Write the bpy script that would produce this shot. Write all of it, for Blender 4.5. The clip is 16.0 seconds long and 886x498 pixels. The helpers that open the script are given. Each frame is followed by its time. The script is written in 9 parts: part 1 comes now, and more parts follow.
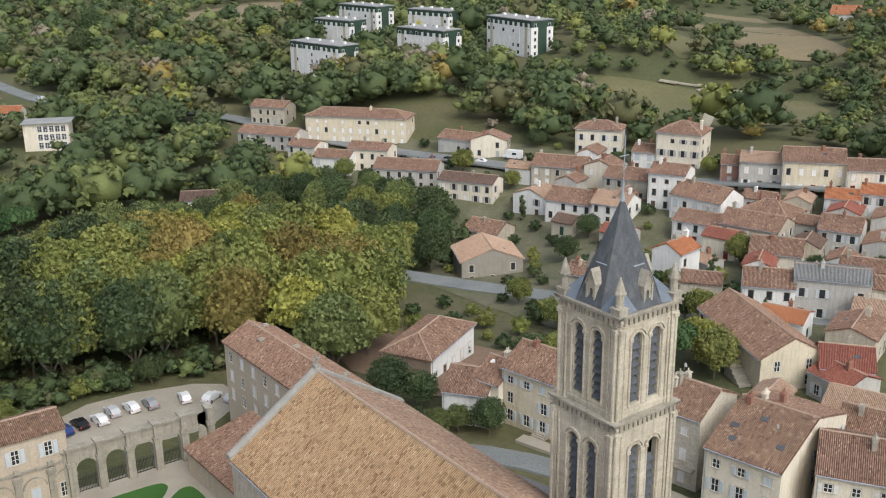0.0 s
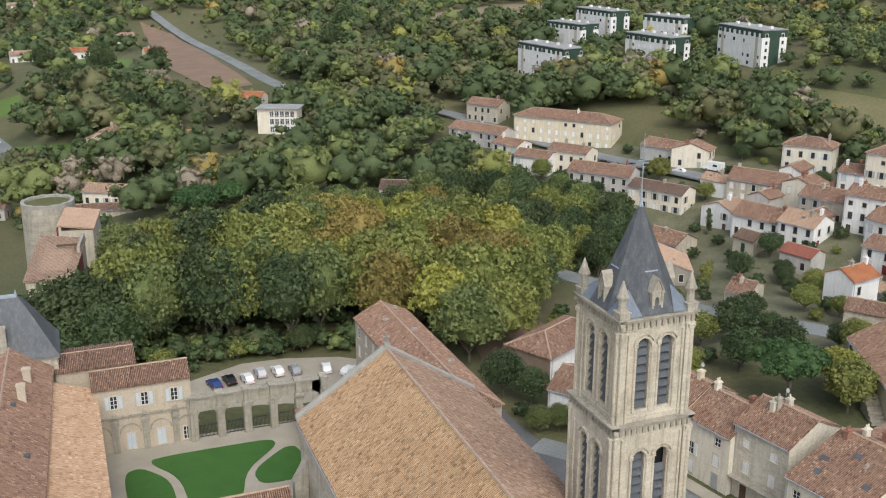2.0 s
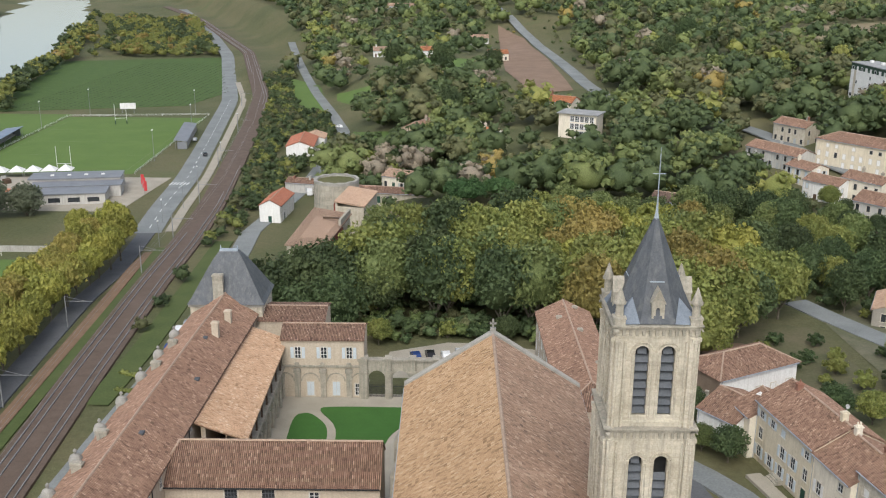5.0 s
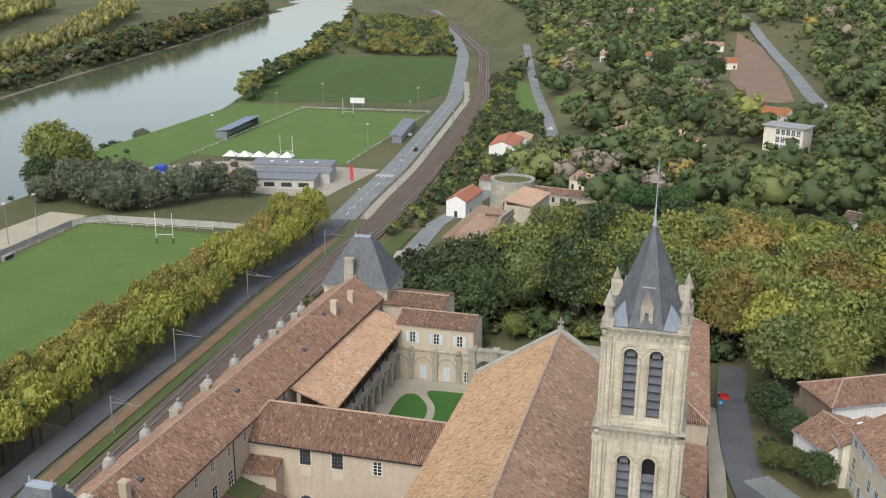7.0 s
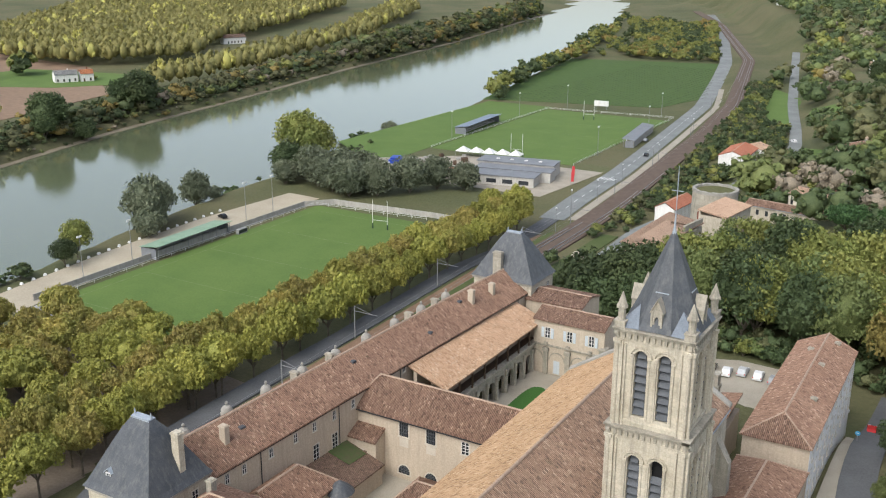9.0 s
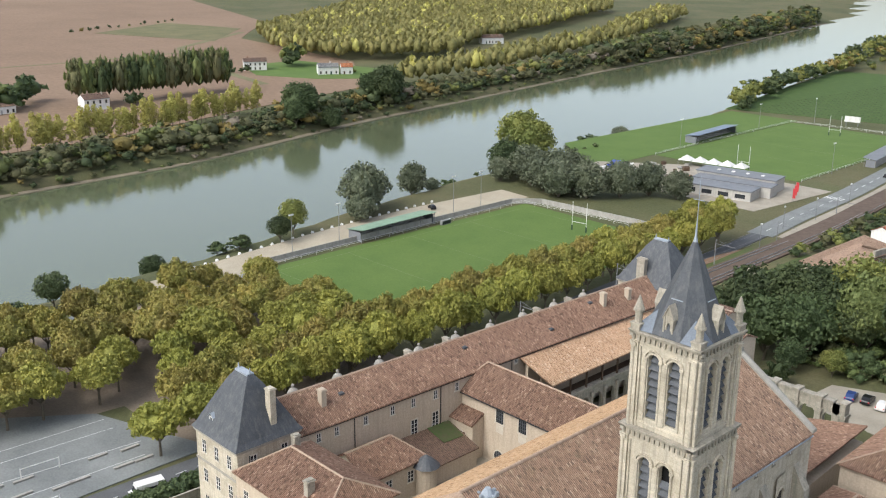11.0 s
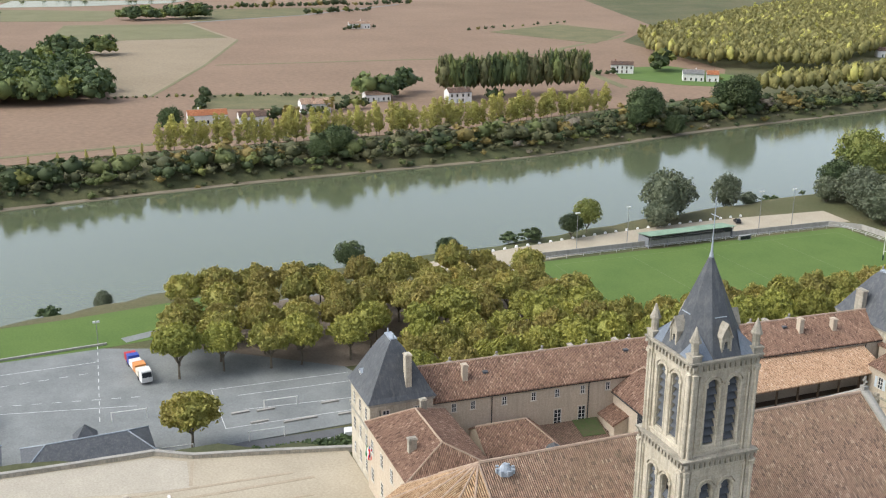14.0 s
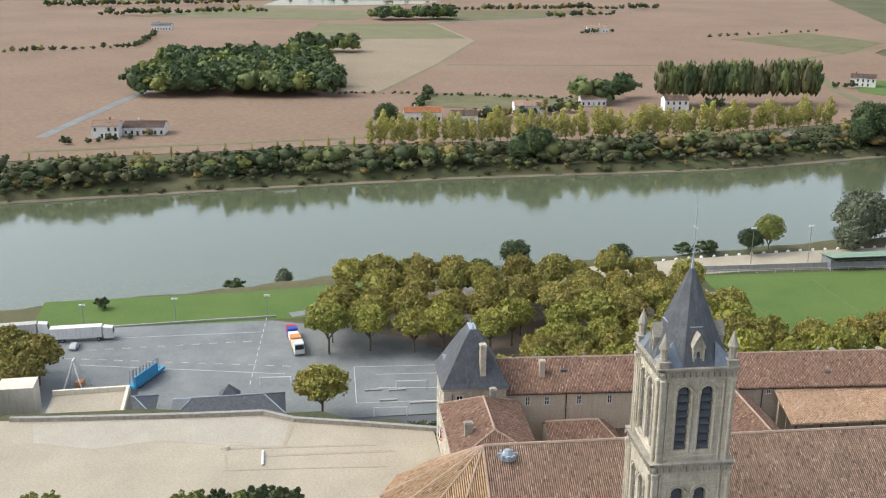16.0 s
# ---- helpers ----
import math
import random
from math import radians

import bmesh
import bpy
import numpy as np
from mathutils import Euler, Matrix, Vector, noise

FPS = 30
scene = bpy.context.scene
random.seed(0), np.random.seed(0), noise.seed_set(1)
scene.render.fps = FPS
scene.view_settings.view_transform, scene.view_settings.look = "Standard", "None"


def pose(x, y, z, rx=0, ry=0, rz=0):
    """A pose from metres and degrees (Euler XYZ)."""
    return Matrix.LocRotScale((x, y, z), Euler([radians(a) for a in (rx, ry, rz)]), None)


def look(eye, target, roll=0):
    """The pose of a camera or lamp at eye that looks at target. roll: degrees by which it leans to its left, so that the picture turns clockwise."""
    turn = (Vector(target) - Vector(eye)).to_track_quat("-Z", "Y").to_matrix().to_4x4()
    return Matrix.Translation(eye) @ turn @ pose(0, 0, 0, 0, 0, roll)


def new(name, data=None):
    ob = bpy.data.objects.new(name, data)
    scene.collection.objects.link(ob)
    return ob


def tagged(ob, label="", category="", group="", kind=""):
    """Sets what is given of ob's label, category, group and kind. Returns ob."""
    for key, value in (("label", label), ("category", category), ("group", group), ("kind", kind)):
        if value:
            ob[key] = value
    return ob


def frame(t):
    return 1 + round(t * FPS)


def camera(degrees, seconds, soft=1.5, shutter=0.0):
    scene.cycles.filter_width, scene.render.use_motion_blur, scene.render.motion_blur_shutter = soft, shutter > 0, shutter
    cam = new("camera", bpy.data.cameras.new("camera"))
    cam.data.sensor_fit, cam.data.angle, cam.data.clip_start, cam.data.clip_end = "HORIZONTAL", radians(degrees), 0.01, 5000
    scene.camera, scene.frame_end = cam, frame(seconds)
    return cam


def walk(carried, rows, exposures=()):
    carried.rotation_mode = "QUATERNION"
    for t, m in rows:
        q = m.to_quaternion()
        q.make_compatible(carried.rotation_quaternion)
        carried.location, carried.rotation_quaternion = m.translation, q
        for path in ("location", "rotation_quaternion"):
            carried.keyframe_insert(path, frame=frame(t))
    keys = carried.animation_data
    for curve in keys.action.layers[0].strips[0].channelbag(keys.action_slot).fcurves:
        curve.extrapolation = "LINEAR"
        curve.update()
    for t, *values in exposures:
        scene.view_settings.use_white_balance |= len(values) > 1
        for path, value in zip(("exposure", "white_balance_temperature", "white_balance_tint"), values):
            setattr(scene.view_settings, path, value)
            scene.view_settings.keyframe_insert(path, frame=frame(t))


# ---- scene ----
cam = camera(47.07, 16.0, soft=1.15)
# seconds, eye in metres, yaw to the left of north, pitch, roll
ROWS = [
    (0.0, -61.20, -58.21, 91.67, -36.027, -18.062, -0.669),
    (0.5, -57.36, -62.28, 91.73, -32.267, -17.987, -0.662),
    (1.0, -53.42, -65.36, 91.48, -28.283, -17.929, -0.444),
    (1.5, -49.42, -68.33, 91.55, -24.523, -17.885, -0.247),
    (2.0, -45.31, -71.46, 91.43, -20.973, -17.752, -0.139),
    (2.5, -40.94, -74.25, 91.31, -17.594, -17.616, -0.077),
    (3.0, -36.70, -76.93, 91.32, -13.950, -17.514, -0.006),
    (3.5, -32.48, -79.30, 91.34, -10.258, -17.422, 0.087),
    (4.0, -27.90, -81.61, 91.95, -6.786, -17.435, 0.244),
    (4.5, -23.08, -83.59, 92.02, -3.244, -17.368, 0.315),
    (5.0, -18.09, -85.32, 92.32, 0.301, -17.343, 0.391),
    (5.5, -12.87, -86.76, 92.61, 3.850, -17.322, 0.439),
    (6.0, -7.44, -87.88, 92.90, 7.419, -17.305, 0.457),
    (6.5, -1.71, -88.66, 93.07, 10.929, -17.271, 0.430),
    (7.0, 3.98, -89.06, 93.45, 14.762, -17.283, 0.410),
    (7.5, 9.75, -89.11, 93.78, 18.518, -17.276, 0.395),
    (8.0, 15.61, -88.74, 94.13, 22.435, -17.295, 0.290),
    (8.5, 21.51, -87.97, 94.39, 26.502, -17.297, 0.275),
    (9.0, 27.18, -86.69, 94.56, 30.745, -17.281, 0.248),
    (9.5, 32.35, -85.08, 94.54, 34.576, -17.235, 0.402),
    (10.0, 37.68, -83.12, 94.71, 38.507, -17.222, 0.471),
    (10.5, 42.96, -80.83, 94.97, 42.364, -17.224, 0.526),
    (11.0, 48.16, -78.20, 95.33, 46.153, -17.241, 0.558),
    (11.5, 53.06, -75.19, 95.67, 49.841, -17.243, 0.660),
    (12.0, 58.04, -71.97, 96.13, 53.526, -17.291, 0.553),
    (12.5, 63.06, -68.25, 96.80, 57.401, -17.360, 0.413),
    (13.0, 67.62, -64.19, 97.17, 61.485, -17.353, 0.427),
    (13.5, 71.18, -59.70, 97.11, 65.239, -17.300, 0.425),
    (14.0, 74.13, -54.60, 96.76, 69.099, -17.239, 0.416),
    (14.5, 77.12, -49.48, 96.56, 72.950, -17.166, 0.394),
    (15.0, 80.19, -44.23, 96.77, 76.741, -17.171, 0.451),
    (15.5, 83.63, -39.10, 97.35, 80.122, -17.168, 0.428),
    (16.0, 87.35, -33.59, 98.37, 83.449, -17.211, 0.462),
]
walk(cam, [(t, pose(0, 0, 0, 0, 0, yaw) @ pose(x * math.cos(radians(yaw)) + y * math.sin(radians(yaw)), y * math.cos(radians(yaw)) - x * math.sin(radians(yaw)), z, 90 + pitch, 0, 0) @ pose(0, 0, 0, 0, 0, roll)) for t, x, y, z, yaw, pitch, roll in ROWS],
     exposures=((0, 0.63), (4, 0.65), (7, 0.67), (8, 0.74), (11, 0.88), (13, 0.93), (16, 0.92)))

# ---- world and light: a bright overcast sky with a weak, wide sun ----
world = bpy.data.worlds.new("sky")
scene.world = world
world.use_nodes = True
wn = world.node_tree.nodes
sky = wn.new("ShaderNodeTexSky")
sky.sky_type, sky.sun_disc = "NISHITA", False
sky.sun_elevation, sky.sun_rotation = radians(48), radians(188)
sky.air_density, sky.dust_density, sky.ozone_density = 1.0, 3.0, 1.0
soften = wn.new("ShaderNodeHueSaturation")
soften.inputs["Saturation"].default_value = 0.6
world.node_tree.links.new(sky.outputs[0], soften.inputs["Color"])
world.node_tree.links.new(soften.outputs[0], wn["Background"].inputs[0])
wn["Background"].inputs[1].default_value = 0.15

sun = new("sun", bpy.data.lights.new("sun", "SUN"))
sun.data.energy, sun.data.angle, sun.data.color = 0.9, radians(40), (0.94, 0.99, 0.97)
sun.matrix_world = look((-15, -105, 118), (0, 0, 0))

# ---- materials ----
MATS = {}


def node(nt, kind, **values):
    n = nt.nodes.new(kind)
    for key, value in values.items():
        n.inputs[key.replace("_", " ")].default_value = value
    return n


def ramp(nt, fac, stops):
    r = nt.nodes.new("ShaderNodeValToRGB")
    els = r.color_ramp.elements
    while len(els) < len(stops):
        els.new(0.5)
    for e, (pos, col) in zip(els, stops):
        e.position, e.color = pos, (*col, 1)
    nt.links.new(fac, r.inputs[0])
    return r.outputs[0]


def mixed(nt, fac, a, b, how="MIX"):
    m = nt.nodes.new("ShaderNodeMix")
    m.data_type, m.blend_type = "RGBA", how
    for sock, v in ((m.inputs[0], fac), (m.inputs[6], a), (m.inputs[7], b)):
        if isinstance(v, (int, float)):
            sock.default_value = v
        elif isinstance(v, tuple):
            sock.default_value = (*v, 1)
        else:
            nt.links.new(v, sock)
    return m.outputs[2]


def math_node(nt, op, a, b=0.0):
    m = nt.nodes.new("ShaderNodeMath")
    m.operation = op
    for sock, v in zip(m.inputs, (a, b)):
        if isinstance(v, (int, float)):
            sock.default_value = v
        else:
            nt.links.new(v, sock)
    return m.outputs[0]


def noise_node(nt, co, scale, detail=4.0, rough=0.6):
    n = node(nt, "ShaderNodeTexNoise", Scale=scale, Detail=detail, Roughness=rough)
    nt.links.new(co, n.inputs["Vector"])
    return n.outputs[0]


def material(name, roughness=0.85, metallic=0.0):
    m = bpy.data.materials.new(name)
    m.use_nodes = True
    bsdf = m.node_tree.nodes["Principled BSDF"]
    bsdf.inputs["Roughness"].default_value = roughness
    bsdf.inputs["Metallic"].default_value = metallic
    bsdf.inputs["Specular IOR Level"].default_value = 0.3
    return m, m.node_tree, bsdf


def bump(nt, bsdf, height, strength, distance):
    b = node(nt, "ShaderNodeBump", Strength=strength, Distance=distance)
    nt.links.new(height, b.inputs["Height"])
    nt.links.new(b.outputs[0], bsdf.inputs["Normal"])


def position(nt):
    return nt.nodes.new("ShaderNodeNewGeometry").outputs["Position"]


def object_co(nt):
    return nt.nodes.new("ShaderNodeTexCoord").outputs["Object"]


def rnd(nt):
    return nt.nodes.new("ShaderNodeObjectInfo").outputs["Random"]


def mottled(name, dark, light, scale=0.4, fine=6.0, roughness=0.9, relief=0.02, tint=0.0, stain=None, course=0.0):
    """A surface mottled at two scales; stain adds dark weathering streaks."""
    if name in MATS:
        return MATS[name]
    m, nt, bsdf = material(name, roughness)
    co = position(nt)
    base = ramp(nt, noise_node(nt, co, scale, 5.0), [(0.3, dark), (0.7, light)])
    grain = noise_node(nt, co, fine, 3.0)
    col = mixed(nt, 0.35, base, ramp(nt, grain, [(0.25, tuple(c * 0.55 for c in dark)), (0.75, tuple(min(1, c * 1.15) for c in light))]))
    if course:
        sep = nt.nodes.new("ShaderNodeSeparateXYZ")
        nt.links.new(co, sep.inputs[0])
        lift = math_node(nt, "DIVIDE", sep.outputs[2], course)
        row = math_node(nt, "FLOOR", lift)
        run = math_node(nt, "ADD", math_node(nt, "DIVIDE", math_node(nt, "ADD", sep.outputs[0], sep.outputs[1]), course * 2.1), math_node(nt, "MULTIPLY", row, 0.43))
        cell = nt.nodes.new("ShaderNodeCombineXYZ")
        nt.links.new(math_node(nt, "FLOOR", run), cell.inputs[0])
        nt.links.new(row, cell.inputs[1])
        white = nt.nodes.new("ShaderNodeTexWhiteNoise")
        nt.links.new(cell.outputs[0], white.inputs["Vector"])
        col = mixed(nt, 0.55, col, ramp(nt, white.outputs["Value"], [(0.0, (0.82, 0.81, 0.79)), (0.5, (1, 1, 1)), (1.0, (1.1, 1.09, 1.07))]), "MULTIPLY")
        joint = math_node(nt, "MAXIMUM", math_node(nt, "LESS_THAN", math_node(nt, "FRACT", lift), 0.09), math_node(nt, "LESS_THAN", math_node(nt, "FRACT", run), 0.05))
        col = mixed(nt, math_node(nt, "MULTIPLY", joint, 0.16), col, tuple(c * 0.5 for c in dark))
    if stain:
        stretch = node(nt, "ShaderNodeMapping", Scale=(1.2, 1.2, 0.12))
        nt.links.new(co, stretch.inputs["Vector"])
        streak = noise_node(nt, stretch.outputs[0], 1.6, 5.0, 0.7)
        col = mixed(nt, ramp(nt, streak, [(0.48, (0, 0, 0)), (0.72, (0.6, 0.6, 0.6))]), col, stain)
    if tint:
        hs = node(nt, "ShaderNodeHueSaturation")
        nt.links.new(math_node(nt, "ADD", math_node(nt, "MULTIPLY", rnd(nt), tint), 1 - tint / 2), hs.inputs["Value"])
        nt.links.new(col, hs.inputs["Color"])
        col = hs.outputs[0]
    nt.links.new(col, bsdf.inputs["Base Color"])
    if relief:
        bump(nt, bsdf, grain, 0.5, relief)
    MATS[name] = m
    return m


def tile_material(name, axis, dark, mid, light, pitch=0.24, moss=0.0):
    """Canal tiles: rounded rows that run down the slope, counted along the eave's axis, each tile of its own tone."""
    key = name + axis
    if key in MATS:
        return MATS[key]
    m, nt, bsdf = material(key, 0.92)
    co = object_co(nt)
    sep = nt.nodes.new("ShaderNodeSeparateXYZ")
    nt.links.new(co, sep.inputs[0])
    along = sep.outputs["XYZ".index(axis)]
    down = sep.outputs["Y" if axis == "X" else "X"]
    row = math_node(nt, "DIVIDE", along, pitch)
    course = math_node(nt, "DIVIDE", down, 0.36)
    cell = nt.nodes.new("ShaderNodeCombineXYZ")
    nt.links.new(math_node(nt, "FLOOR", row), cell.inputs[0])
    nt.links.new(math_node(nt, "FLOOR", course), cell.inputs[1])
    white = nt.nodes.new("ShaderNodeTexWhiteNoise")
    nt.links.new(cell.outputs[0], white.inputs["Vector"])
    soft_dark, soft_light = tuple((a + b) / 2 for a, b in zip(dark, mid)), tuple(a * 0.55 + b * 0.45 for a, b in zip(mid, light))
    tone = ramp(nt, white.outputs["Value"], [(0.0, dark), (0.1, soft_dark), (0.35, mid), (0.75, tuple(c * 1.12 for c in mid)), (0.94, soft_light), (1.0, light)])
    wide = ramp(nt, noise_node(nt, co, 0.22, 6.0, 0.7), [(0.3, dark), (0.55, mid), (0.75, light)])
    col = mixed(nt, 0.28, tone, wide)
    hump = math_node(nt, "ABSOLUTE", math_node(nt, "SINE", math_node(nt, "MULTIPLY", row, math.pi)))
    # shade between the tile rows, put into the colour: dark valleys, lifted crests
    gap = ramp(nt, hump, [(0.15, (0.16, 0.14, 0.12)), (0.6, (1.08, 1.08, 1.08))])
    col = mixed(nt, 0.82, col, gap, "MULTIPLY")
    if moss:
        spots = ramp(nt, noise_node(nt, co, 0.5, 8.0, 0.75), [(0.62 - moss * 0.3, (0, 0, 0)), (0.75, (0.8, 0.8, 0.8))])
        col = mixed(nt, spots, col, (0.10, 0.085, 0.05))
    lichen = ramp(nt, noise_node(nt, co, 5.0, 4.0, 0.8), [(0.66, (0, 0, 0)), (0.78, (0.4, 0.4, 0.4))])
    col = mixed(nt, lichen, col, (0.30, 0.27, 0.22))
    nt.links.new(col, bsdf.inputs["Base Color"])
    lap = math_node(nt, "FRACT", course)
    bump(nt, bsdf, math_node(nt, "ADD", hump, math_node(nt, "MULTIPLY", lap, 0.3)), 0.9, 0.08)
    MATS[key] = m
    return m


def leaf_material(name, shades, spread=0.5):
    """Leaves: a tone for each tree and bough, with each spray a little off it."""
    if name in MATS:
        return MATS[name]
    m, nt, bsdf = material(name, 0.7)
    island = nt.nodes.new("ShaderNodeNewGeometry").outputs["Random Per Island"]
    co = position(nt)
    stops = [(0.3 + 0.4 * k / max(1, len(shades) - 1), s) for k, s in enumerate(shades)]
    big = ramp(nt, noise_node(nt, co, 0.11, 2.0), stops)
    a = ramp(nt, island, [(k / max(1, len(shades) - 1), s) for k, s in enumerate(shades)])
    col = mixed(nt, 0.42, big, a)
    fleck = ramp(nt, noise_node(nt, co, 3.2, 3.0, 0.75), [(0.36, (0.84, 0.84, 0.82)), (0.64, (1.72, 1.70, 1.62))])
    col = mixed(nt, 0.8, col, fleck, "MULTIPLY")
    hs = node(nt, "ShaderNodeHueSaturation")
    r = rnd(nt)
    nt.links.new(math_node(nt, "ADD", math_node(nt, "MULTIPLY", r, 0.05 * spread), 0.5 - 0.025 * spread), hs.inputs["Hue"])
    nt.links.new(math_node(nt, "ADD", math_node(nt, "MULTIPLY", math_node(nt, "FRACT", math_node(nt, "MULTIPLY", r, 7.31)), spread), 1 - spread / 2), hs.inputs["Value"])
    nt.links.new(col, hs.inputs["Color"])
    nt.links.new(hs.outputs[0], bsdf.inputs["Base Color"])
    bump(nt, bsdf, noise_node(nt, co, 2.6, 3.0, 0.7), 0.5, 0.3)
    through_light = nt.nodes.new("ShaderNodeBsdfTranslucent")
    nt.links.new(mixed(nt, 1.0, hs.outputs[0], (1.5, 1.5, 1.1), "MULTIPLY"), through_light.inputs["Color"])
    both = nt.nodes.new("ShaderNodeMixShader")
    both.inputs[0].default_value = 0.12
    nt.links.new(bsdf.outputs[0], both.inputs[1])
    nt.links.new(through_light.outputs[0], both.inputs[2])
    nt.links.new(both.outputs[0], nt.nodes["Material Output"].inputs["Surface"])
    MATS[name] = m
    return m


STONE = mottled("pale_limestone", (0.365, 0.318, 0.235), (0.61, 0.56, 0.46), 0.24, 5.0, stain=(0.2, 0.185, 0.155), course=0.42)
STONE_GREY = mottled("weathered_limestone", (0.27, 0.245, 0.20), (0.45, 0.41, 0.335), 0.5, 6.0, stain=(0.13, 0.14, 0.115), course=0.36)
COPING = mottled("grey_coping_stone", (0.24, 0.23, 0.20), (0.38, 0.36, 0.32), 0.9, 8.0)
RENDERED = mottled("ochre_rendered_stone", (0.45, 0.375, 0.285), (0.56, 0.475, 0.37), 0.22, 4.0, stain=(0.37, 0.305, 0.235))
SLATE = mottled("blue_grey_slate", (0.05, 0.056, 0.064), (0.095, 0.102, 0.112), 0.7, 7.0, 0.5, 0.03, stain=(0.16, 0.162, 0.155))
LEAD = mottled("pale_lead_flashing", (0.26, 0.30, 0.34), (0.36, 0.40, 0.44), 0.8, 6.0, 0.55)
LOUVRE = mottled("dark_grey_louvre", (0.06, 0.067, 0.075), (0.10, 0.108, 0.12), 0.8, 6.0, 0.6)
# near-black colour that stands for the shade inside the belfry and the barn
DARK = mottled("painted_inside_shade", (0.012, 0.012, 0.012), (0.02, 0.02, 0.022), 1.0, 6.0, 0.6, 0)
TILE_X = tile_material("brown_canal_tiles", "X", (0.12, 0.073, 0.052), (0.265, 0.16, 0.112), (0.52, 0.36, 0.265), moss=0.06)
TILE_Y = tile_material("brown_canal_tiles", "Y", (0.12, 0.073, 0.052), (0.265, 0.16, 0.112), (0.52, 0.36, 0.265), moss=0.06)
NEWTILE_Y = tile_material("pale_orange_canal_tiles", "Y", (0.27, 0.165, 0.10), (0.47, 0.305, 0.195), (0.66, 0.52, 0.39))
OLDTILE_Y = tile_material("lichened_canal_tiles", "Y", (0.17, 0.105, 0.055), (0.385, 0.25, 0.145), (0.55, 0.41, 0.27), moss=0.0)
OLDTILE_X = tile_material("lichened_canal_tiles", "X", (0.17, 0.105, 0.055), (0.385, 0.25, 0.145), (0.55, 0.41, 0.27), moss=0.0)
# the nave's east slope: its shade is part of this darker tone
GREYTILE_Y = tile_material("grey_brown_shaded_side_tiles", "Y", (0.125, 0.088, 0.067), (0.29, 0.19, 0.135), (0.50, 0.37, 0.275), moss=0.1)
GRASS = mottled("mown_grass", (0.078, 0.135, 0.03), (0.115, 0.175, 0.042), 0.07, 2.0, 0.95, 0.05)
LAWN = mottled("clipped_lawn", (0.035, 0.10, 0.018), (0.05, 0.13, 0.025), 0.3, 5.0, 0.95, 0.03)
ROUGH = mottled("rough_meadow", (0.075, 0.085, 0.03), (0.15, 0.135, 0.06), 0.05, 1.2, 0.95, 0.1)
SOIL = mottled("ploughed_earth", (0.19, 0.125, 0.082), (0.262, 0.18, 0.12), 0.009, 0.35, 0.95, 0.05)
SAND = mottled("pale_compacted_sand", (0.32, 0.278, 0.205), (0.45, 0.392, 0.295), 0.08, 2.5, 0.95, 0.02)
GRAVEL = mottled("beige_gravel", (0.28, 0.25, 0.20), (0.40, 0.36, 0.29), 0.2, 8.0, 0.95, 0.02)
ASPHALT = mottled("worn_grey_asphalt", (0.14, 0.15, 0.148), (0.25, 0.262, 0.252), 0.1, 3.0, 0.9, 0.01)
TARMAC = mottled("dark_asphalt", (0.085, 0.087, 0.09), (0.13, 0.132, 0.135), 0.2, 3.0, 0.9, 0.01)
PAINT = mottled("white_road_paint", (0.5, 0.5, 0.48), (0.7, 0.7, 0.68), 0.5, 4.0, 0.8, 0)
BALLAST = mottled("rusty_rail_ballast", (0.085, 0.06, 0.045), (0.15, 0.11, 0.085), 0.4, 5.0, 0.95, 0.04)
STEEL = mottled("dull_steel", (0.18, 0.18, 0.18), (0.3, 0.3, 0.3), 1.0, 8.0, 0.5, 0)
BARK = mottled("grey_brown_bark", (0.09, 0.075, 0.055), (0.2, 0.17, 0.13), 1.0, 8.0, 0.95, 0.05)
WHITE = mottled("white_paint", (0.66, 0.65, 0.62), (0.80, 0.79, 0.77), 0.4, 4.0, 0.7, 0, stain=(0.5, 0.48, 0.44))
SHUTTER = mottled("pale_blue_shutter_paint", (0.46, 0.52, 0.56), (0.58, 0.63, 0.66), 0.8, 8.0, 0.6, 0)
LEAVES_PLANE = leaf_material("plane_tree_leaves", [(0.16, 0.138, 0.042), (0.215, 0.18, 0.052), (0.188, 0.192, 0.05), (0.27, 0.215, 0.058)], 0.35)
LEAVES_GOLD = leaf_material("gold_green_plane_leaves", [(0.15, 0.162, 0.039), (0.205, 0.206, 0.047), (0.265, 0.246, 0.056)], 0.3)
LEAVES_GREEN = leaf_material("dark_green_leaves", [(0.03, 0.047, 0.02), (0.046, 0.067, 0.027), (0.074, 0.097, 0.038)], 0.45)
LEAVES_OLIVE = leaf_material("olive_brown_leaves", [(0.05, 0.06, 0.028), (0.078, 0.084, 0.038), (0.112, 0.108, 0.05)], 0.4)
LEAVES_AUTUMN = leaf_material("autumn_leaves", [(0.135, 0.115, 0.037), (0.18, 0.146, 0.045), (0.225, 0.17, 0.052)], 0.3)
LEAVES_LIME = leaf_material("yellow_green_leaves", [(0.092, 0.115, 0.032), (0.14, 0.155, 0.043), (0.19, 0.188, 0.054)], 0.35)
LEAVES_POPLAR = leaf_material("yellow_poplar_leaves", [(0.27, 0.265, 0.08), (0.35, 0.315, 0.09), (0.32, 0.31, 0.10)], 0.2)
LEAVES_PLANTED = leaf_material("olive_yellow_poplar_leaves", [(0.13, 0.13, 0.05), (0.17, 0.155, 0.055), (0.2, 0.17, 0.06)], 0.2)
LEAVES_GREY = leaf_material("grey_willow_leaves", [(0.065, 0.08, 0.05), (0.095, 0.11, 0.07), (0.13, 0.142, 0.097)], 0.3)
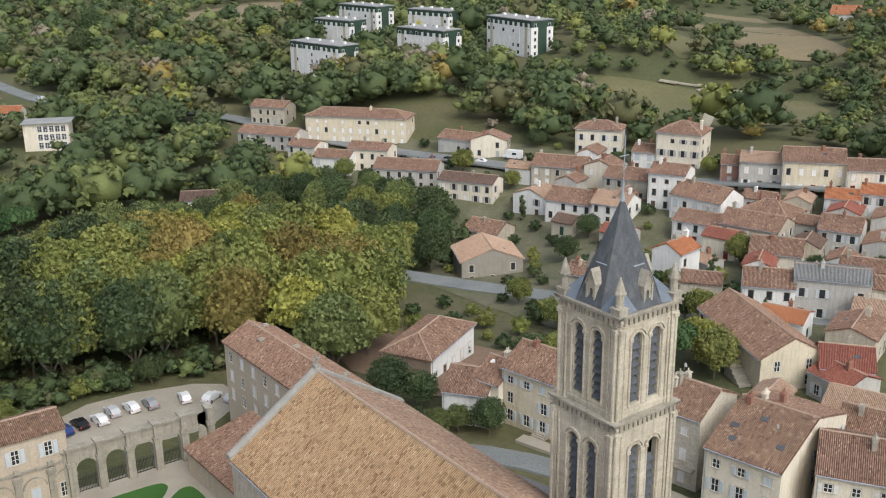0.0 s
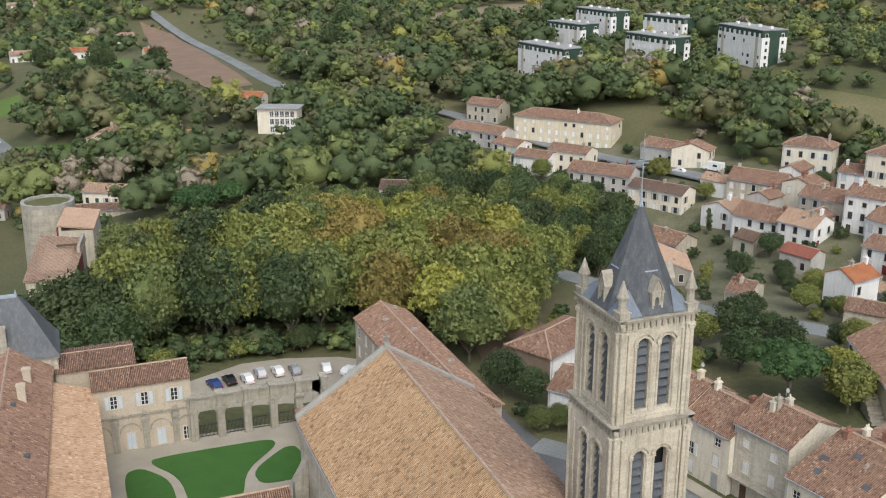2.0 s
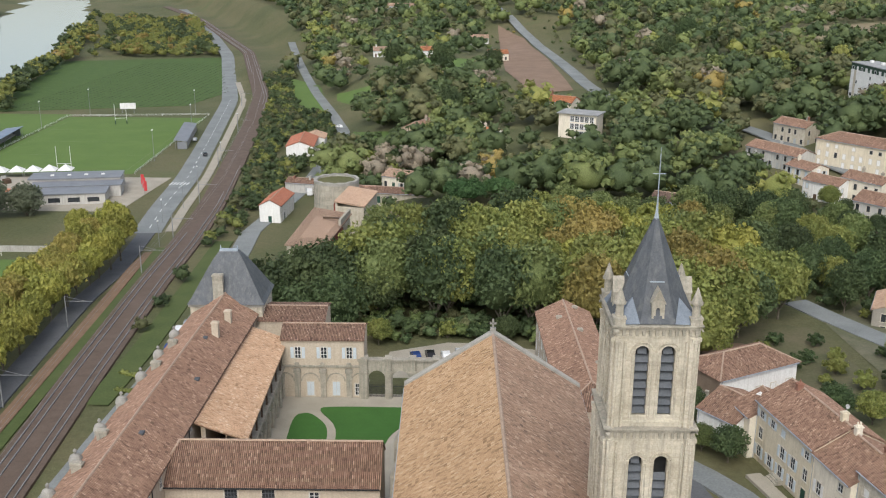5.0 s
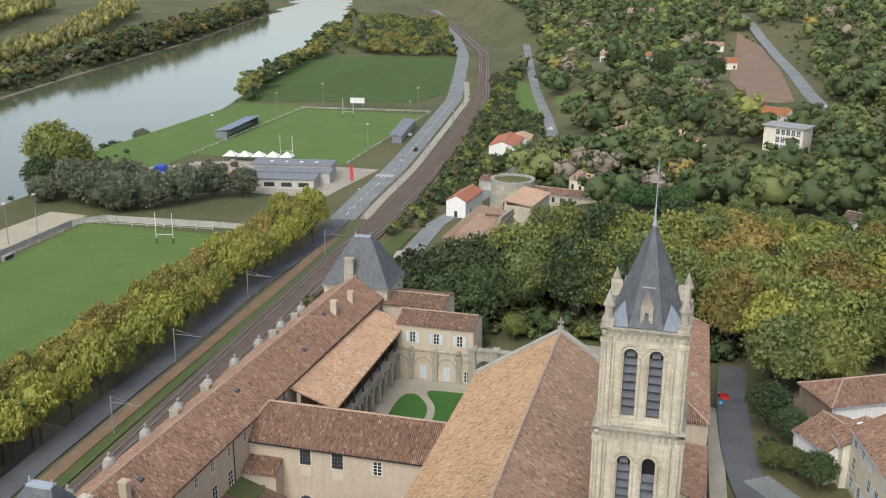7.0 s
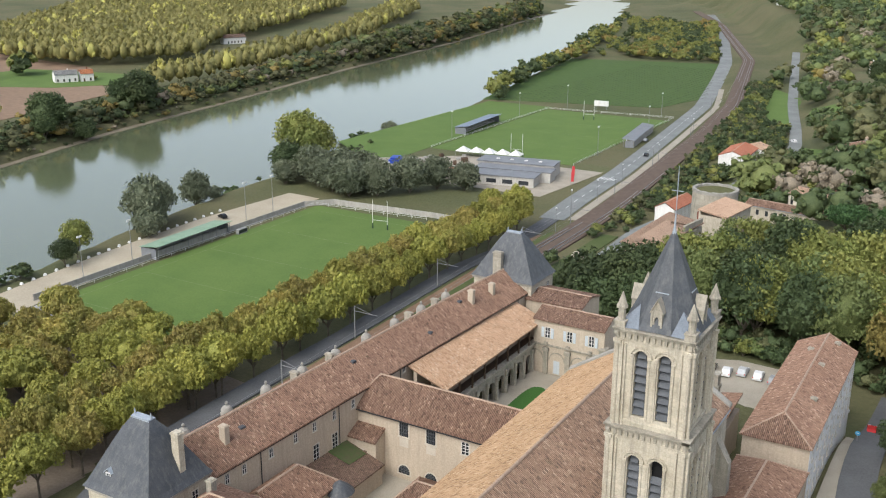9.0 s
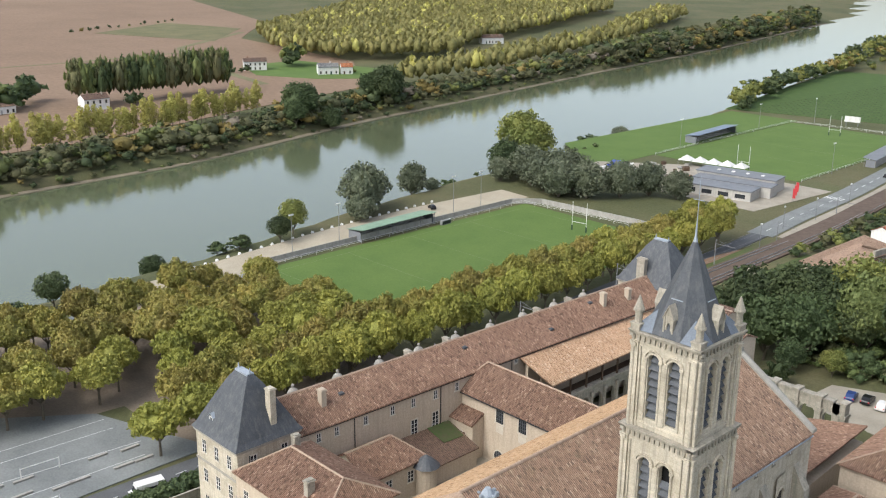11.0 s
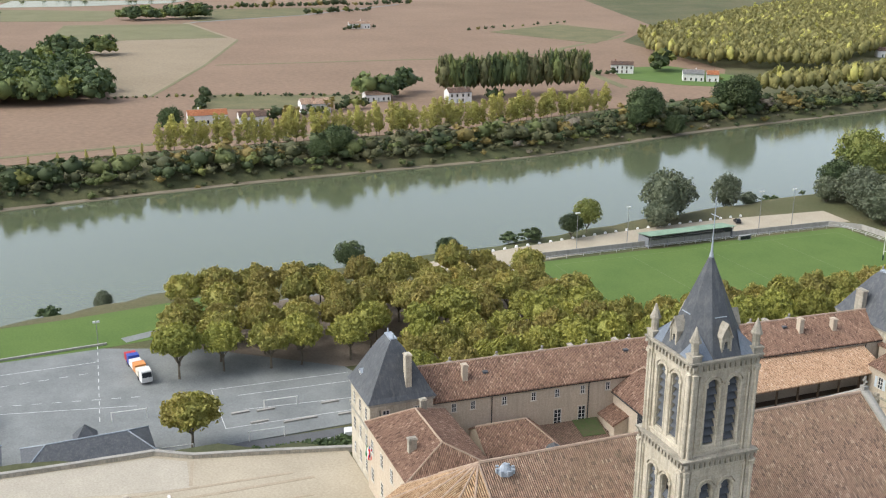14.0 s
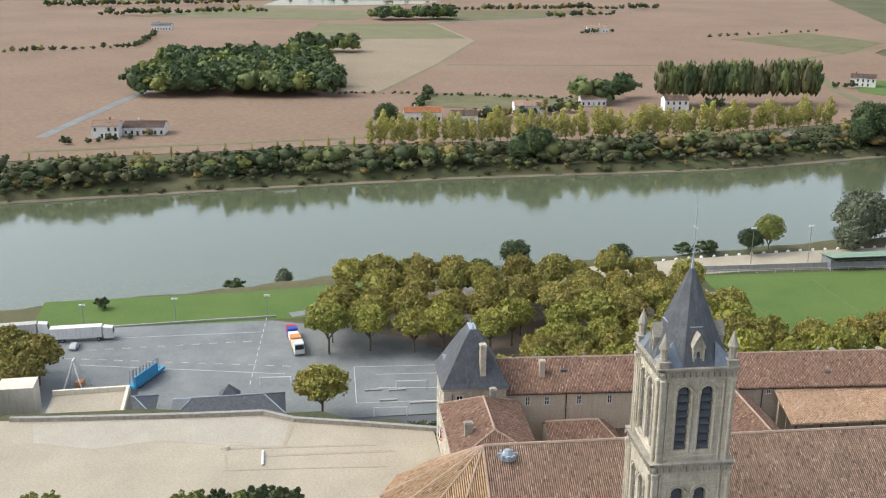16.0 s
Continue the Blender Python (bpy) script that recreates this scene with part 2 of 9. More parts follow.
LEAVES_MID = leaf_material("mid_green_leaves", [(0.066, 0.09, 0.03), (0.098, 0.122, 0.042), (0.135, 0.155, 0.056)], 0.4)
LEAVES_PINE = leaf_material("pine_needles", [(0.028, 0.06, 0.02), (0.042, 0.085, 0.028), (0.06, 0.108, 0.036)], 0.2)
TWIGS = leaf_material("bare_grey_twigs", [(0.13, 0.11, 0.08), (0.18, 0.155, 0.115), (0.24, 0.205, 0.155)], 0.3)




def water_material():
    m, nt, bsdf = material("murky_river_water", 0.03)
    co = position(nt)
    bsdf.inputs["Base Color"].default_value = (0.105, 0.122, 0.068, 1)
    bsdf.inputs["Specular IOR Level"].default_value = 1.0
    bump(nt, bsdf, noise_node(nt, co, 0.8, 3.0), 1.0, 0.03)
    return m


WATER = water_material()

# ---- mesh helpers ----


def mesh_object(name, bm, mat, parent=None, smooth=False):
    me = bpy.data.meshes.new(name)
    bm.normal_update()
    bm.to_mesh(me)
    bm.free()
    for mm in mat if isinstance(mat, (list, tuple)) else [mat]:
        me.materials.append(mm)
    if smooth:
        for p in me.polygons:
            p.use_smooth = True
    ob = new(name, me)
    if parent is not None:
        ob.parent = parent
    return ob


def part(name, bm, mat, parent, label="", smooth=False):
    ob = mesh_object(name, bm, mat, parent, smooth)
    return tagged(ob, label) if label else ob


def thing(name, label, category, m=None, group="", kind=""):
    ob = new(name)
    ob.empty_display_size = 0.1
    if m is not None:
        ob.matrix_world = m
    return tagged(ob, label, category, group, kind)


def block(bm, x0, x1, y0, y1, z0, z1, m=None, mi=0):
    vs = [bm.verts.new((x, y, z)) for z in (z0, z1) for y in (y0, y1) for x in (x0, x1)]
    if m is not None:
        bmesh.ops.transform(bm, matrix=m, verts=vs)
    for f in ((0, 2, 3, 1), (4, 5, 7, 6), (0, 1, 5, 4), (2, 6, 7, 3), (0, 4, 6, 2), (1, 3, 7, 5)):
        bm.faces.new([vs[i] for i in f]).material_index = mi
    return vs


def boxed(*args, m=None):
    bm = bmesh.new()
    block(bm, *args, m=m)
    return bm


def frustum(bm, cx, cy, z0, z1, r0, r1, n=8, turn=0.0, cap=True):
    a = [bm.verts.new((cx + r0 * math.cos(turn + 2 * math.pi * k / n), cy + r0 * math.sin(turn + 2 * math.pi * k / n), z0)) for k in range(n)]
    if r1 <= 0:
        top = bm.verts.new((cx, cy, z1))
        for k in range(n):
            bm.faces.new((a[k], a[(k + 1) % n], top))
    else:
        b = [bm.verts.new((cx + r1 * math.cos(turn + 2 * math.pi * k / n), cy + r1 * math.sin(turn + 2 * math.pi * k / n), z1)) for k in range(n)]
        for k in range(n):
            bm.faces.new((a[k], a[(k + 1) % n], b[(k + 1) % n], b[k]))
        if cap:
            bm.faces.new(b)
    if cap:
        bm.faces.new(a[::-1])


def solid(bm, pts, thick):
    """A slab: the polygon pts, thickened downwards."""
    top = [bm.verts.new(p) for p in pts]
    low = [bm.verts.new((p[0], p[1], p[2] - thick)) for p in pts]
    n = len(pts)
    bm.faces.new(top)
    bm.faces.new(low[::-1])
    for k in range(n):
        bm.faces.new((top[k], low[k], low[(k + 1) % n], top[(k + 1) % n]))


def corrugate(bm, pts, axis, pitch=0.24, up=0.085):
    """Rows of rounded tiles over a sloping polygon; the rows run across the eave's axis ("X" or "Y")."""
    k = "XY".index(axis)
    ring = [Vector(p) for p in pts]
    lo, hi = min(p[k] for p in ring), max(p[k] for p in ring)
    marks = [lo] + [(j / 3) * pitch for j in range(math.ceil(lo / pitch * 3), math.floor(hi / pitch * 3) + 1)] + [hi]
    last = None
    for u in marks:
        uu = min(max(u, lo + 1e-3), hi - 1e-3)
        cut = []
        for a, b in zip(ring, ring[1:] + ring[:1]):
            if (a[k] - uu) * (b[k] - uu) < 0:
                cut.append(a.lerp(b, (uu - a[k]) / (b[k] - a[k])))
        if len(cut) < 2:
            continue
        cut = sorted(cut, key=lambda p: p.z)
        rise = 0.015 + up * abs(math.sin(math.pi * u / pitch))
        pair = [bm.verts.new((p.x, p.y, p.z + rise)) for p in (cut[0], cut[-1])]
        if last:
            f = bm.faces.new((last[0], pair[0], pair[1], last[1]))
            f.normal_update()
            if f.normal.z < 0:
                f.normal_flip()
        last = pair


def beam(bm, a, b, r, n=6, r1=None):
    """A round bar from a to b."""
    a, b = Vector(a), Vector(b)
    q = (b - a).to_track_quat("Z", "Y").to_matrix().to_4x4()
    m = Matrix.Translation(a) @ q
    ring = []
    for z, rr in ((0, r), ((b - a).length, r if r1 is None else r1)):
        ring.append([bm.verts.new(m @ Vector((rr * math.cos(2 * math.pi * k / n), rr * math.sin(2 * math.pi * k / n), z))) for k in range(n)])
    for k in range(n):
        bm.faces.new((ring[0][k], ring[0][(k + 1) % n], ring[1][(k + 1) % n], ring[1][k]))
    bm.faces.new(ring[0][::-1])
    bm.faces.new(ring[1])


# ---- the lie of the land ----
NEAR_BANK = [(-900, -120), (-300, -165), (-125, -187), (-65, -199), (-32, -209), (74, -219), (138, -231), (197, -239), (308, -246), (422, -260), (668, -310), (1130, -439), (1700, -650), (4500, -2200)]
FAR_BANK = [(-900, -225), (-300, -295), (-162, -314), (-76, -329), (19, -342), (151, -350), (269, -381), (371, -397), (524, -426), (745, -458), (1215, -556), (1700, -760), (4500, -2300)]
FOOT = [(-900, -70), (-100, -86), (-45, -80), (-17, -72), (95, -69), (150, -72), (230, -60), (400, -70), (560, -105), (700, -150), (900, -225), (1300, -380), (4500, -1900)]
SPOTS = [(-50, 0, 19.4), (-30, 55, 19.4), (25, 30, 19.6), (0, -60, 19.4), (50, -20, 20), (20, 65, 20), (-21, 98, 12.3), (-8, 99, 12.2), (2, 94, 12.2), (4, 101, 12.3), (-3, 88, 12.4), (-48, 105, 10), (-49, 140, 13.5), (-44, 180, 13.5), (-48, 196, 13), (-34, 214, 12), (-14, 192, 14), (-20, 140, 13), (12, 122, 14), (34, 120, 14), (26, 97, 16.5),
         (50, 155, 13), (88, 135, 8), (75, 45, 20), (105, 60, 18), (112, 100, 13), (128, 112, 23), (120, 180, 18.5), (100, 200, 13), (112, 240, 19), (60, 215, 9), (25, 306, 19),
         (155, 245, 37), (-46, 240, 8), (60, 400, 22), (150, 190, 27)]
FAR_SPOTS = [(180, 110, 33), (250, 60, 38), (250, 250, 46), (350, 120, 50), (200, 450, 42), (0, 500, 20), (-60, 620, 14), (100, 750, 38), (450, 450, 58), (-130, 1000, 25), (0, 1400, 50), (700, 0, 60), (300, -200, 30)]
LAND = np.array(SPOTS + FAR_SPOTS, float)


def smooth01(v):
    v = np.clip(v, 0, 1)
    return v * v * (3 - 2 * v)


def along(table, y):
    a = np.array(table, float)
    return np.interp(y, a[:, 0], a[:, 1])


def ground(x, y):
    """The height of the ground, for numbers or arrays."""
    x, y = np.asarray(x, float), np.asarray(y, float)
    d = np.hypot(x[..., None] - LAND[:, 0], y[..., None] - LAND[:, 1])
    reach = 8 + 0.1 * np.hypot(LAND[:, 0], LAND[:, 1])
    w = 1 / (d * d + reach * reach) ** 2
    hill = (w * LAND[:, 2]).sum(-1) / w.sum(-1)
    step = np.where((y > -140) & (y < 100), 3.0, 34.0)
    foot = along(FOOT, y)
    rise = smooth01((x - foot) / step)
    bank = 3.2 * smooth01((x - foot + 22 + 22 * smooth01((y - 8) / 20)) / 10) * smooth01((y + 160) / 60)
    z = bank + (hill - bank) * rise
    near, far = along(NEAR_BANK, y), along(FAR_BANK, y)
    z = z - 7 * smooth01((near + 4 - x) / 10) * smooth01((x - far + 4) / 10)
    return z + 2.0 * smooth01((far - 4 - x) / 25)


def gz(x, y):
    return float(ground(x, y))

# ---- ground, water, fields, roads ----


def spaced(lo, hi, fine_lo, fine_hi, fine, coarse):
    mid = np.arange(fine_lo, fine_hi + 1, fine)
    left, v, s = [], fine_lo, fine
    while v > lo:
        s = min(s * 1.25, coarse)
        v -= s
        left.append(v)
    right, v, s = [], mid[-1], fine
    while v < hi:
        s = min(s * 1.25, coarse)
        v += s
        right.append(v)
    return np.array(left[::-1] + list(mid) + right)


def sheet(name, xs, ys, height, mat):
    gx, gy = np.meshgrid(xs, ys)
    verts = np.stack([gx, gy, height(gx, gy)], -1).reshape(-1, 3)
    nx, ny = len(xs), len(ys)
    k = np.arange(nx * ny).reshape(ny, nx)
    faces = np.stack([k[:-1, :-1], k[:-1, 1:], k[1:, 1:], k[1:, :-1]], -1).reshape(-1, 4)
    me = bpy.data.meshes.new(name)
    me.from_pydata(verts.tolist(), [], faces.tolist())
    me.materials.append(mat)
    for p in me.polygons:
        p.use_smooth = True
    return new(name, me)


def ground_material():
    m, nt, bsdf = material("grass_scrub_and_earth", 0.95)
    co = position(nt)
    wide = noise_node(nt, co, 0.012, 5.0, 0.65)
    col = ramp(nt, wide, [(0.32, (0.055, 0.07, 0.028)), (0.46, (0.085, 0.095, 0.038)), (0.58, (0.135, 0.12, 0.06)), (0.7, (0.09, 0.115, 0.042))])
    fine = noise_node(nt, co, 0.9, 6.0, 0.75)
    col = mixed(nt, 0.4, col, ramp(nt, fine, [(0.3, (0.03, 0.035, 0.014)), (0.7, (0.15, 0.14, 0.07))]))
    nt.links.new(col, bsdf.inputs["Base Color"])
    bump(nt, bsdf, fine, 0.8, 0.3)
    return m


land = sheet("ground", spaced(-4500, 4000, -430, 200, 4.5, 160), spaced(-1500, 4500, -240, 1010, 6.0, 160), ground, ground_material())
tagged(land, "grassy valley floor and scrubby hillside ground", "ground", kind="structure")


LINES = []


def strip(name, centre, width, mat, label, category, off=0.12, step=5.0, level=None, kind="structure"):
    """A band of the given width that follows the ground along a line."""
    pts = [Vector(p) for p in centre]
    fine = []
    for a, b in zip(pts, pts[1:]):
        n = max(1, int((b - a).length / step))
        fine += [a.lerp(b, k / n) for k in range(n)]
    fine.append(pts[-1])
    for _ in range(6):
        fine = [fine[0]] + [(fine[k - 1] + fine[k] * 2 + fine[k + 1]) / 4 for k in range(1, len(fine) - 1)] + [fine[-1]]
    if category != "rail":
        LINES.append((np.array([p[:] for p in fine]), width))
    bm = bmesh.new()
    rows = []
    for k, p in enumerate(fine):
        d = (fine[min(k + 1, len(fine) - 1)] - fine[max(k - 1, 0)]).normalized()
        side = Vector((-d.y, d.x)) * width / 2
        z = max(gz(*(p + side * s)) for s in (-1, -0.5, 0, 0.5, 1)) + off if level is None else level
        rows.append([bm.verts.new((*(p + side * s), z - (0.5 if abs(s) > 1 else 0))) for s in (-1.02, -1, 1, 1.02)])
    for a, b in zip(rows, rows[1:]):
        for i in range(3):
            bm.faces.new((a[i], a[i + 1], b[i + 1], b[i]))
    ob = mesh_object(name, bm, mat)
    bmesh_up(ob)
    return tagged(ob, label, category, kind=kind)


def bmesh_up(ob):
    bm = bmesh.new()
    bm.from_mesh(ob.data)
    bmesh.ops.recalc_face_normals(bm, faces=bm.faces)
    if sum(f.normal.z for f in bm.faces) < 0:
        bmesh.ops.reverse_faces(bm, faces=bm.faces)
    bm.to_mesh(ob.data)
    bm.free()


def patch(name, pts, mat, label, category, z=None, off=0.08, kind="structure", thick=0.3):
    """A flat piece of ground laid on the land."""
    if z is None:
        z = max(gz(*p) for p in pts) + off
    bm = bmesh.new()
    solid(bm, [(p[0], p[1], z) for p in pts], thick)
    bmesh.ops.recalc_face_normals(bm, faces=bm.faces)
    ob = mesh_object(name, bm, mat)
    return tagged(ob, label, category, kind=kind)


# the river, from bank to bank
ys = np.concatenate([np.arange(-900, 1200, 20.0), np.arange(1200, 4400, 80.0)])
bm = bmesh.new()
rows = []
for y in ys:
    a, b = float(along(FAR_BANK, y)) - 6, float(along(NEAR_BANK, y)) + 6
    rows.append([bm.verts.new((a + (b - a) * k / 4, y, -3.0)) for k in range(5)])
for a, b in zip(rows, rows[1:]):
    for i in range(4):
        bm.faces.new((a[i], a[i + 1], b[i + 1], b[i]))
river = mesh_object("water", bm, WATER, smooth=True)
tagged(river, "calm murky grey-green river water", "river", kind="structure")

# farmland beyond the river
GREENSTRIP = mottled("pale_dry_grass", (0.13, 0.13, 0.06), (0.2, 0.19, 0.10), 0.03, 1.0, 0.95, 0.05)
patch("field", [(-352, -420), (-366, -172), (-392, -20), (-398, 130), (-430, 240), (-452, 330), (-560, 410), (-760, 440), (-900, 560), (-1900, 900), (-2300, 300), (-2300, -900), (-700, -900)], SOIL, "broad bare brown ploughed field", "field", z=2.25)

# sports grounds
FIELDS = [(-194, -127, 77, 196), (-213, -143, 306, 432)]
for x0, x1, y0, y1 in FIELDS:
    patch("sports_field", [(x0, y0), (x1, y0), (x1, y1), (x0, y1)], GRASS, "mown green grass sports field", "sports field", z=0.12, thick=0.3)
patch("field", [(-262, 445), (-162, 470), (-150, 520), (-190, 690), (-300, 660)], mottled("green_crop_rows", (0.045, 0.085, 0.02), (0.075, 0.12, 0.03), 0.2, 1.4, 0.95, 0.1), "green vegetable crop field in rows", "field", z=0.16)
strip("path", [(-197, 40), (-203, 80), (-208, 120), (-210, 160), (-207, 205)], 15, SAND, "pale sandy riverside parking track", "track", off=0.1)
strip("path", [(-197, 40), (-190, 10), (-180, -20), (-172, -45)], 3.5, ASPHALT, "grey riverside footpath", "footpath", off=0.1)

# roads and railway
VERGE_GRASS = mottled("rough_verge_grass", (0.055, 0.08, 0.024), (0.09, 0.112, 0.036), 0.2, 2.0, 0.95, 0.08)
strip("road", [(-330, 1130), (-257, 928), (-183, 678), (-142, 488), (-128, 373), (-120, 303), (-117, 253), (-114, 224)], 9.0, ASPHALT, "grey two-lane riverside road", "road", off=0.2)
# same road below the trees; darker asphalt carries the shade they cast
strip("road", [(-114, 224), (-110.5, 170), (-108.5, 110), (-106.5, 50), (-104, 0), (-103, -30), (-103, -70), (-106, -140), (-112, -260)], 5.5, TARMAC, "road under plane trees, darkened to stand for their shade", "road", off=0.22)
strip("verge", [(-152, 560), (-134, 488), (-120.5, 373), (-112.5, 303), (-109.5, 253), (-107, 226)], 3.2, GRAVEL, "pale gravel shoulder of the road", "verge", off=0.22)
strip("verge", [(-106, 200), (-104, 170), (-102.4, 110), (-101, 50), (-99.5, 12)], 3.0, mottled("rusty_gravel_path", (0.15, 0.095, 0.06), (0.24, 0.155, 0.10), 0.3, 3.0, 0.95, 0.03), "rust-brown gravel strip beside the railway", "path", off=0.3)
strip("verge", [(-102.5, 200), (-101, 170), (-99.8, 110), (-98.4, 50), (-96.5, 12)], 2.6, VERGE_GRASS, "green grass verge beside the railway", "verge", off=0.3)
strip("verge", [(-85, 205), (-85, 170), (-85.5, 120), (-87, 95)], 5.5, VERGE_GRASS, "green grass slope beside the avenue", "verge", off=0.3)
strip("trackbed", [(-360, 1170), (-277, 990), (-171, 697), (-122, 477), (-106, 332), (-98, 248), (-96, 203), (-96, 170), (-94, 110), (-92, 70), (-90, 20)], 9, BALLAST, "rust-brown railway ballast bed", "railway", off=0.5)
for gap in (-3.2, -1.75, 1.75, 3.2):
    line = [(-277, 990), (-171, 697), (-122, 477), (-106, 332), (-98, 248), (-96, 203), (-96, 170), (-94, 110), (-92, 70), (-90, 20)]
    strip("rail", [(x + gap, y) for x, y in line], 0.16, STEEL, "steel railway rail on ballast", "rail", off=0.75)
strip("road", [(-79, 215), (-78, 190), (-77, 155), (-78, 120), (-80, 95), (-82, 60), (-84, 20)], 6.0, ASPHALT, "narrow grey avenue beside the abbey", "road", off=0.25)
strip("road", [(-140, 710), (-95, 500), (-76, 422), (-65, 372), (-68, 320), (-70, 272), (-76, 235), (-79, 215)], 5.5, ASPHALT, "narrow grey valley lane", "road", off=0.25)
strip("road", [(20, 760), (39, 632), (46, 505), (48, 413), (52, 371), (85, 340), (98, 300), (106, 250), (112, 230), (120, 213), (125, 190), (131, 171), (138, 150), (150, 112), (158, 91), (168, 72), (180, 40)], 7, ASPHALT, "grey hillside street through the houses", "road", off=0.3)
strip("road", [(60, 130), (70, 106), (74, 90), (84, 66), (99, 45), (112, 30)], 6, ASPHALT, "narrow grey lower lane", "road", off=0.25)
strip("road", [(12, 100), (11.4, 74), (11.6, 60), (12.2, 50), (14, 40), (17, 30), (21, 10), (24, -20), (28, -60), (30, -140), (40, -300)], 5, TARMAC, "dark narrow street beside the church", "road", off=0.25)

# quayside car park, sandy forecourt, abbey court
patch("quay", [(-166, -118), (-167, -76), (-168, -50), (-160, -28), (-138, 2), (-110, 12), (-109, -30), (-110, -130)], ASPHALT, "broad worn grey asphalt quayside car park", "car park", z=0.2)
patch("forecourt", [(-64.6, -17.5), (-67.5, -30.7), (-69.8, -40.5), (-72.8, -45.9), (-73.1, -58.6), (-73.9, -80.5), (-75, -95), (-40, -110), (10, -80), (15, -36), (-20, -31), (-45, -17)], SAND, "pale dusty sand forecourt under works", "forecourt", z=19.6)
patch("courtyard", [(-50, 31), (-13.5, 31), (-12.5, 66.9), (-44.5, 68)], GRAVEL, "pale gravel abbey courtyard", "courtyard", z=19.5)
patch("car_park", [(-29.5, 101), (-30, 95), (-27, 82), (-3, 82), (7, 86), (7, 97), (0, 102.5), (-10, 105.5), (-18, 106)], GRAVEL, "pale gravel car park beside the abbey", "car park", z=12.7, thick=1.5)

# ---- the abbey ----


def wall_slab(bm, pts, z0, z1):
    """A closed wall block over the outline pts."""
    lo = [bm.verts.new((x, y, z0)) for x, y in pts]
    hi = [bm.verts.new((x, y, z1)) for x, y in pts]
    n = len(pts)
    for k in range(n):
        bm.faces.new((lo[k], lo[(k + 1) % n], hi[(k + 1) % n], hi[k]))
    bm.faces.new(hi)


def pitched(parent, w, l, h, rh, wall, tile, base=-5.0, over=0.35, hip=(0, 0), label="", gable_wall=True):
    """Walls and a pitched roof with its ridge along local y; hip gives the run of a hip at each end (0: a gable)."""
    bm = bmesh.new()
    x, y = w / 2, l / 2
    lo = [bm.verts.new(p) for p in ((-x, -y, base), (x, -y, base), (x, y, base), (-x, y, base))]
    hi = [bm.verts.new(p) for p in ((-x, -y, h), (x, -y, h), (x, y, h), (-x, y, h))]
    for a, b in ((1, 2), (3, 0)):
        bm.faces.new((lo[a], lo[b], hi[b], hi[a]))
    for (a, b), run, yy in (((0, 1), hip[0], -y), ((2, 3), hip[1], y)):
        if run:
            bm.faces.new((lo[a], lo[b], hi[b], hi[a]))
        else:
            top = bm.verts.new((0, yy, h + rh - 0.12))
            bm.faces.new((lo[a], lo[b], hi[b], top, hi[a]))
    part("wall", bm, wall, parent)
    slope = rh / x
    ex, ez = x + over, h - slope * over
    y0, y1 = -y - (over if hip[0] else 0.15), y + (over if hip[1] else 0.15)
    r0, r1 = (-y + hip[0]) if hip[0] else y0, (y - hip[1]) if hip[1] else y1
    t = 0.16
    for s in (-1, 1):
        bm = bmesh.new()
        pts = [(s * ex, y0, ez + t), (s * ex, y1, ez + t), (0, r1, h + rh + t), (0, r0, h + rh + t)]
        solid(bm, pts if s > 0 else pts[::-1], t)
        if tile["Y"] is not SLATE:
            corrugate(bm, pts, "Y")
        part("roof_slope", bm, tile["Y"], parent, label)
    for run, yy, rr in ((hip[0], y0, r0), (hip[1], y1, r1)):
        if run:
            bm = bmesh.new()
            pts = [(-ex, yy, ez + t), (ex, yy, ez + t), (0, rr, h + rh + t)]
            solid(bm, pts if yy < 0 else pts[::-1], t)
            if tile["X"] is not SLATE:
                corrugate(bm, pts, "X")
            part("roof_slope", bm, tile["X"], parent, label)
    bm = bmesh.new()
    beam(bm, (0, r0, h + rh + t), (0, r1, h + rh + t), 0.16, 6)
    for run, yy, rr in ((hip[0], y0, r0), (hip[1], y1, r1)):
        if run:
            for s in (-1, 1):
                beam(bm, (s * ex, yy, ez + t), (0, rr, h + rh + t), 0.14, 6)
    part("ridge_tiles", bm, tile["R"], parent)


RIDGE = mottled("pale_ridge_tiles", (0.30, 0.21, 0.15), (0.44, 0.33, 0.25), 1.5, 6.0)
BROWN = {"X": TILE_X, "Y": TILE_Y, "R": RIDGE}
PINK = {"X": NEWTILE_Y, "Y": NEWTILE_Y, "R": RIDGE}
OLD = {"X": OLDTILE_X, "Y": OLDTILE_Y, "R": RIDGE}
COURT = 19.4

# church: nave with a many-sided east end
church = thing("church", "large limestone abbey church with wide tiled roof", "church")
CX, CW, CY0, CY1, CE, CR = -12.4, 10.6, -17.5, 33.2, 37.4, 44.2
apse = [(CX + CW * math.cos(a), CY0 + CW * 1.05 * math.sin(a)) for a in [math.pi + math.pi * k / 7 for k in range(8)]]
bm = bmesh.new()
wall_slab(bm, [(CX - CW, CY1)] + apse + [(CX + CW, CY1)], 12, CE)
g0 = [bm.verts.new(p) for p in ((CX - CW, CY1, CE), (CX + CW, CY1, CE), (CX, CY1, CR), (CX - CW, CY1 - 0.8, CE), (CX + CW, CY1 - 0.8, CE), (CX, CY1 - 0.8, CR))]
bm.faces.new((g0[1], g0[0], g0[2]))
bm.faces.new((g0[3], g0[4], g0[5]))
part("wall", bm, STONE, church)
OV = 0.5
dz = OV * (CR - CE) / CW
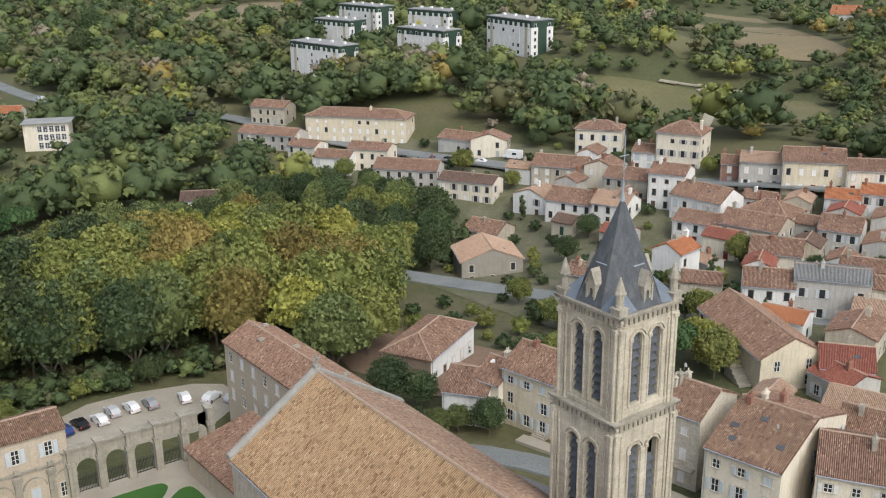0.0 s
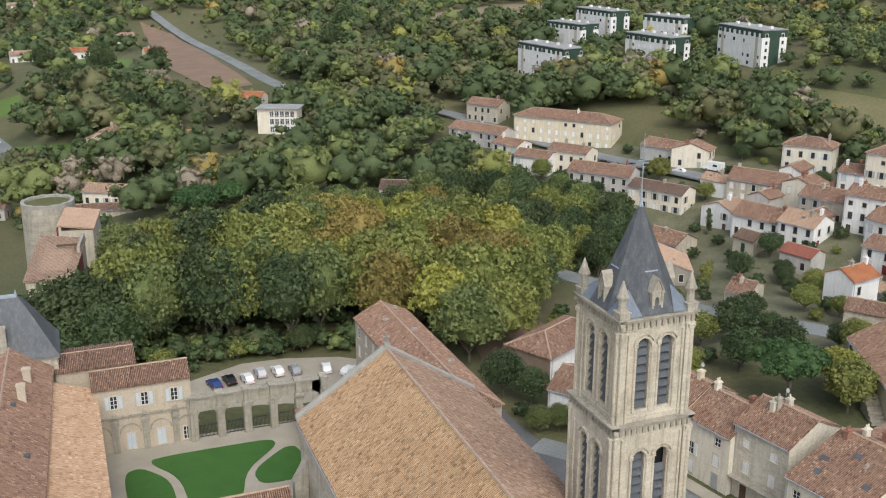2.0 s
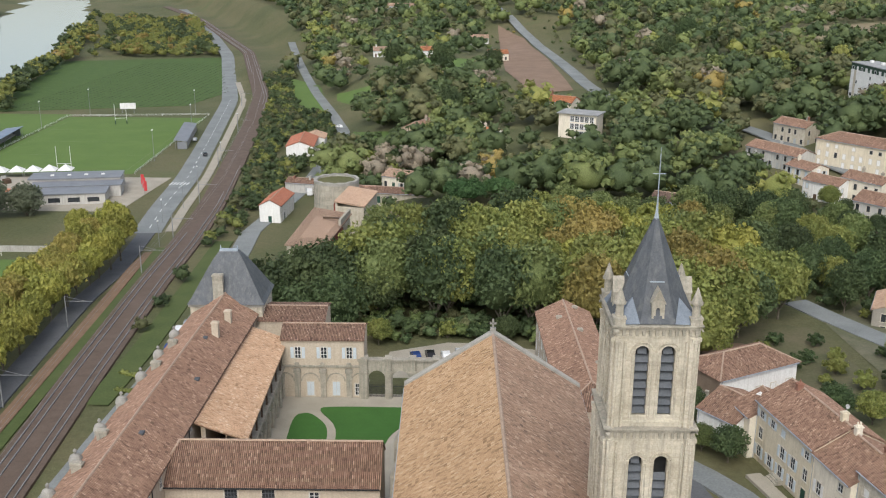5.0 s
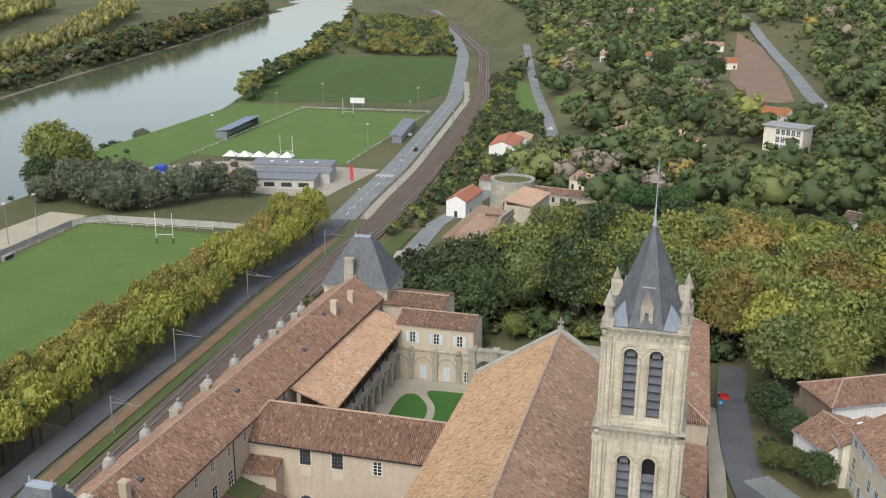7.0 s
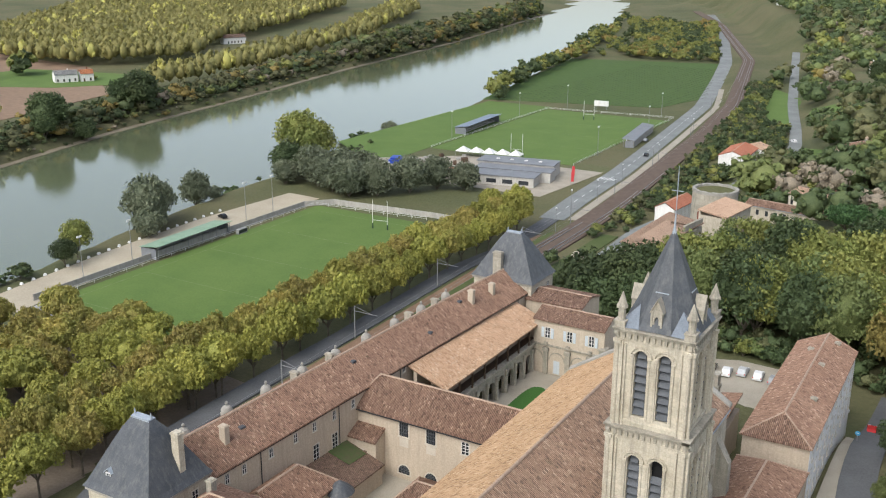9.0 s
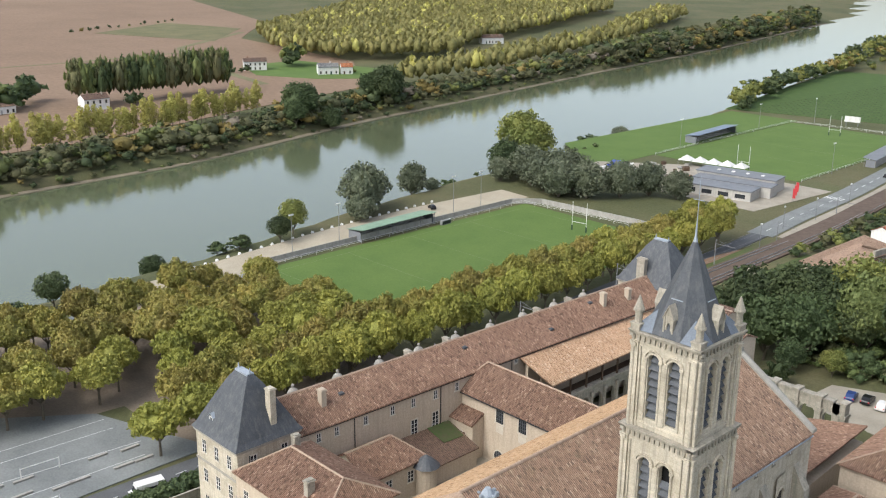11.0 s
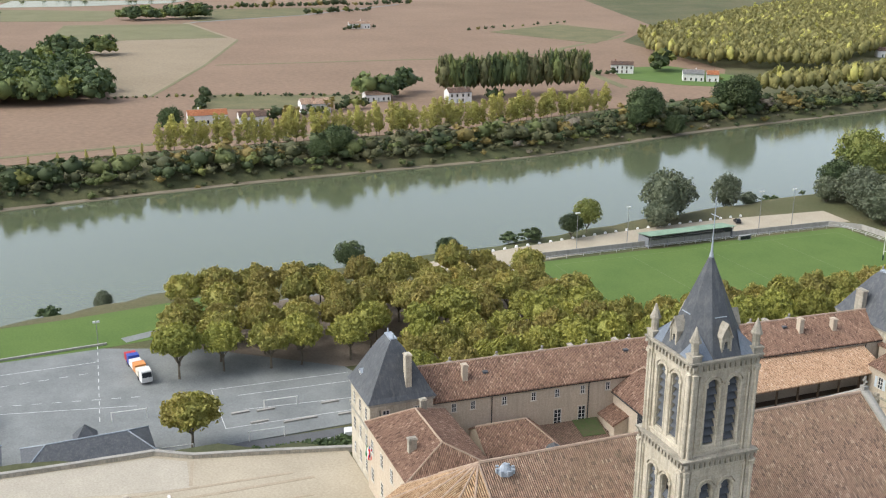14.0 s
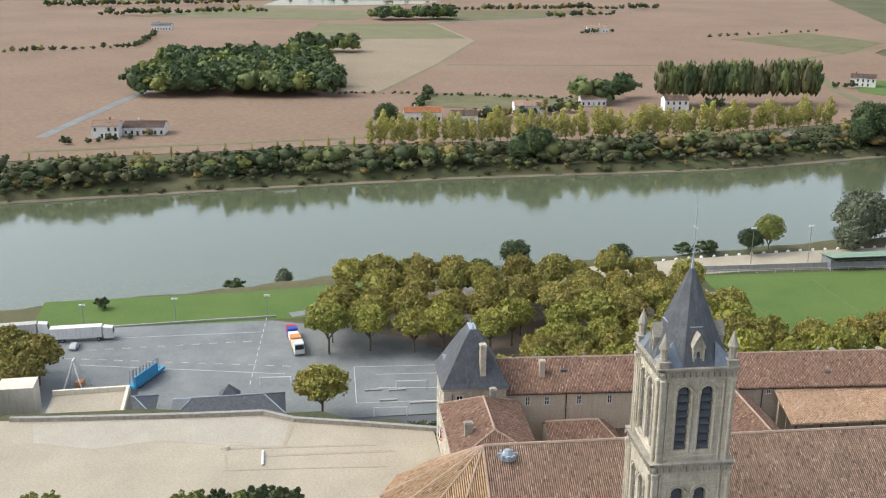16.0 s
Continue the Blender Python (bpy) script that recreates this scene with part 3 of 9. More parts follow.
# the tones carry the fall of light: brighter west slope, darker east slope
for s, mat, lab in ((-1, OLDTILE_Y, "orange lichened canal tiles toned for the lit side"), (1, GREYTILE_Y, "grey-brown canal tiles toned darker for the shaded side")):
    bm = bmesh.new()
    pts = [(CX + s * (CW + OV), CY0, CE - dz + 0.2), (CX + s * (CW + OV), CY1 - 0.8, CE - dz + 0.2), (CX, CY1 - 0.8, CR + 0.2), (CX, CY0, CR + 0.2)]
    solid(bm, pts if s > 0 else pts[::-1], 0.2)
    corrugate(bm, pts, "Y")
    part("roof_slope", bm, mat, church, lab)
fan = [(CX + (CW + OV) * math.cos(a), CY0 + (CW + OV) * 1.05 * math.sin(a)) for a in [math.pi + math.pi * k / 7 for k in range(8)]]
for k in range(7):
    bm = bmesh.new()
    tri = [(*fan[k], CE - dz + 0.2), (*fan[k + 1], CE - dz + 0.2), (CX, CY0, CR + 0.2)]
    solid(bm, tri, 0.2)
    corrugate(bm, tri, "X" if 1 < k < 5 else "Y")
    part("roof_slope", bm, OLDTILE_X if 1 < k < 5 else OLDTILE_Y, church, "orange lichened canal tiles toned for the lit side")
bm = bmesh.new()
beam(bm, (CX, CY0, CR + 0.22), (CX, CY1 - 0.8, CR + 0.22), 0.2, 6)
for k in range(8):
    beam(bm, (*fan[k], CE - dz + 0.22), (CX, CY0, CR + 0.22), 0.14, 6)
part("ridge_tiles", bm, RIDGE, church)
bm = bmesh.new()
for s in (-1, 1):
    a, b = Vector((CX + s * (CW + 0.5), CY1 - 0.4, CE - 0.1)), Vector((CX, CY1 - 0.4, CR + 0.35))
    d = (b - a)
    for lo, hi, wdt, up in ((0, 1, 0.55, 0.3),):
        vs = []
        for p in (a, b):
            for yy, zz in ((-wdt, 0), (wdt, 0), (wdt, up), (0, up + 0.18), (-wdt, up)):
                vs.append(bm.verts.new((p.x, p.y + yy, p.z + zz)))
        for k in range(5):
            bm.faces.new((vs[k], vs[(k + 1) % 5], vs[5 + (k + 1) % 5], vs[5 + k]))
        bm.faces.new(vs[:5])
        bm.faces.new(vs[5:][::-1])
part("gable_coping", bm, COPING, church, "grey stone gable coping")
bm = bmesh.new()
block(bm, CX - 0.35, CX + 0.35, CY1 - 0.75, CY1 - 0.05, CR + 0.5, CR + 1.0)
block(bm, CX - 0.1, CX + 0.1, CY1 - 0.5, CY1 - 0.3, CR + 1.0, CR + 2.2)
block(bm, CX - 0.4, CX + 0.4, CY1 - 0.5, CY1 - 0.3, CR + 1.5, CR + 1.7)
part("cross", bm, COPING, church, "small stone gable cross")

# bell tower
tower = thing("bell_tower", "square pale stone bell tower with slate spire", "tower")
ZC, ZB = 60.1, 50.4


def pierced(bm, w, z0, z1, holes, depth, seg=8):
    """A wall face in the plane y = 0, from x = -w/2 to w/2, pierced by holes (centre, width, sill, spring; arched over), with reveals of the given depth."""
    def quad(*p):
        bm.faces.new([bm.verts.new(v) for v in p])
    x = -w / 2
    for cx, ww, zb, zs in sorted(holes):
        a, b, r = cx - ww / 2, cx + ww / 2, ww / 2
        quad((x, 0, z0), (a, 0, z0), (a, 0, z1), (x, 0, z1))
        if zb > z0:
            quad((a, 0, z0), (b, 0, z0), (b, 0, zb), (a, 0, zb))
        arc = [(cx - r * math.cos(math.pi * k / seg), zs + r * math.sin(math.pi * k / seg)) for k in range(seg + 1)]
        for p, q in zip(arc, arc[1:]):
            quad((p[0], 0, p[1]), (q[0], 0, q[1]), (q[0], 0, z1), (p[0], 0, z1))
            quad((p[0], 0, p[1]), (p[0], depth, p[1]), (q[0], depth, q[1]), (q[0], 0, q[1]))
        quad((a, 0, zb), (a, depth, zb), (a, depth, zs), (a, 0, zs))
        quad((b, 0, zb), (b, 0, zs), (b, depth, zs), (b, depth, zb))
        quad((a, 0, zb), (b, 0, zb), (b, depth, zb), (a, depth, zb))
        x = b
    quad((x, 0, z0), (w / 2, 0, z0), (w / 2, 0, z1), (x, 0, z1))


def hood(bm, cx, zs, r0, r1, y0, y1, seg=10):
    """A moulded arch over an opening."""
    ring = []
    for k in range(seg + 1):
        c, s = -math.cos(math.pi * k / seg), math.sin(math.pi * k / seg)
        ring.append([bm.verts.new((cx + r * c, y, zs + r * s)) for r, y in ((r0, y1), (r0, y0), (r1, y0), (r1, y1))])
    for a, b in zip(ring, ring[1:]):
        for k in range(3):
            bm.faces.new((a[k], b[k], b[k + 1], a[k + 1]))


for stage, half, z0, z1, zb, zs in (("upper", 3.5, ZB - 0.2, 59.0, 51.5, 57.5), ("lower", 3.78, 34.0, 49.4, 36.5, 47.0)):
    for k in range(4):
        turn = Matrix.Rotation(math.pi / 2 * k, 4, "Z") @ Matrix.Translation((0, -half, 0))
        bm = bmesh.new()
        pierced(bm, 2 * half, z0, z1, [(-1.13, 1.2, zb, zs), (1.13, 1.2, zb, zs)], 0.55)
        extras = []
        for cx in (-1.13, 1.13):
            eb = bmesh.new()
            hood(eb, cx, zs, 0.66, 0.86, -0.12, 0.0)
            hood(eb, cx, zs, 0.95, 1.05, -0.2, 0.0)
            extras.append(("arch_moulding", eb))
        for cx in (-1.95, -0.32, 0.32, 1.95):
            eb = bmesh.new()
            beam(eb, (cx, -0.06, zb - 0.2), (cx, -0.06, zs), 0.12, 8)
            block(eb, cx - 0.18, cx + 0.18, -0.22, 0.05, zs - 0.1, zs + 0.22)
            extras.append(("column", eb))
        block(bm, -0.19, 0.19, -0.1, 0.02, zb - 0.3, zs)
        block(bm, -half, half, -0.1, 0.02, zb - 0.75, zb - 0.5)
        for s in (-1, 1):
            eb = bmesh.new()
            extras.append(("corner_pier", eb))
            block(eb, s * half - 0.62 * (s > 0), s * half + 0.62 * (s < 0), -0.2, 0.02, z0, z1)
            beam(eb, (s * (half - 0.85), -0.08, z0), (s * (half - 0.85), -0.08, z1 - 0.4), 0.11, 8)
            beam(eb, (s * (half - 0.1), -0.2, z0), (s * (half - 0.1), -0.2, z1 - 0.4), 0.16, 8)
            block(eb, s * half - 0.35 * (s > 0) - 0.1, s * half + 0.35 * (s < 0) + 0.1, -0.42, 0.02, z1 - 0.45, z1 - 0.1)
        bmesh.ops.transform(bm, matrix=turn, verts=bm.verts)
        bmesh.ops.recalc_face_normals(bm, faces=bm.faces)
        wall_face = part("wall", bm, STONE, tower)
        for nm, eb in extras:
            bmesh.ops.transform(eb, matrix=turn, verts=eb.verts)
            bmesh.ops.recalc_face_normals(eb, faces=eb.faces)
            part(nm, eb, STONE, wall_face)
        for cx in (-1.13, 1.13):
            n = 8 if stage == "upper" else 13
            for i in range(n):
                if stage == "lower" and k == 0 and cx > 0 and i > n - 3:
                    continue
                bm = bmesh.new()
                z = zb + (zs + 0.5 - zb) * (i + 0.5) / n
                wdt = 0.58 if z < zs else 0.4
                block(bm, cx - wdt, cx + wdt, 0.0, 0.72, -0.05, 0.05, m=None)
                bmesh.ops.rotate(bm, verts=bm.verts, cent=(cx, 0.35, 0), matrix=Matrix.Rotation(radians(52), 3, "X"))
                bmesh.ops.translate(bm, verts=bm.verts, vec=(0, 0, z))
                bmesh.ops.transform(bm, matrix=turn, verts=bm.verts)
                part("louvre", bm, LOUVRE, wall_face)
# solid filler behind the louvres; the belfry's shade is put into its colour
part("core", boxed(-2.9, 2.9, -2.9, 2.9, 15, 59.4), DARK, tower, "near-black block painted as the shade inside the belfry")
for nm, hf, za, zz in (("frieze", 3.56, 58.9, 59.85), ("frieze", 3.82, 49.2, 50.15)):
    part(nm, boxed(-hf, hf, -hf, hf, za, zz), STONE, tower)
part("base", boxed(-3.78, 3.78, -3.78, 3.78, 15, 34), STONE, tower)


def corbels(half, z, n, name):
    """A corbel table: a slab on a row of small arches."""
    for k in range(4):
        bm = bmesh.new()
        for i in range(n):
            x = -half + (i + 0.5) * 2 * half / n
            block(bm, x - 0.13, x + 0.13, -half - 0.05, -half + 0.4, z - 0.95, z - 0.3)
            hood(bm, x + half / n, z - 0.55, 0.16, 0.3, -half - 0.02, -half + 0.35, 4)
        block(bm, -half - 0.12, half + 0.12, -half - 0.12, -half + 0.5, z - 0.32, z - 0.12)
        block(bm, -half - 0.24, half + 0.24, -half - 0.24, -half + 0.5, z - 0.12, z + 0.04 * (k % 2))
        bmesh.ops.transform(bm, matrix=Matrix.Rotation(math.pi / 2 * k, 4, "Z"), verts=bm.verts)
        part(name, bm, STONE_GREY, tower, "weathered stone corbel table")


corbels(3.72, ZC, 13, "cornice")
corbels(3.95, ZB, 14, "string_course")

bm = bmesh.new()
RS = 3.66 / math.cos(math.pi / 8)
low = [bm.verts.new((sx * 3.72, sy * 3.72, ZC + 0.06)) for sx, sy in ((1, 1), (-1, 1), (-1, -1), (1, -1))]
oct0 = [bm.verts.new((RS * math.cos(math.pi / 8 + math.pi / 4 * k), RS * math.sin(math.pi / 8 + math.pi / 4 * k), ZC + 0.08)) for k in range(8)]
octm = [bm.verts.new((RS * 0.735 * math.cos(math.pi / 8 + math.pi / 4 * k), RS * 0.735 * math.sin(math.pi / 8 + math.pi / 4 * k), ZC + 2.15)) for k in range(8)]
oct1 = [bm.verts.new((0.13 * math.cos(math.pi / 8 + math.pi / 4 * k), 0.13 * math.sin(math.pi / 8 + math.pi / 4 * k), 68.9)) for k in range(8)]
for lo_ring, hi_ring in ((oct0, octm), (octm, oct1)):
    for k in range(8):
        bm.faces.new((lo_ring[k], lo_ring[(k + 1) % 8], hi_ring[(k + 1) % 8], hi_ring[k]))
for q in range(4):
    a = math.pi / 4 + math.pi / 2 * q
    peak = bm.verts.new((2.86 * math.cos(a), 2.86 * math.sin(a), ZC + 2.0))
    for f in ((oct0[2 * q], low[q], peak), (low[q], oct0[2 * q + 1], peak)):
        bm.faces.new(f).material_index = 1
bm.faces.new(oct1)
bmesh.ops.recalc_face_normals(bm, faces=bm.faces)
spire = part("spire", bm, [SLATE, mottled("blue_slate_broach", (0.11, 0.135, 0.165), (0.2, 0.23, 0.27), 0.7, 7.0, 0.5)], tower, "eight-sided blue-grey slate spire")
for k in range(4):
    a = math.pi / 2 * k - math.pi / 2
    c = Vector((2.22 * math.cos(a), 2.22 * math.sin(a), ZC + 3.45))
    t = Vector((-math.sin(a), math.cos(a), 0)) * 0.62
    bm = bmesh.new()
    beam(bm, c - t, c + t, 0.06, 5)
    part("lead_bar", bm, LEAD, spire, "pale lead bar on the spire")
bm = bmesh.new()
frustum(bm, 0, 0, 68.5, 69.2, 0.26, 0.12, 8)
frustum(bm, 0, 0, 69.2, 70.8, 0.12, 0.045, 8)
beam(bm, (0, 0, 70.6), (0, 0, 74.3), 0.045, 6)
beam(bm, (-0.55, 0, 72.6), (0.55, 0, 72.6), 0.04, 6)
beam(bm, (0, 0, 74.2), (0.0, 0, 74.9), 0.02, 5)
part("finial", bm, LEAD, tower, "thin grey metal cross finial")
for k in range(4):
    a = math.pi / 2 * k
    bm = bmesh.new()
    block(bm, -0.5, 0.5, -0.5, 0.5, ZC - 0.1, ZC + 0.55)
    block(bm, -0.57, 0.57, -0.57, 0.57, ZC + 0.55, ZC + 0.7)
    frustum(bm, 0, 0, ZC + 0.7, ZC + 1.9, 0.36, 0.36, 8)
    frustum(bm, 0, 0, ZC + 1.85, ZC + 2.05, 0.55, 0.55, 8)
    frustum(bm, 0, 0, ZC + 2.05, ZC + 3.35, 0.5, 0.05, 8)
    bmesh.ops.transform(bm, matrix=Matrix.Rotation(a, 4, "Z") @ Matrix.Translation((3.3, 3.3, 0)), verts=bm.verts)
    part("pinnacle", bm, STONE_GREY, tower, "weathered stone corner pinnacle")
    bm = bmesh.new()
    pierced(bm, 1.25, ZC, ZC + 2.1, [(0, 0.5, ZC + 0.5, ZC + 1.25)], 0.4, 6)
    for s in (-1, 1):
        block(bm, s * 0.62 - 0.12, s * 0.62 + 0.12, -0.12, 1.0, ZC, ZC + 2.1)
        pts = [(s * 0.85, -0.18, ZC + 1.95), (s * 0.85, 1.1, ZC + 1.95), (0, 1.1, ZC + 3.25), (0, -0.18, ZC + 3.25)]
        solid(bm, pts if s > 0 else pts[::-1], 0.16)
    top = [bm.verts.new(p) for p in ((-0.62, -0.02, ZC + 2.1), (0.62, -0.02, ZC + 2.1), (0, -0.02, ZC + 3.1))]
    bm.faces.new(top)
    block(bm, -0.6, 0.6, 0.4, 0.5, ZC, ZC + 2.4)
    bmesh.ops.transform(bm, matrix=Matrix.Rotation(a, 4, "Z") @ Matrix.Translation((0, -3.35, 0)) @ Matrix.Diagonal((0.74, 0.8, 1, 1)), verts=bm.verts)
    part("lucarne", bm, STONE_GREY, tower, "gabled stone lucarne at the spire's foot")

# ---- windows, chimneys, pipes: small parts shared by many buildings ----
GLASS = mottled("dark_window_glass", (0.02, 0.022, 0.025), (0.05, 0.055, 0.06), 0.5, 3.0, 0.15, 0)
FRAMES = mottled("white_window_frame", (0.6, 0.6, 0.58), (0.75, 0.75, 0.72), 1.0, 6.0, 0.6, 0)
SURROUND = mottled("pale_window_surround", (0.46, 0.41, 0.33), (0.6, 0.55, 0.46), 0.8, 6.0)
IRON = mottled("dark_wrought_iron", (0.02, 0.022, 0.022), (0.04, 0.042, 0.042), 1.0, 8.0, 0.6, 0)
BROWNWOOD = mottled("brown_stained_wood", (0.07, 0.045, 0.03), (0.13, 0.085, 0.055), 0.7, 8.0, 0.8)
REDWOOD = mottled("dark_red_shutter_paint", (0.14, 0.02, 0.02), (0.2, 0.035, 0.03), 0.7, 8.0, 0.7, 0)
GREYWOOD = mottled("grey_shutter_paint", (0.3, 0.31, 0.31), (0.42, 0.43, 0.42), 0.7, 8.0, 0.7, 0)
GREENWOOD = mottled("dark_green_door_paint", (0.015, 0.05, 0.035), (0.025, 0.075, 0.05), 0.7, 8.0, 0.6, 0)
BRICK = mottled("rusty_brick", (0.2, 0.09, 0.06), (0.33, 0.17, 0.12), 0.8, 6.0)
SHUTTERS = {"blue": SHUTTER, "white": WHITE, "grey": GREYWOOD, "red": REDWOOD, "wood": BROWNWOOD, "none": None, "closed": SHUTTER, "closedwhite": WHITE}
SHARED = {}


def shared(key, make, mat):
    if key not in SHARED:
        bm = make()
        me = bpy.data.meshes.new(key[0])
        bmesh.ops.recalc_face_normals(bm, faces=bm.faces)
        bm.to_mesh(me)
        bm.free()
        me.materials.append(mat)
        SHARED[key] = me
    return SHARED[key]


def child(name, me, parent, m=None):
    ob = new(name, me)
    ob.parent = parent
    if m is not None:
        ob.matrix_basis = m
    return ob


def add_window(parent, m, w=1.0, h=1.6, style="white", bars=2, surround=SURROUND, plain=False):
    """A window in the plane y = 0 of m (outwards is -y), its middle at the origin."""
    w, h = round(w, 1), round(h, 1)

    def rim():
        bm = bmesh.new()
        for x0, x1, z0, z1 in ((-w / 2 - 0.14, -w / 2, -h / 2 - 0.14, h / 2 + 0.16), (w / 2, w / 2 + 0.14, -h / 2 - 0.14, h / 2 + 0.16), (-w / 2, w / 2, h / 2, h / 2 + 0.16)):
            block(bm, x0, x1, -0.05, 0.1, z0, z1)
        block(bm, -w / 2 - 0.2, w / 2 + 0.2, -0.14, 0.1, -h / 2 - 0.14, -h / 2)
        return bm

    def sash():
        bm = bmesh.new()
        block(bm, -w / 2, -w / 2 + 0.07, -0.025, 0.05, -h / 2, h / 2)
        block(bm, w / 2 - 0.07, w / 2, -0.025, 0.05, -h / 2, h / 2)
        block(bm, -0.05, 0.05, -0.025, 0.05, -h / 2, h / 2)
        for k in range(bars + 1):
            z = -h / 2 + k * h / bars
            block(bm, -w / 2 + 0.07, w / 2 - 0.07, -0.02, 0.04, z - 0.035, z + 0.035)
        return bm

    win = child("window", shared(("window", w, h, surround.name), rim, surround), parent, m)
    if style.startswith("closed"):
        leaf = shared(("shutter_leaf", w, h, style), lambda: boxed(-w / 2, -0.02, -0.045, 0.03, -h / 2, h / 2), SHUTTERS[style])
        child("shutter", leaf, win)
        child("shutter", leaf, win, Matrix.Translation((w / 2 + 0.02, 0, 0)))
        return win
    child("pane", shared(("pane", w, h), lambda: boxed(-w / 2, w / 2, -0.012, 0.05, -h / 2, h / 2), GLASS), win)
    if not plain:
        child("sash", shared(("sash", w, h, bars), sash, FRAMES), win)
    mat = SHUTTERS[style]
    if mat:
        leaf = shared(("shutter", w, h, style), lambda: boxed(-w / 4, w / 4, -0.07, 0.0, -h / 2, h / 2), mat)
        for s in (-1, 1):
            child("shutter", leaf, win, Matrix.Translation((s * (w * 0.75 + 0.16), -0.06, 0)))
    return win


def arched_window(parent, m, w, spring):
    """A round-headed barred window in the plane y = 0 of m (outwards is -y), its sill at the origin."""
    r = w / 2

    def rim():
        bm = bmesh.new()
        hood(bm, 0, spring, r, r + 0.2, -0.06, 0.08)
        for q in (-1, 1):
            block(bm, q * (r + 0.1) - 0.1, q * (r + 0.1) + 0.1, -0.06, 0.08, -0.1, spring)
        block(bm, -r - 0.25, r + 0.25, -0.14, 0.08, -0.24, -0.1)
        return bm

    def pane():
        bm = bmesh.new()
        ring = [(-r, -0.1), (r, -0.1)] + [(r * math.cos(math.pi * k / 10), spring + r * math.sin(math.pi * k / 10)) for k in range(11)]
        front_ring, back_ring = [[bm.verts.new((px, yy, pz)) for px, pz in ring] for yy in (-0.012, 0.05)]
        bm.faces.new(front_ring)
        bm.faces.new(back_ring[::-1])
        for k in range(len(ring)):
            bm.faces.new((front_ring[k], back_ring[k], back_ring[(k + 1) % len(ring)], front_ring[(k + 1) % len(ring)]))
        return bm

    def bars():
        bm = bmesh.new()
        for k in (-0.5, 0, 0.5):
            block(bm, k * r - 0.03, k * r + 0.03, -0.05, -0.015, -0.1, spring + r * math.sqrt(1 - k * k))
        for k in range(1, 5):
            z = k * (spring + r) / 5
            half = r if z < spring else math.sqrt(max(0.01, r * r - (z - spring) ** 2))
            block(bm, -half, half, -0.045, -0.018, z - 0.025, z + 0.025)
        return bm

    win = child("window", shared(("arched_window", w, spring), rim, SURROUND), parent, m)
    child("pane", shared(("arched_pane", w, spring), pane, GLASS), win)
    tagged(child("lattice", shared(("arched_bars", w, spring), bars, LOUVRE), win), "dark iron window lattice", kind="stuff")
    return win


def side(face, w, l):
    """The frame of a wall of a building w wide and l long: x along it, -y outwards."""
    return {"-x": Matrix.Translation((-w / 2, 0, 0)) @ Matrix.Rotation(radians(-90), 4, "Z"), "+x": Matrix.Translation((w / 2, 0, 0)) @ Matrix.Rotation(radians(90), 4, "Z"),
            "-y": Matrix.Translation((0, -l / 2, 0)), "+y": Matrix.Translation((0, l / 2, 0)) @ Matrix.Rotation(radians(180), 4, "Z")}[face]


def chimney(parent, x, y, z, w=0.9, d=0.6, h=1.8, mat=STONE_GREY, pots=0):
    bm = bmesh.new()
    block(bm, x - w / 2, x + w / 2, y - d / 2, y + d / 2, z - 1.5, z + h)
    block(bm, x - w / 2 - 0.1, x + w / 2 + 0.1, y - d / 2 - 0.1, y + d / 2 + 0.1, z + h, z + h + 0.16)
    block(bm, x - w / 2 + 0.05, x + w / 2 - 0.05, y - d / 2 + 0.05, y + d / 2 - 0.05, z + h + 0.16, z + h + 0.3)
    for k in range(pots):
        frustum(bm, x + (k - (pots - 1) / 2) * 0.4, y, z + h + 0.3, z + h + 0.75, 0.14, 0.1, 8)
    return part("chimney", bm, mat, parent)


# long west wing, a little askew
WING = Matrix.Translation((-57.9, 0, 0)) @ Matrix.Rotation(radians(-2.2), 4, "Z")
wing = thing("abbey_wing", "long monastery wing of ochre stone with tiled roof", "monastery wing", WING @ Matrix.Translation((0, 32, COURT)))
pitched(wing, 10.4, 84, 11.9, 3.3, RENDERED, BROWN, base=-19)
east = side("+x", 10.4, 84)
for y in (-36, -33, -28, -23.2, -19.3, -15.0, -10.7):
    add_window(wing, east @ Matrix.Translation((y, 0, 10.4)), 0.7, 1.3, "none")
for y in (-19.1, -15.0):
    add_window(wing, east @ Matrix.Translation((y, 0, 6.3)), 1.2, 2.6, "none", 4)
for y in (2, 7, 12, 17, 22, 27, 32):
    add_window(wing, east @ Matrix.Translation((y, 0, 11.0)), 0.6, 0.7, "none", 1)
for y, x, hh in ((-33.5, 2.6, 2.2), (26.5, 2.3, 2.2), (33.0, 2.6, 1.8)):
    chimney(wing, x, y, 15.2 - abs(x) * 0.63, 1.0, 0.8, hh, RENDERED)
for y in (-13, -5, 16, 24):
    chimney(wing, -3.6, y, 13.0, 1.3, 0.7, 0.9, STONE_GREY)
for k in range(10):
    bm = bmesh.new()
    y = -41 + k * 7.9
    block(bm, -5.9, -4.7, y - 0.65, y + 0.65, 11.2, 12.3)
    for r0, r1, z0, z1 in ((0.86, 0.82, 12.3, 12.6), (0.82, 0.62, 12.6, 13.0), (0.62, 0.25, 13.0, 13.25), (0.12, 0.12, 13.25, 13.4), (0.12, 0.24, 13.4, 13.55), (0.24, 0.2, 13.55, 13.75), (0.2, 0.04, 13.75, 13.9)):
        frustum(bm, -5.3, y, z0, z1, r0, r1, 12)
    part("dormer", bm, COPING, wing, "small round-topped grey stone roof dormer")
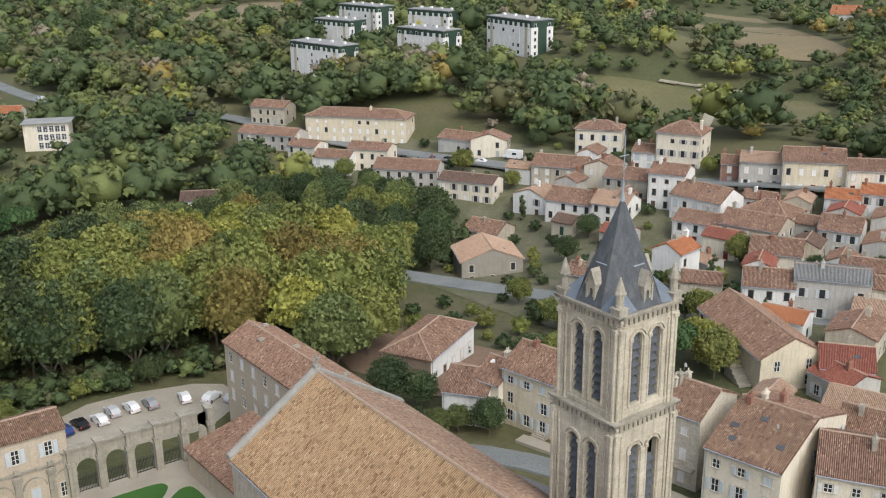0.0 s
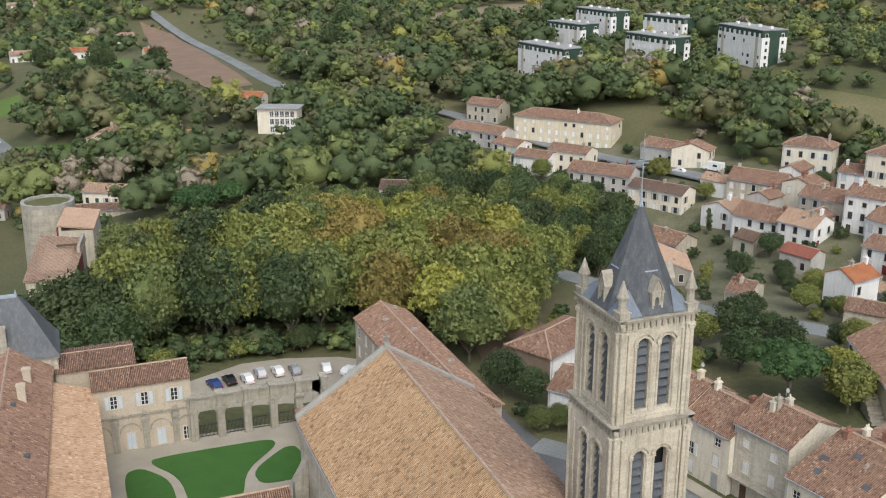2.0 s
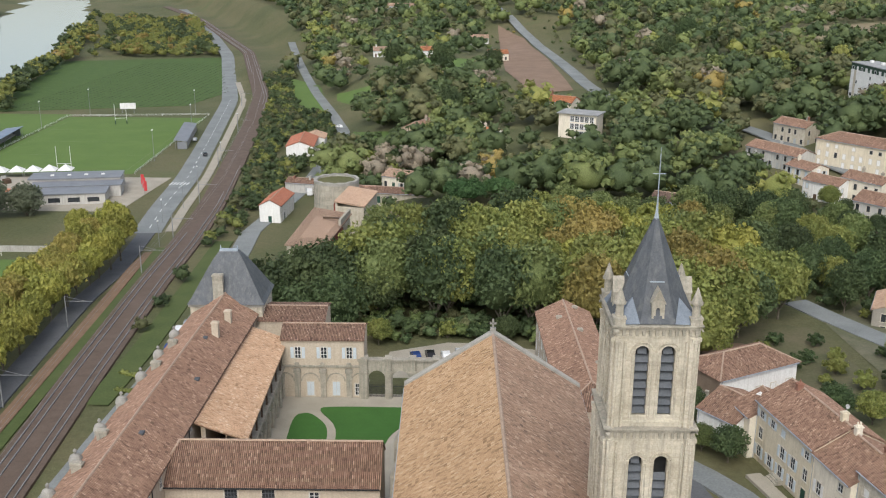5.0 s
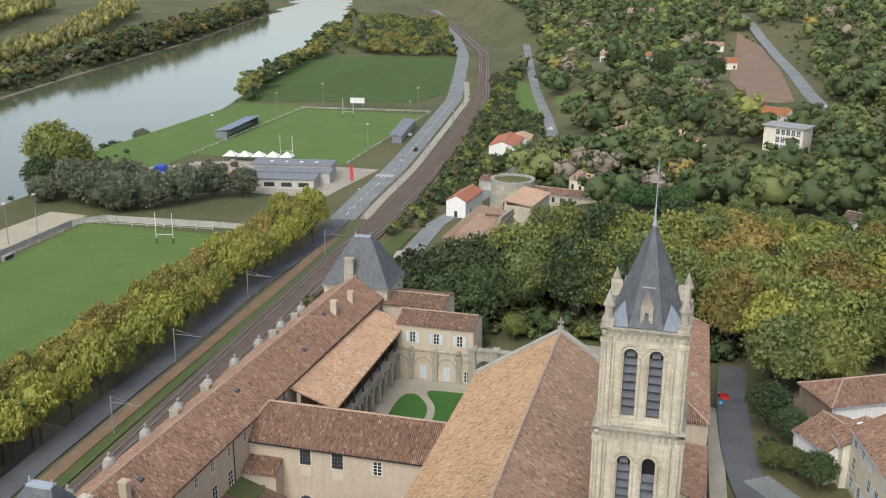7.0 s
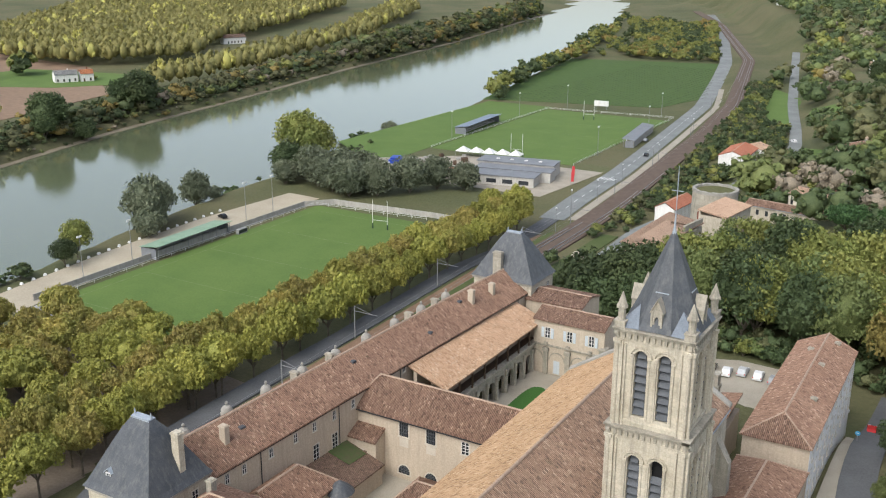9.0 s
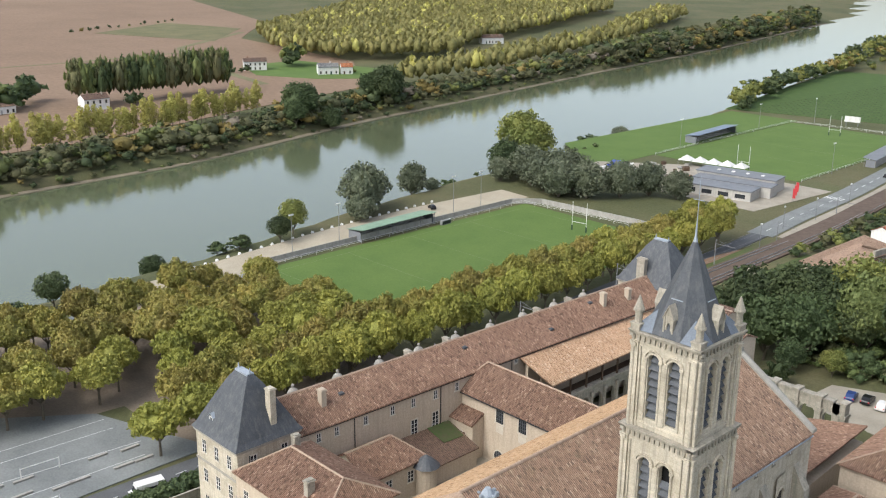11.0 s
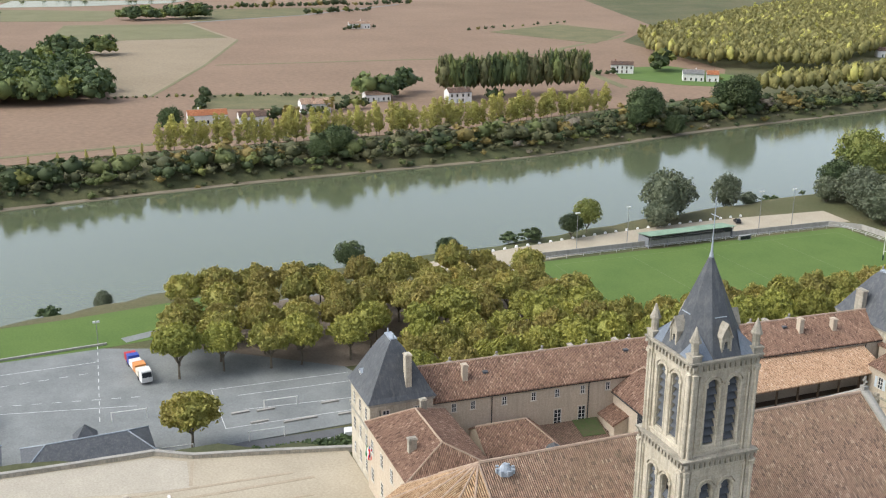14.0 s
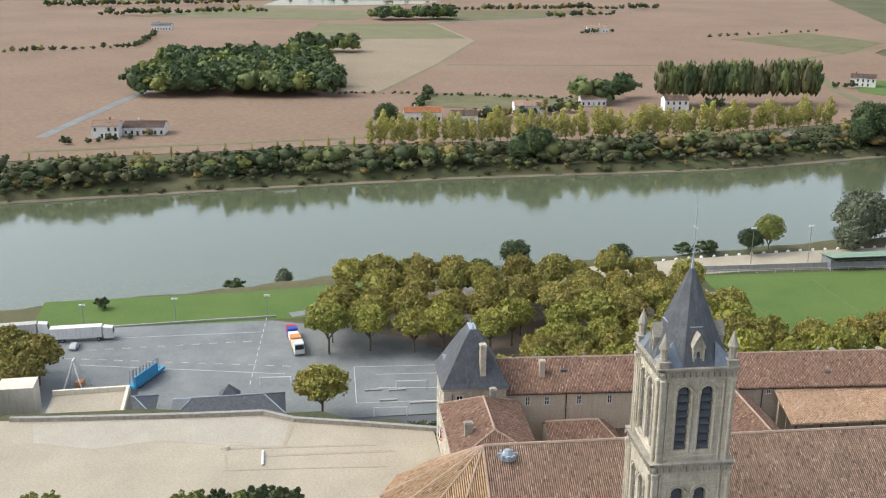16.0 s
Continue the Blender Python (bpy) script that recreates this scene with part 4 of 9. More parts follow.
for y in (-41, -30, -14, 1, 20, 38):
    bm = bmesh.new()
    beam(bm, (5.3, y, -1), (5.3, y, 11.7), 0.07, 6)
    part("downpipe", bm, IRON, wing)
bm = bmesh.new()
block(bm, 5.3, 5.5, -41.6, 41.6, 11.52, 11.68)
part("gutter", bm, IRON, wing)
for x, y in ((2.0, -30), (1.5, -6), (3.2, 12), (1.2, 24)):
    bm = bmesh.new()
    block(bm, x - 0.5, x + 0.5, y - 0.4, y + 0.4, 15.2 - x * 0.63 + 0.02, 15.2 - x * 0.63 + 0.3)
    part("skylight", bm, LOUVRE, wing)


def slate_roof(parent, w, l, h, rh, ridge):
    bm = bmesh.new()
    x, y = w / 2 + 0.45, l / 2 + 0.45
    rings = [(1.0, h), (0.9, h + rh * 0.085), (0.72, h + rh * 0.3), (0.47, h + rh * 0.6), (0.25, h + rh * 0.85), (0.08, h + rh)]
    prev = None
    for q, z in rings:
        ring = [bm.verts.new((sx * (x * q + ridge * (1 - q)), sy * y * q, z)) for sx, sy in ((-1, -1), (1, -1), (1, 1), (-1, 1))]
        if prev:
            for k in range(4):
                bm.faces.new((prev[k], prev[(k + 1) % 4], ring[(k + 1) % 4], ring[k]))
        else:
            bm.faces.new(ring[::-1])
        prev = ring
    bm.faces.new(prev)
    roof = part("slate_roof", bm, SLATE, parent, "steep blue-grey slate roof")
    bm = bmesh.new()
    t = 0.08
    block(bm, -x * t - ridge * 0.92, x * t + ridge * 0.92, -y * t - 0.12, y * t + 0.12, h + rh - 0.12, h + rh + 0.12)
    for q in (-1, 1):
        frustum(bm, q * (x * t + ridge * 0.8), 0, h + rh + 0.12, h + rh + 0.85, 0.15, 0.05, 6)
    part("ridge_cap", bm, LEAD, roof, "pale lead ridge cap with finials")


def slate_dormer(parent, m):
    bm = bmesh.new()
    block(bm, -0.65, 0.65, 0, 1.8, 0, 1.3, m=m)
    part("dormer", bm, SLATE, parent)
    bm = bmesh.new()
    for s in (-1, 1):
        pts = [(s * 0.85, -0.15, 1.25), (s * 0.85, 2.0, 1.25), (0, 2.0, 1.9), (0, -0.15, 1.9)]
        solid(bm, pts if s > 0 else pts[::-1], 0.12)
    bmesh.ops.transform(bm, matrix=m, verts=bm.verts)
    part("dormer_roof", bm, LEAD, parent)
    add_window(parent, m @ Matrix.Translation((0, -0.02, 0.65)), 0.8, 0.9, "none", 1, WHITE)


PAVS = {}
for name, x, y, w, l, h, rh in (("north", -54.9, 77.6, 12.0, 9.3, 13.6, 8.0), ("south", -57.5, -12.4, 9.9, 9.6, 13.2, 8.0)):
    pav = thing("pavilion", "stone corner pavilion with steep slate roof", "pavilion", Matrix.Translation((x, y, COURT)), "corner pavilions")
    PAVS[name] = pav
    part("wall", boxed(-w / 2, w / 2, -l / 2, l / 2, -19, h), STONE, pav)
    bm = bmesh.new()
    block(bm, -w / 2 - 0.25, w / 2 + 0.25, -l / 2 - 0.25, l / 2 + 0.25, h - 0.45, h - 0.02)
    block(bm, -w / 2 - 0.12, w / 2 + 0.12, -l / 2 - 0.12, l / 2 + 0.12, h - 4.6, h - 4.3)
    part("cornice", bm, COPING, pav)
    slate_roof(pav, w, l, h, rh, 1.1)
    for sx in (-3, 0, 3):
        for z, sty in ((h - 2.3, "none"), (h - 6.6, "none"), (h - 10.6, "none")):
            add_window(pav, side("-y", w, l) @ Matrix.Translation((sx, 0, z)), 1.0, 1.9, sty, 3)
    for sx in (-2.4, 2.4):
        for z in (h - 2.3, h - 6.6):
            add_window(pav, side("+x", w, l) @ Matrix.Translation((sx, 0, z)), 1.0, 1.9, "none", 3)
slate_dormer(PAVS["south"], Matrix.Translation((-2.0, -4.1, 14.3)) @ Matrix.Diagonal((0.75, 1, 0.85, 1)))
chimney(PAVS["south"], 4.0, 1.2, 14.2, 1.1, 0.9, 5.4, STONE)
chimney(PAVS["north"], -1.2, -4.2, 14.2, 1.7, 1.0, 4.2, STONE_GREY)
bm = bmesh.new()
beam(bm, (5.95, -3.6, -2), (5.95, -3.6, 12.6), 0.07, 6)
part("downpipe", bm, IRON, PAVS["south"])

# flags at the pavilion's corner
FLAG = {"green": (0.02, 0.16, 0.06), "white": (0.75, 0.75, 0.75), "red": (0.5, 0.02, 0.03), "blue": (0.02, 0.04, 0.2)}
for k, cols in enumerate((("green", "white", "red"), ("blue", "white", "red"), ("blue", "blue", "blue"))):
    flag = thing("flag", "drooping coloured cloth flag on a pole at the pavilion", "flag", Matrix.Translation((-52.3 + k * 0.35, -17.4 + k * 0.3, COURT + 6.0)), "flags on the facade")
    bm = bmesh.new()
    beam(bm, (0, 0.3, -0.6), (0.9, -0.9, 1.8), 0.035, 6)
    part("pole", bm, STEEL, flag)
    for i, c in enumerate(cols):
        bm = bmesh.new()
        rows = []
        for j in range(6):
            zz = 1.5 - j * 0.38
            rows.append([bm.verts.new((0.75 - j * 0.06 + u, -0.75 + 0.08 * math.sin(j * 1.3 + u * 9) + u * 0.4, zz - u * 0.5)) for u in (i * 0.26, i * 0.26 + 0.13, i * 0.26 + 0.26)])
        for a2, b2 in zip(rows, rows[1:]):
            for q in range(2):
                bm.faces.new((a2[q], a2[q + 1], b2[q + 1], b2[q]))
        part("cloth", bm, mottled("flag_" + c, FLAG[c], tuple(v * 1.1 for v in FLAG[c]), 1.0, 8.0, 0.8, 0), flag)

# cloister gallery
gallery = thing("cloister_gallery", "cloister gallery with pale orange lean-to roof", "gallery", Matrix.Translation((-47.4, 52, COURT)))
part("wall", boxed(-3.0, -2.4, -17, 17.3, -1, 10.8), RENDERED, gallery)
bm = bmesh.new()
lean = [(-4.0, -17.5, 11.5), (3.2, -17.5, 8.9), (3.2, 17.3, 8.9), (-3.2, 17.3, 11.3)]
solid(bm, lean, 0.2)
corrugate(bm, lean, "Y")
part("roof_slope", bm, NEWTILE_Y, gallery, "pale orange new canal tiles")
bm = bmesh.new()
holes = [(-15.3 + 3.4 * k, 2.4, -1.0, 2.6) for k in range(10)]
pierced(bm, 34.2, -1.0, 5.2, holes, 0.6)
for k in range(11):
    beam(bm, (-17 + 3.4 * k, -0.12, -1.0), (-17 + 3.4 * k, -0.12, 4.4), 0.28, 8)
    block(bm, -17.35 + 3.4 * k, -16.65 + 3.4 * k, -0.42, 0.1, 3.6, 4.3)
block(bm, -17.1, 17.1, -0.4, 0.7, 5.2, 5.6)
bmesh.ops.transform(bm, matrix=Matrix.Translation((2.6, 0, 0)) @ Matrix.Rotation(radians(90), 4, "Z"), verts=bm.verts)
bmesh.ops.recalc_face_normals(bm, faces=bm.faces)
part("arcade", bm, STONE_GREY, gallery, "weathered stone arcade")
part("floor", boxed(-2.4, 2.0, -17, 17, 4.9, 5.15), BROWNWOOD, gallery)
part("upper_wall", boxed(0.2, 0.4, -17, 17.2, 5.6, 9.6), mottled("brown_boarding", (0.24, 0.19, 0.14), (0.34, 0.28, 0.22), 0.4, 5.0), gallery, "pale brown boarded gallery wall")
for k in range(9):
    part("post", boxed(2.45, 2.7, -16.6 + 4.1 * k, -16.35 + 4.1 * k, 5.6, 8.85), BROWNWOOD, gallery)

# court wing with a taller back part
court_wing = thing("court_wing", "two-storey court wing with shuttered windows", "monastery wing", Matrix.Translation((-38.2, 69.6, COURT)) @ Matrix.Rotation(radians(90), 4, "Z"))
pitched(court_wing, 6.8, 13.3, 10.2, 1.3, RENDERED, BROWN)
front = side("-x", 6.8, 13.3)
for x in (4.3, 0.2, -4.0):
    add_window(court_wing, front @ Matrix.Translation((x, 0, 7.9)), 1.0, 1.9, "blue", 3)
bm = bmesh.new()
block(bm, -3.62, -3.4, -6.7, 6.7, 5.4, 5.75)
for y in (-4.2, 0.0, 4.2):
    block(bm, -3.75, -3.4, y - 0.45, y + 0.45, -0.5, 5.2)
    block(bm, -3.95, -3.4, y - 0.6, y + 0.6, 4.5, 5.1)
    block(bm, -3.9, -3.4, y - 0.35, y + 0.35, 5.7, 6.2)
part("pilaster_order", bm, STONE_GREY, court_wing)
bm = bmesh.new()
for y in (-6.2, -2.1, 2.1, 6.0):
    hood(bm, y, 2.9, 1.35, 1.55, -0.1, 0.0)
bmesh.ops.transform(bm, matrix=front, verts=bm.verts)
part("blind_arches", bm, STONE_GREY, court_wing)
for x in (2.1, -2.1):
    add_window(court_wing, front @ Matrix.Translation((x, 0, 1.6)), 1.1, 2.4, "closed")
add_window(court_wing, front @ Matrix.Translation((5.6, 0, 1.5)), 0.9, 2.0, "none", 3)
back_block = thing("abbey_block", "taller back block with low tiled roof", "monastery wing", Matrix.Translation((-44, 76.4, COURT)) @ Matrix.Rotation(radians(90), 4, "Z"))
pitched(back_block, 8.2, 11, 11.0, 1.0, RENDERED, BROWN)

# screen of open arches across the court
screen = thing("arcade_screen", "weathered open stone arcade closed by iron gates", "arcade", Matrix.Translation((-23.1, 66.0, COURT)))
bm = bmesh.new()
holes = [(-6.4 + 3.9 * k, 2.7, -0.6, 3.6) for k in range(5)]
pierced(bm, 18.6, -0.6, 6.6, holes, 0.9)
block(bm, -9.3, 9.3, 0.85, 0.95, 5.2, 6.6)
for k in range(6):
    x = -8.4 + 3.9 * k
    block(bm, x - 0.5, x + 0.5, -0.5, 1.2, -0.8, 4.6)
    block(bm, x - 0.65, x + 0.65, -0.65, 1.3, 4.6, 5.1)
    block(bm, x - 0.45, x + 0.45, -0.5, 1.1, 5.1, 6.9)
    block(bm, x - 0.6, x + 0.6, -0.6, 1.2, 6.9, 7.2)
block(bm, -9.5, 9.5, -0.25, 1.05, 6.6, 6.9)
bmesh.ops.recalc_face_normals(bm, faces=bm.faces)
part("arch_wall", bm, STONE_GREY, screen)
for k in range(5):
    x = -6.4 + 3.9 * k
    bm = bmesh.new()
    for i in range(14):
        xx = x - 1.3 + 2.6 * i / 13
        block(bm, xx - 0.02, xx + 0.02, 0.42, 0.48, -0.5, 2.3)
    for z in (0.2, 1.9):
        block(bm, x - 1.35, x + 1.35, 0.42, 0.47, z, z + 0.06)
    tagged(part("gate", bm, IRON, screen), "dark iron bar gate", kind="stuff")
part("lower_wall", boxed(-9.3, 9.3, 0.2, 0.8, -7.5, -0.6), STONE_GREY, screen)



def rounded(pts, times=2):
    """The outline with its corners cut round."""
    for _ in range(times):
        pts = [(p[0] * f + q[0] * (1 - f), p[1] * f + q[1] * (1 - f)) for p, q in zip(pts, pts[1:] + pts[:1]) for f in (0.8, 0.2)]
    return pts


for pts in ([(-38.9, 62.0), (-35.3, 62.5), (-27.2, 62.4), (-21.2, 62.2), (-20.6, 60.3), (-26.2, 54.6), (-28, 47), (-34.5, 47), (-35.0, 56.0)], [(-19.9, 59.2), (-17.9, 58.7), (-18.0, 50), (-25.0, 50), (-25.4, 54.0)], [(-42.2, 59.4), (-39.7, 60.5), (-36.2, 55.6), (-36.0, 47), (-42, 47)]):
    patch("lawn", rounded(pts), LAWN, "bright clipped courtyard lawn", "lawn", z=19.62, thick=0.12)

# cross wing between the long wing and the church
cross_wing = thing("cross_wing", "ochre cross wing with brown tiled roof", "monastery wing", Matrix.Translation((-39.5, 26.7, COURT)) @ Matrix.Rotation(radians(90), 4, "Z"))
pitched(cross_wing, 9.0, 27, 9.6, 3.4, RENDERED, BROWN, hip=(0, 2.2))
front = side("-x", 9.0, 27)
for x in (-4.4, 0.1):
    arched_window(cross_wing, front @ Matrix.Translation((x, 0, 6.9)), 1.5, 1.9)
    part("panel", boxed(-0.75, 0.75, -0.02, 0.05, 5.2, 6.85, m=front @ Matrix.Translation((x, 0, 0))), SURROUND, cross_wing, "pale recessed panel below the window")
    arched_window(cross_wing, front @ Matrix.Translation((x, 0, 1.0)), 1.9, 0.3)
add_window(cross_wing, front @ Matrix.Translation((5.6, 0, 7.7)), 1.2, 1.9, "none", 4)
bm = bmesh.new()
block(bm, -5.0, -4.85, -13.5, 13.5, 9.2, 9.35)
part("gutter", bm, IRON, cross_wing)

# service ranges in the inner yard
yard_house = thing("yard_building", "small rendered yard building with lean-to tiled roof", "outbuilding", Matrix.Translation((-50.5, 22.6, COURT)) @ Matrix.Rotation(radians(90), 4, "Z"))
pitched(yard_house, 5.4, 6.6, 6.0, 1.3, RENDERED, BROWN)
add_window(yard_house, side("-x", 5.4, 6.6) @ Matrix.Translation((0.6, 0, 3.4)), 1.0, 1.8, "wood", 3)
mossy = thing("yard_lean_to", "low mossy tiled lean-to in the yard", "outbuilding", Matrix.Translation((-49.0, 14.2, COURT)))
part("wall", boxed(-3.2, 3.2, -4.8, 5.2, -4, 3.0), RENDERED, mossy)
bm = bmesh.new()
solid(bm, [(-3.4, -5.0, 5.4), (3.5, -5.0, 3.2), (3.5, 5.4, 3.2), (-3.4, 5.4, 5.4)], 0.18)
part("roof_slope", bm, tile_material("mossy_canal_tiles", "Y", (0.10, 0.065, 0.05), (0.17, 0.11, 0.08), (0.25, 0.17, 0.12), moss=0.35), mossy, "mossy brown canal tiles")
bm = bmesh.new()
solid(bm, [(-3.3, 1.0, 5.46), (0.4, 1.2, 4.3), (0.6, 5.0, 4.25), (-3.3, 5.2, 5.46)], 0.08)
part("moss", bm, mottled("patchy_green_moss", (0.10, 0.08, 0.05), (0.05, 0.10, 0.022), 0.9, 5.0, 0.95, 0.06), mossy, "patchy green moss on the tiles")
yard_range = thing("yard_range", "low yard range with brown tiled roof", "outbuilding", Matrix.Translation((-50.2, 3.8, COURT)))
pitched(yard_range, 8.6, 11.0, 5.4, 2.6, RENDERED, BROWN, hip=(0, 3.0))
for y in (-1.5, 2.5):
    add_window(yard_range, side("+x", 8.6, 11.0) @ Matrix.Translation((y, 0, 3.4)), 1.1, 1.7, "none", 3)
bm = bmesh.new()
block(bm, -3.6, -2.6, 0.2, 1.0, 6.0, 8.9)
part("flue", bm, SLATE, yard_range, "black slate-hung flue")
turret = thing("turret", "small round slate-capped stair turret", "turret", Matrix.Translation((-45.2, 8.6, COURT)))
bm = bmesh.new()
frustum(bm, 0, 0, -4, 4.6, 1.5, 1.5, 16)
part("wall", bm, RENDERED, turret)
bm = bmesh.new()
frustum(bm, 0, 0, 4.6, 5.4, 2.0, 1.2, 16)
frustum(bm, 0, 0, 5.4, 6.2, 1.2, 0.1, 16)
part("cap", bm, SLATE, turret)
inner_yard = patch("yard", [(-52, -6), (-24, -6), (-24, 22), (-52, 22)], GRAVEL, "gravel inner yard of the abbey", "yard", z=19.55)
low_range = thing("yard_low_roof", "low tiled yard roof beside the nave", "outbuilding", Matrix.Translation((-33.5, 15.5, COURT)) @ Matrix.Rotation(radians(90), 4, "Z"))
pitched(low_range, 8, 12, 2.8, 2.0, RENDERED, BROWN, hip=(2, 2))

# south block
south_block = thing("south_block", "abbey block with hipped brown tiled roof", "monastery wing", Matrix.Translation((-43.6, -11.8, COURT)) @ Matrix.Rotation(radians(90), 4, "Z"))
pitched(south_block, 11.6, 17.6, 10.6, 2.9, RENDERED, BROWN, hip=(3.0, 4.0))
front = side("-x", 11.6, 17.6)
for x in (-6.6, -2.2, 2.2, 6.6):
    for z in (7.8, 3.4):
        add_window(south_block, front @ Matrix.Translation((x, 0, z)), 1.1, 2.0, "none", 3)
chimney(south_block, 1.6, 6.0, 12.2, 0.9, 0.8, 1.9, STONE_GREY)
chimney(south_block, -3.4, -3.6, 11.6, 1.1, 0.8, 2.0, STONE_GREY)

# details of the church
for y in (28, 24, 20, 16, 12, 8):
    add_window(church, Matrix.Translation((CX + CW, y, 36.2)) @ Matrix.Rotation(radians(90), 4, "Z"), 0.3, 0.5, "none", 1, STONE_GREY)
for y in (26, 18, 10):
    bm = bmesh.new()
    pierced(bm, 2.4, 24, 34.0, [(0, 1.4, 26, 31.5)], 0.3)
    hood(bm, 0, 31.5, 0.74, 1.0, -0.12, 0)
    block(bm, -0.7, 0.7, 0.28, 0.3, 26, 32.1)
    bmesh.ops.transform(bm, matrix=Matrix.Translation((CX + CW + 0.32, y, 0)) @ Matrix.Rotation(radians(90), 4, "Z"), verts=bm.verts)
    part("window", bm, STONE, church)
    bm = bmesh.new()
    block(bm, -0.68, 0.68, 0.2, 0.27, 26, 31.6)
    bmesh.ops.transform(bm, matrix=Matrix.Translation((CX + CW + 0.32, y, 0)) @ Matrix.Rotation(radians(90), 4, "Z"), verts=bm.verts)
    part("glazing", bm, GLASS, church)
for y in (30, 22, 14):
    for s in (-1, 1):
        bm = bmesh.new()
        block(bm, CX + s * CW - 0.1, CX + s * (CW + 1.7), y - 0.7, y + 0.7, 15, 31)
        vs = [bm.verts.new(p) for p in ((CX + s * CW, y - 0.7, 34), (CX + s * CW, y + 0.7, 34), (CX + s * (CW + 1.7), y + 0.7, 31), (CX + s * (CW + 1.7), y - 0.7, 31), (CX + s * CW, y - 0.7, 31), (CX + s * CW, y + 0.7, 31))]
        bm.faces.new((vs[0], vs[1], vs[2], vs[3]))
        bm.faces.new((vs[0], vs[3], vs[4]))
        bm.faces.new((vs[1], vs[5], vs[2]))
        bmesh.ops.recalc_face_normals(bm, faces=bm.faces)
        part("buttress", bm, STONE_GREY, church)
bm = bmesh.new()
for s in (-1, 1):
    block(bm, CX + s * (CW + OV) - 0.1, CX + s * (CW + OV) + 0.1, CY0, CY1 - 0.8, CE - dz - 0.15, CE - dz + 0.02)
part("gutter", bm, LEAD, church)
bm = bmesh.new()
frustum(bm, CX + 1.3, -15.0, 43.4, 43.9, 0.9, 0.9, 8)
for k in range(8):
    a = math.pi / 4 * k
    block(bm, CX + 1.3 + math.cos(a) * 0.9 - 0.15, CX + 1.3 + math.cos(a) * 0.9 + 0.15, -15.0 + math.sin(a) * 0.9 - 0.15, -15.0 + math.sin(a) * 0.9 + 0.15, 43.6, 44.1)
frustum(bm, CX + 1.3, -15.0, 43.9, 44.5, 0.7, 0.3, 8)
part("roof_lantern", bm, LEAD, church, "small grey metal roof lantern")

# presbytery and the low range beside the tower
annex = thing("presbytery", "tall pale three-storey building with hipped tiled roof", "building", Matrix.Translation((2.3, 62.2, 0)) @ Matrix.Rotation(radians(1.0), 4, "Z"))
pitched(annex, 9.0, 38.0, 28.9, 2.2, RENDERED, BROWN, base=8, hip=(4.5, 0))
part("render_coat", boxed(4.52, 4.56, -19.0, 19.0, 8, 28.6), WHITE, annex, "pale whitewashed street front")
for k in range(10):
    for z in (27.0, 23.8, 20.6):
        add_window(annex, side("-x", 9.0, 38.0) @ Matrix.Translation((-16.9 + 3.75 * k, 0, z)), 0.9, 1.7, "closedwhite" if (k + int(z)) % 3 else "none", 3)
        add_window(annex, Matrix.Translation((0.08, 0, 0)) @ side("+x", 9.0, 38.0) @ Matrix.Translation((-16.9 + 3.75 * k, 0, z)), 0.9, 1.6, "closedwhite" if (k * 3 + int(z)) % 5 else "none", 3)
for x, y in ((1.2, 6), (-1.5, 12), (2.4, -6), (1.8, 17)):
    chimney(annex, x, y, 30.6 - abs(x) * 0.45, 0.8, 0.6, 0.8, STONE_GREY)
low_aisle = thing("aisle_range", "low range beside the nave with brown tiled roof", "outbuilding", Matrix.Translation((2.6, 34.6, COURT)))
pitched(low_aisle, 9.0, 15.5, 6.2, 2.2, RENDERED, BROWN, hip=(0, 3.5))
low_shed = thing("sacristy", "low range with lean-to tiled roof beside the court", "outbuilding", Matrix.Translation((-11.6, 49.5, COURT)) @ Matrix.Rotation(radians(2), 4, "Z"))
part("wall", boxed(-5.0, 5.0, -15.5, 13.0, -7, 3.6), RENDERED, low_shed)
bm = bmesh.new()
shed_roof = [(-5.4, -15.5, 3.9), (-5.4, 13.3, 3.9), (5.2, 13.3, 6.2), (5.2, -15.5, 6.2)][::-1]
solid(bm, shed_roof, 0.2)
corrugate(bm, shed_roof, "Y")
part("roof_slope", bm, TILE_Y, low_shed, "weathered red-brown canal tiles")

# ---- the town on the hillside ----
WHITEWALL = mottled("whitewashed_render", (0.68, 0.67, 0.64), (0.82, 0.81, 0.78), 0.3, 5.0, stain=(0.48, 0.45, 0.41))
CREAM = mottled("cream_render", (0.64, 0.575, 0.46), (0.78, 0.715, 0.59), 0.3, 5.0, stain=(0.42, 0.37, 0.29))
BEIGE = mottled("beige_rubble_stone", (0.38, 0.335, 0.26), (0.56, 0.50, 0.40), 0.9, 5.0, stain=(0.22, 0.19, 0.14))
OCHRE = mottled("ochre_dressed_stone", (0.56, 0.49, 0.36), (0.72, 0.64, 0.49), 0.5, 5.0, stain=(0.38, 0.32, 0.22))
GREYWALL = mottled("grey_render", (0.40, 0.385, 0.35), (0.54, 0.52, 0.48), 0.3, 5.0, stain=(0.24, 0.22, 0.19))
BRICKWALL = mottled("rusty_brick_wall", (0.22, 0.12, 0.085), (0.34, 0.20, 0.15), 0.6, 6.0)
PINKWALL = mottled("pink_ochre_render", (0.42, 0.31, 0.23), (0.55, 0.43, 0.33), 0.3, 5.0, stain=(0.3, 0.22, 0.16))
BOARDS = mottled("weathered_brown_boards", (0.16, 0.12, 0.085), (0.26, 0.20, 0.15), 0.5, 6.0, 0.9)
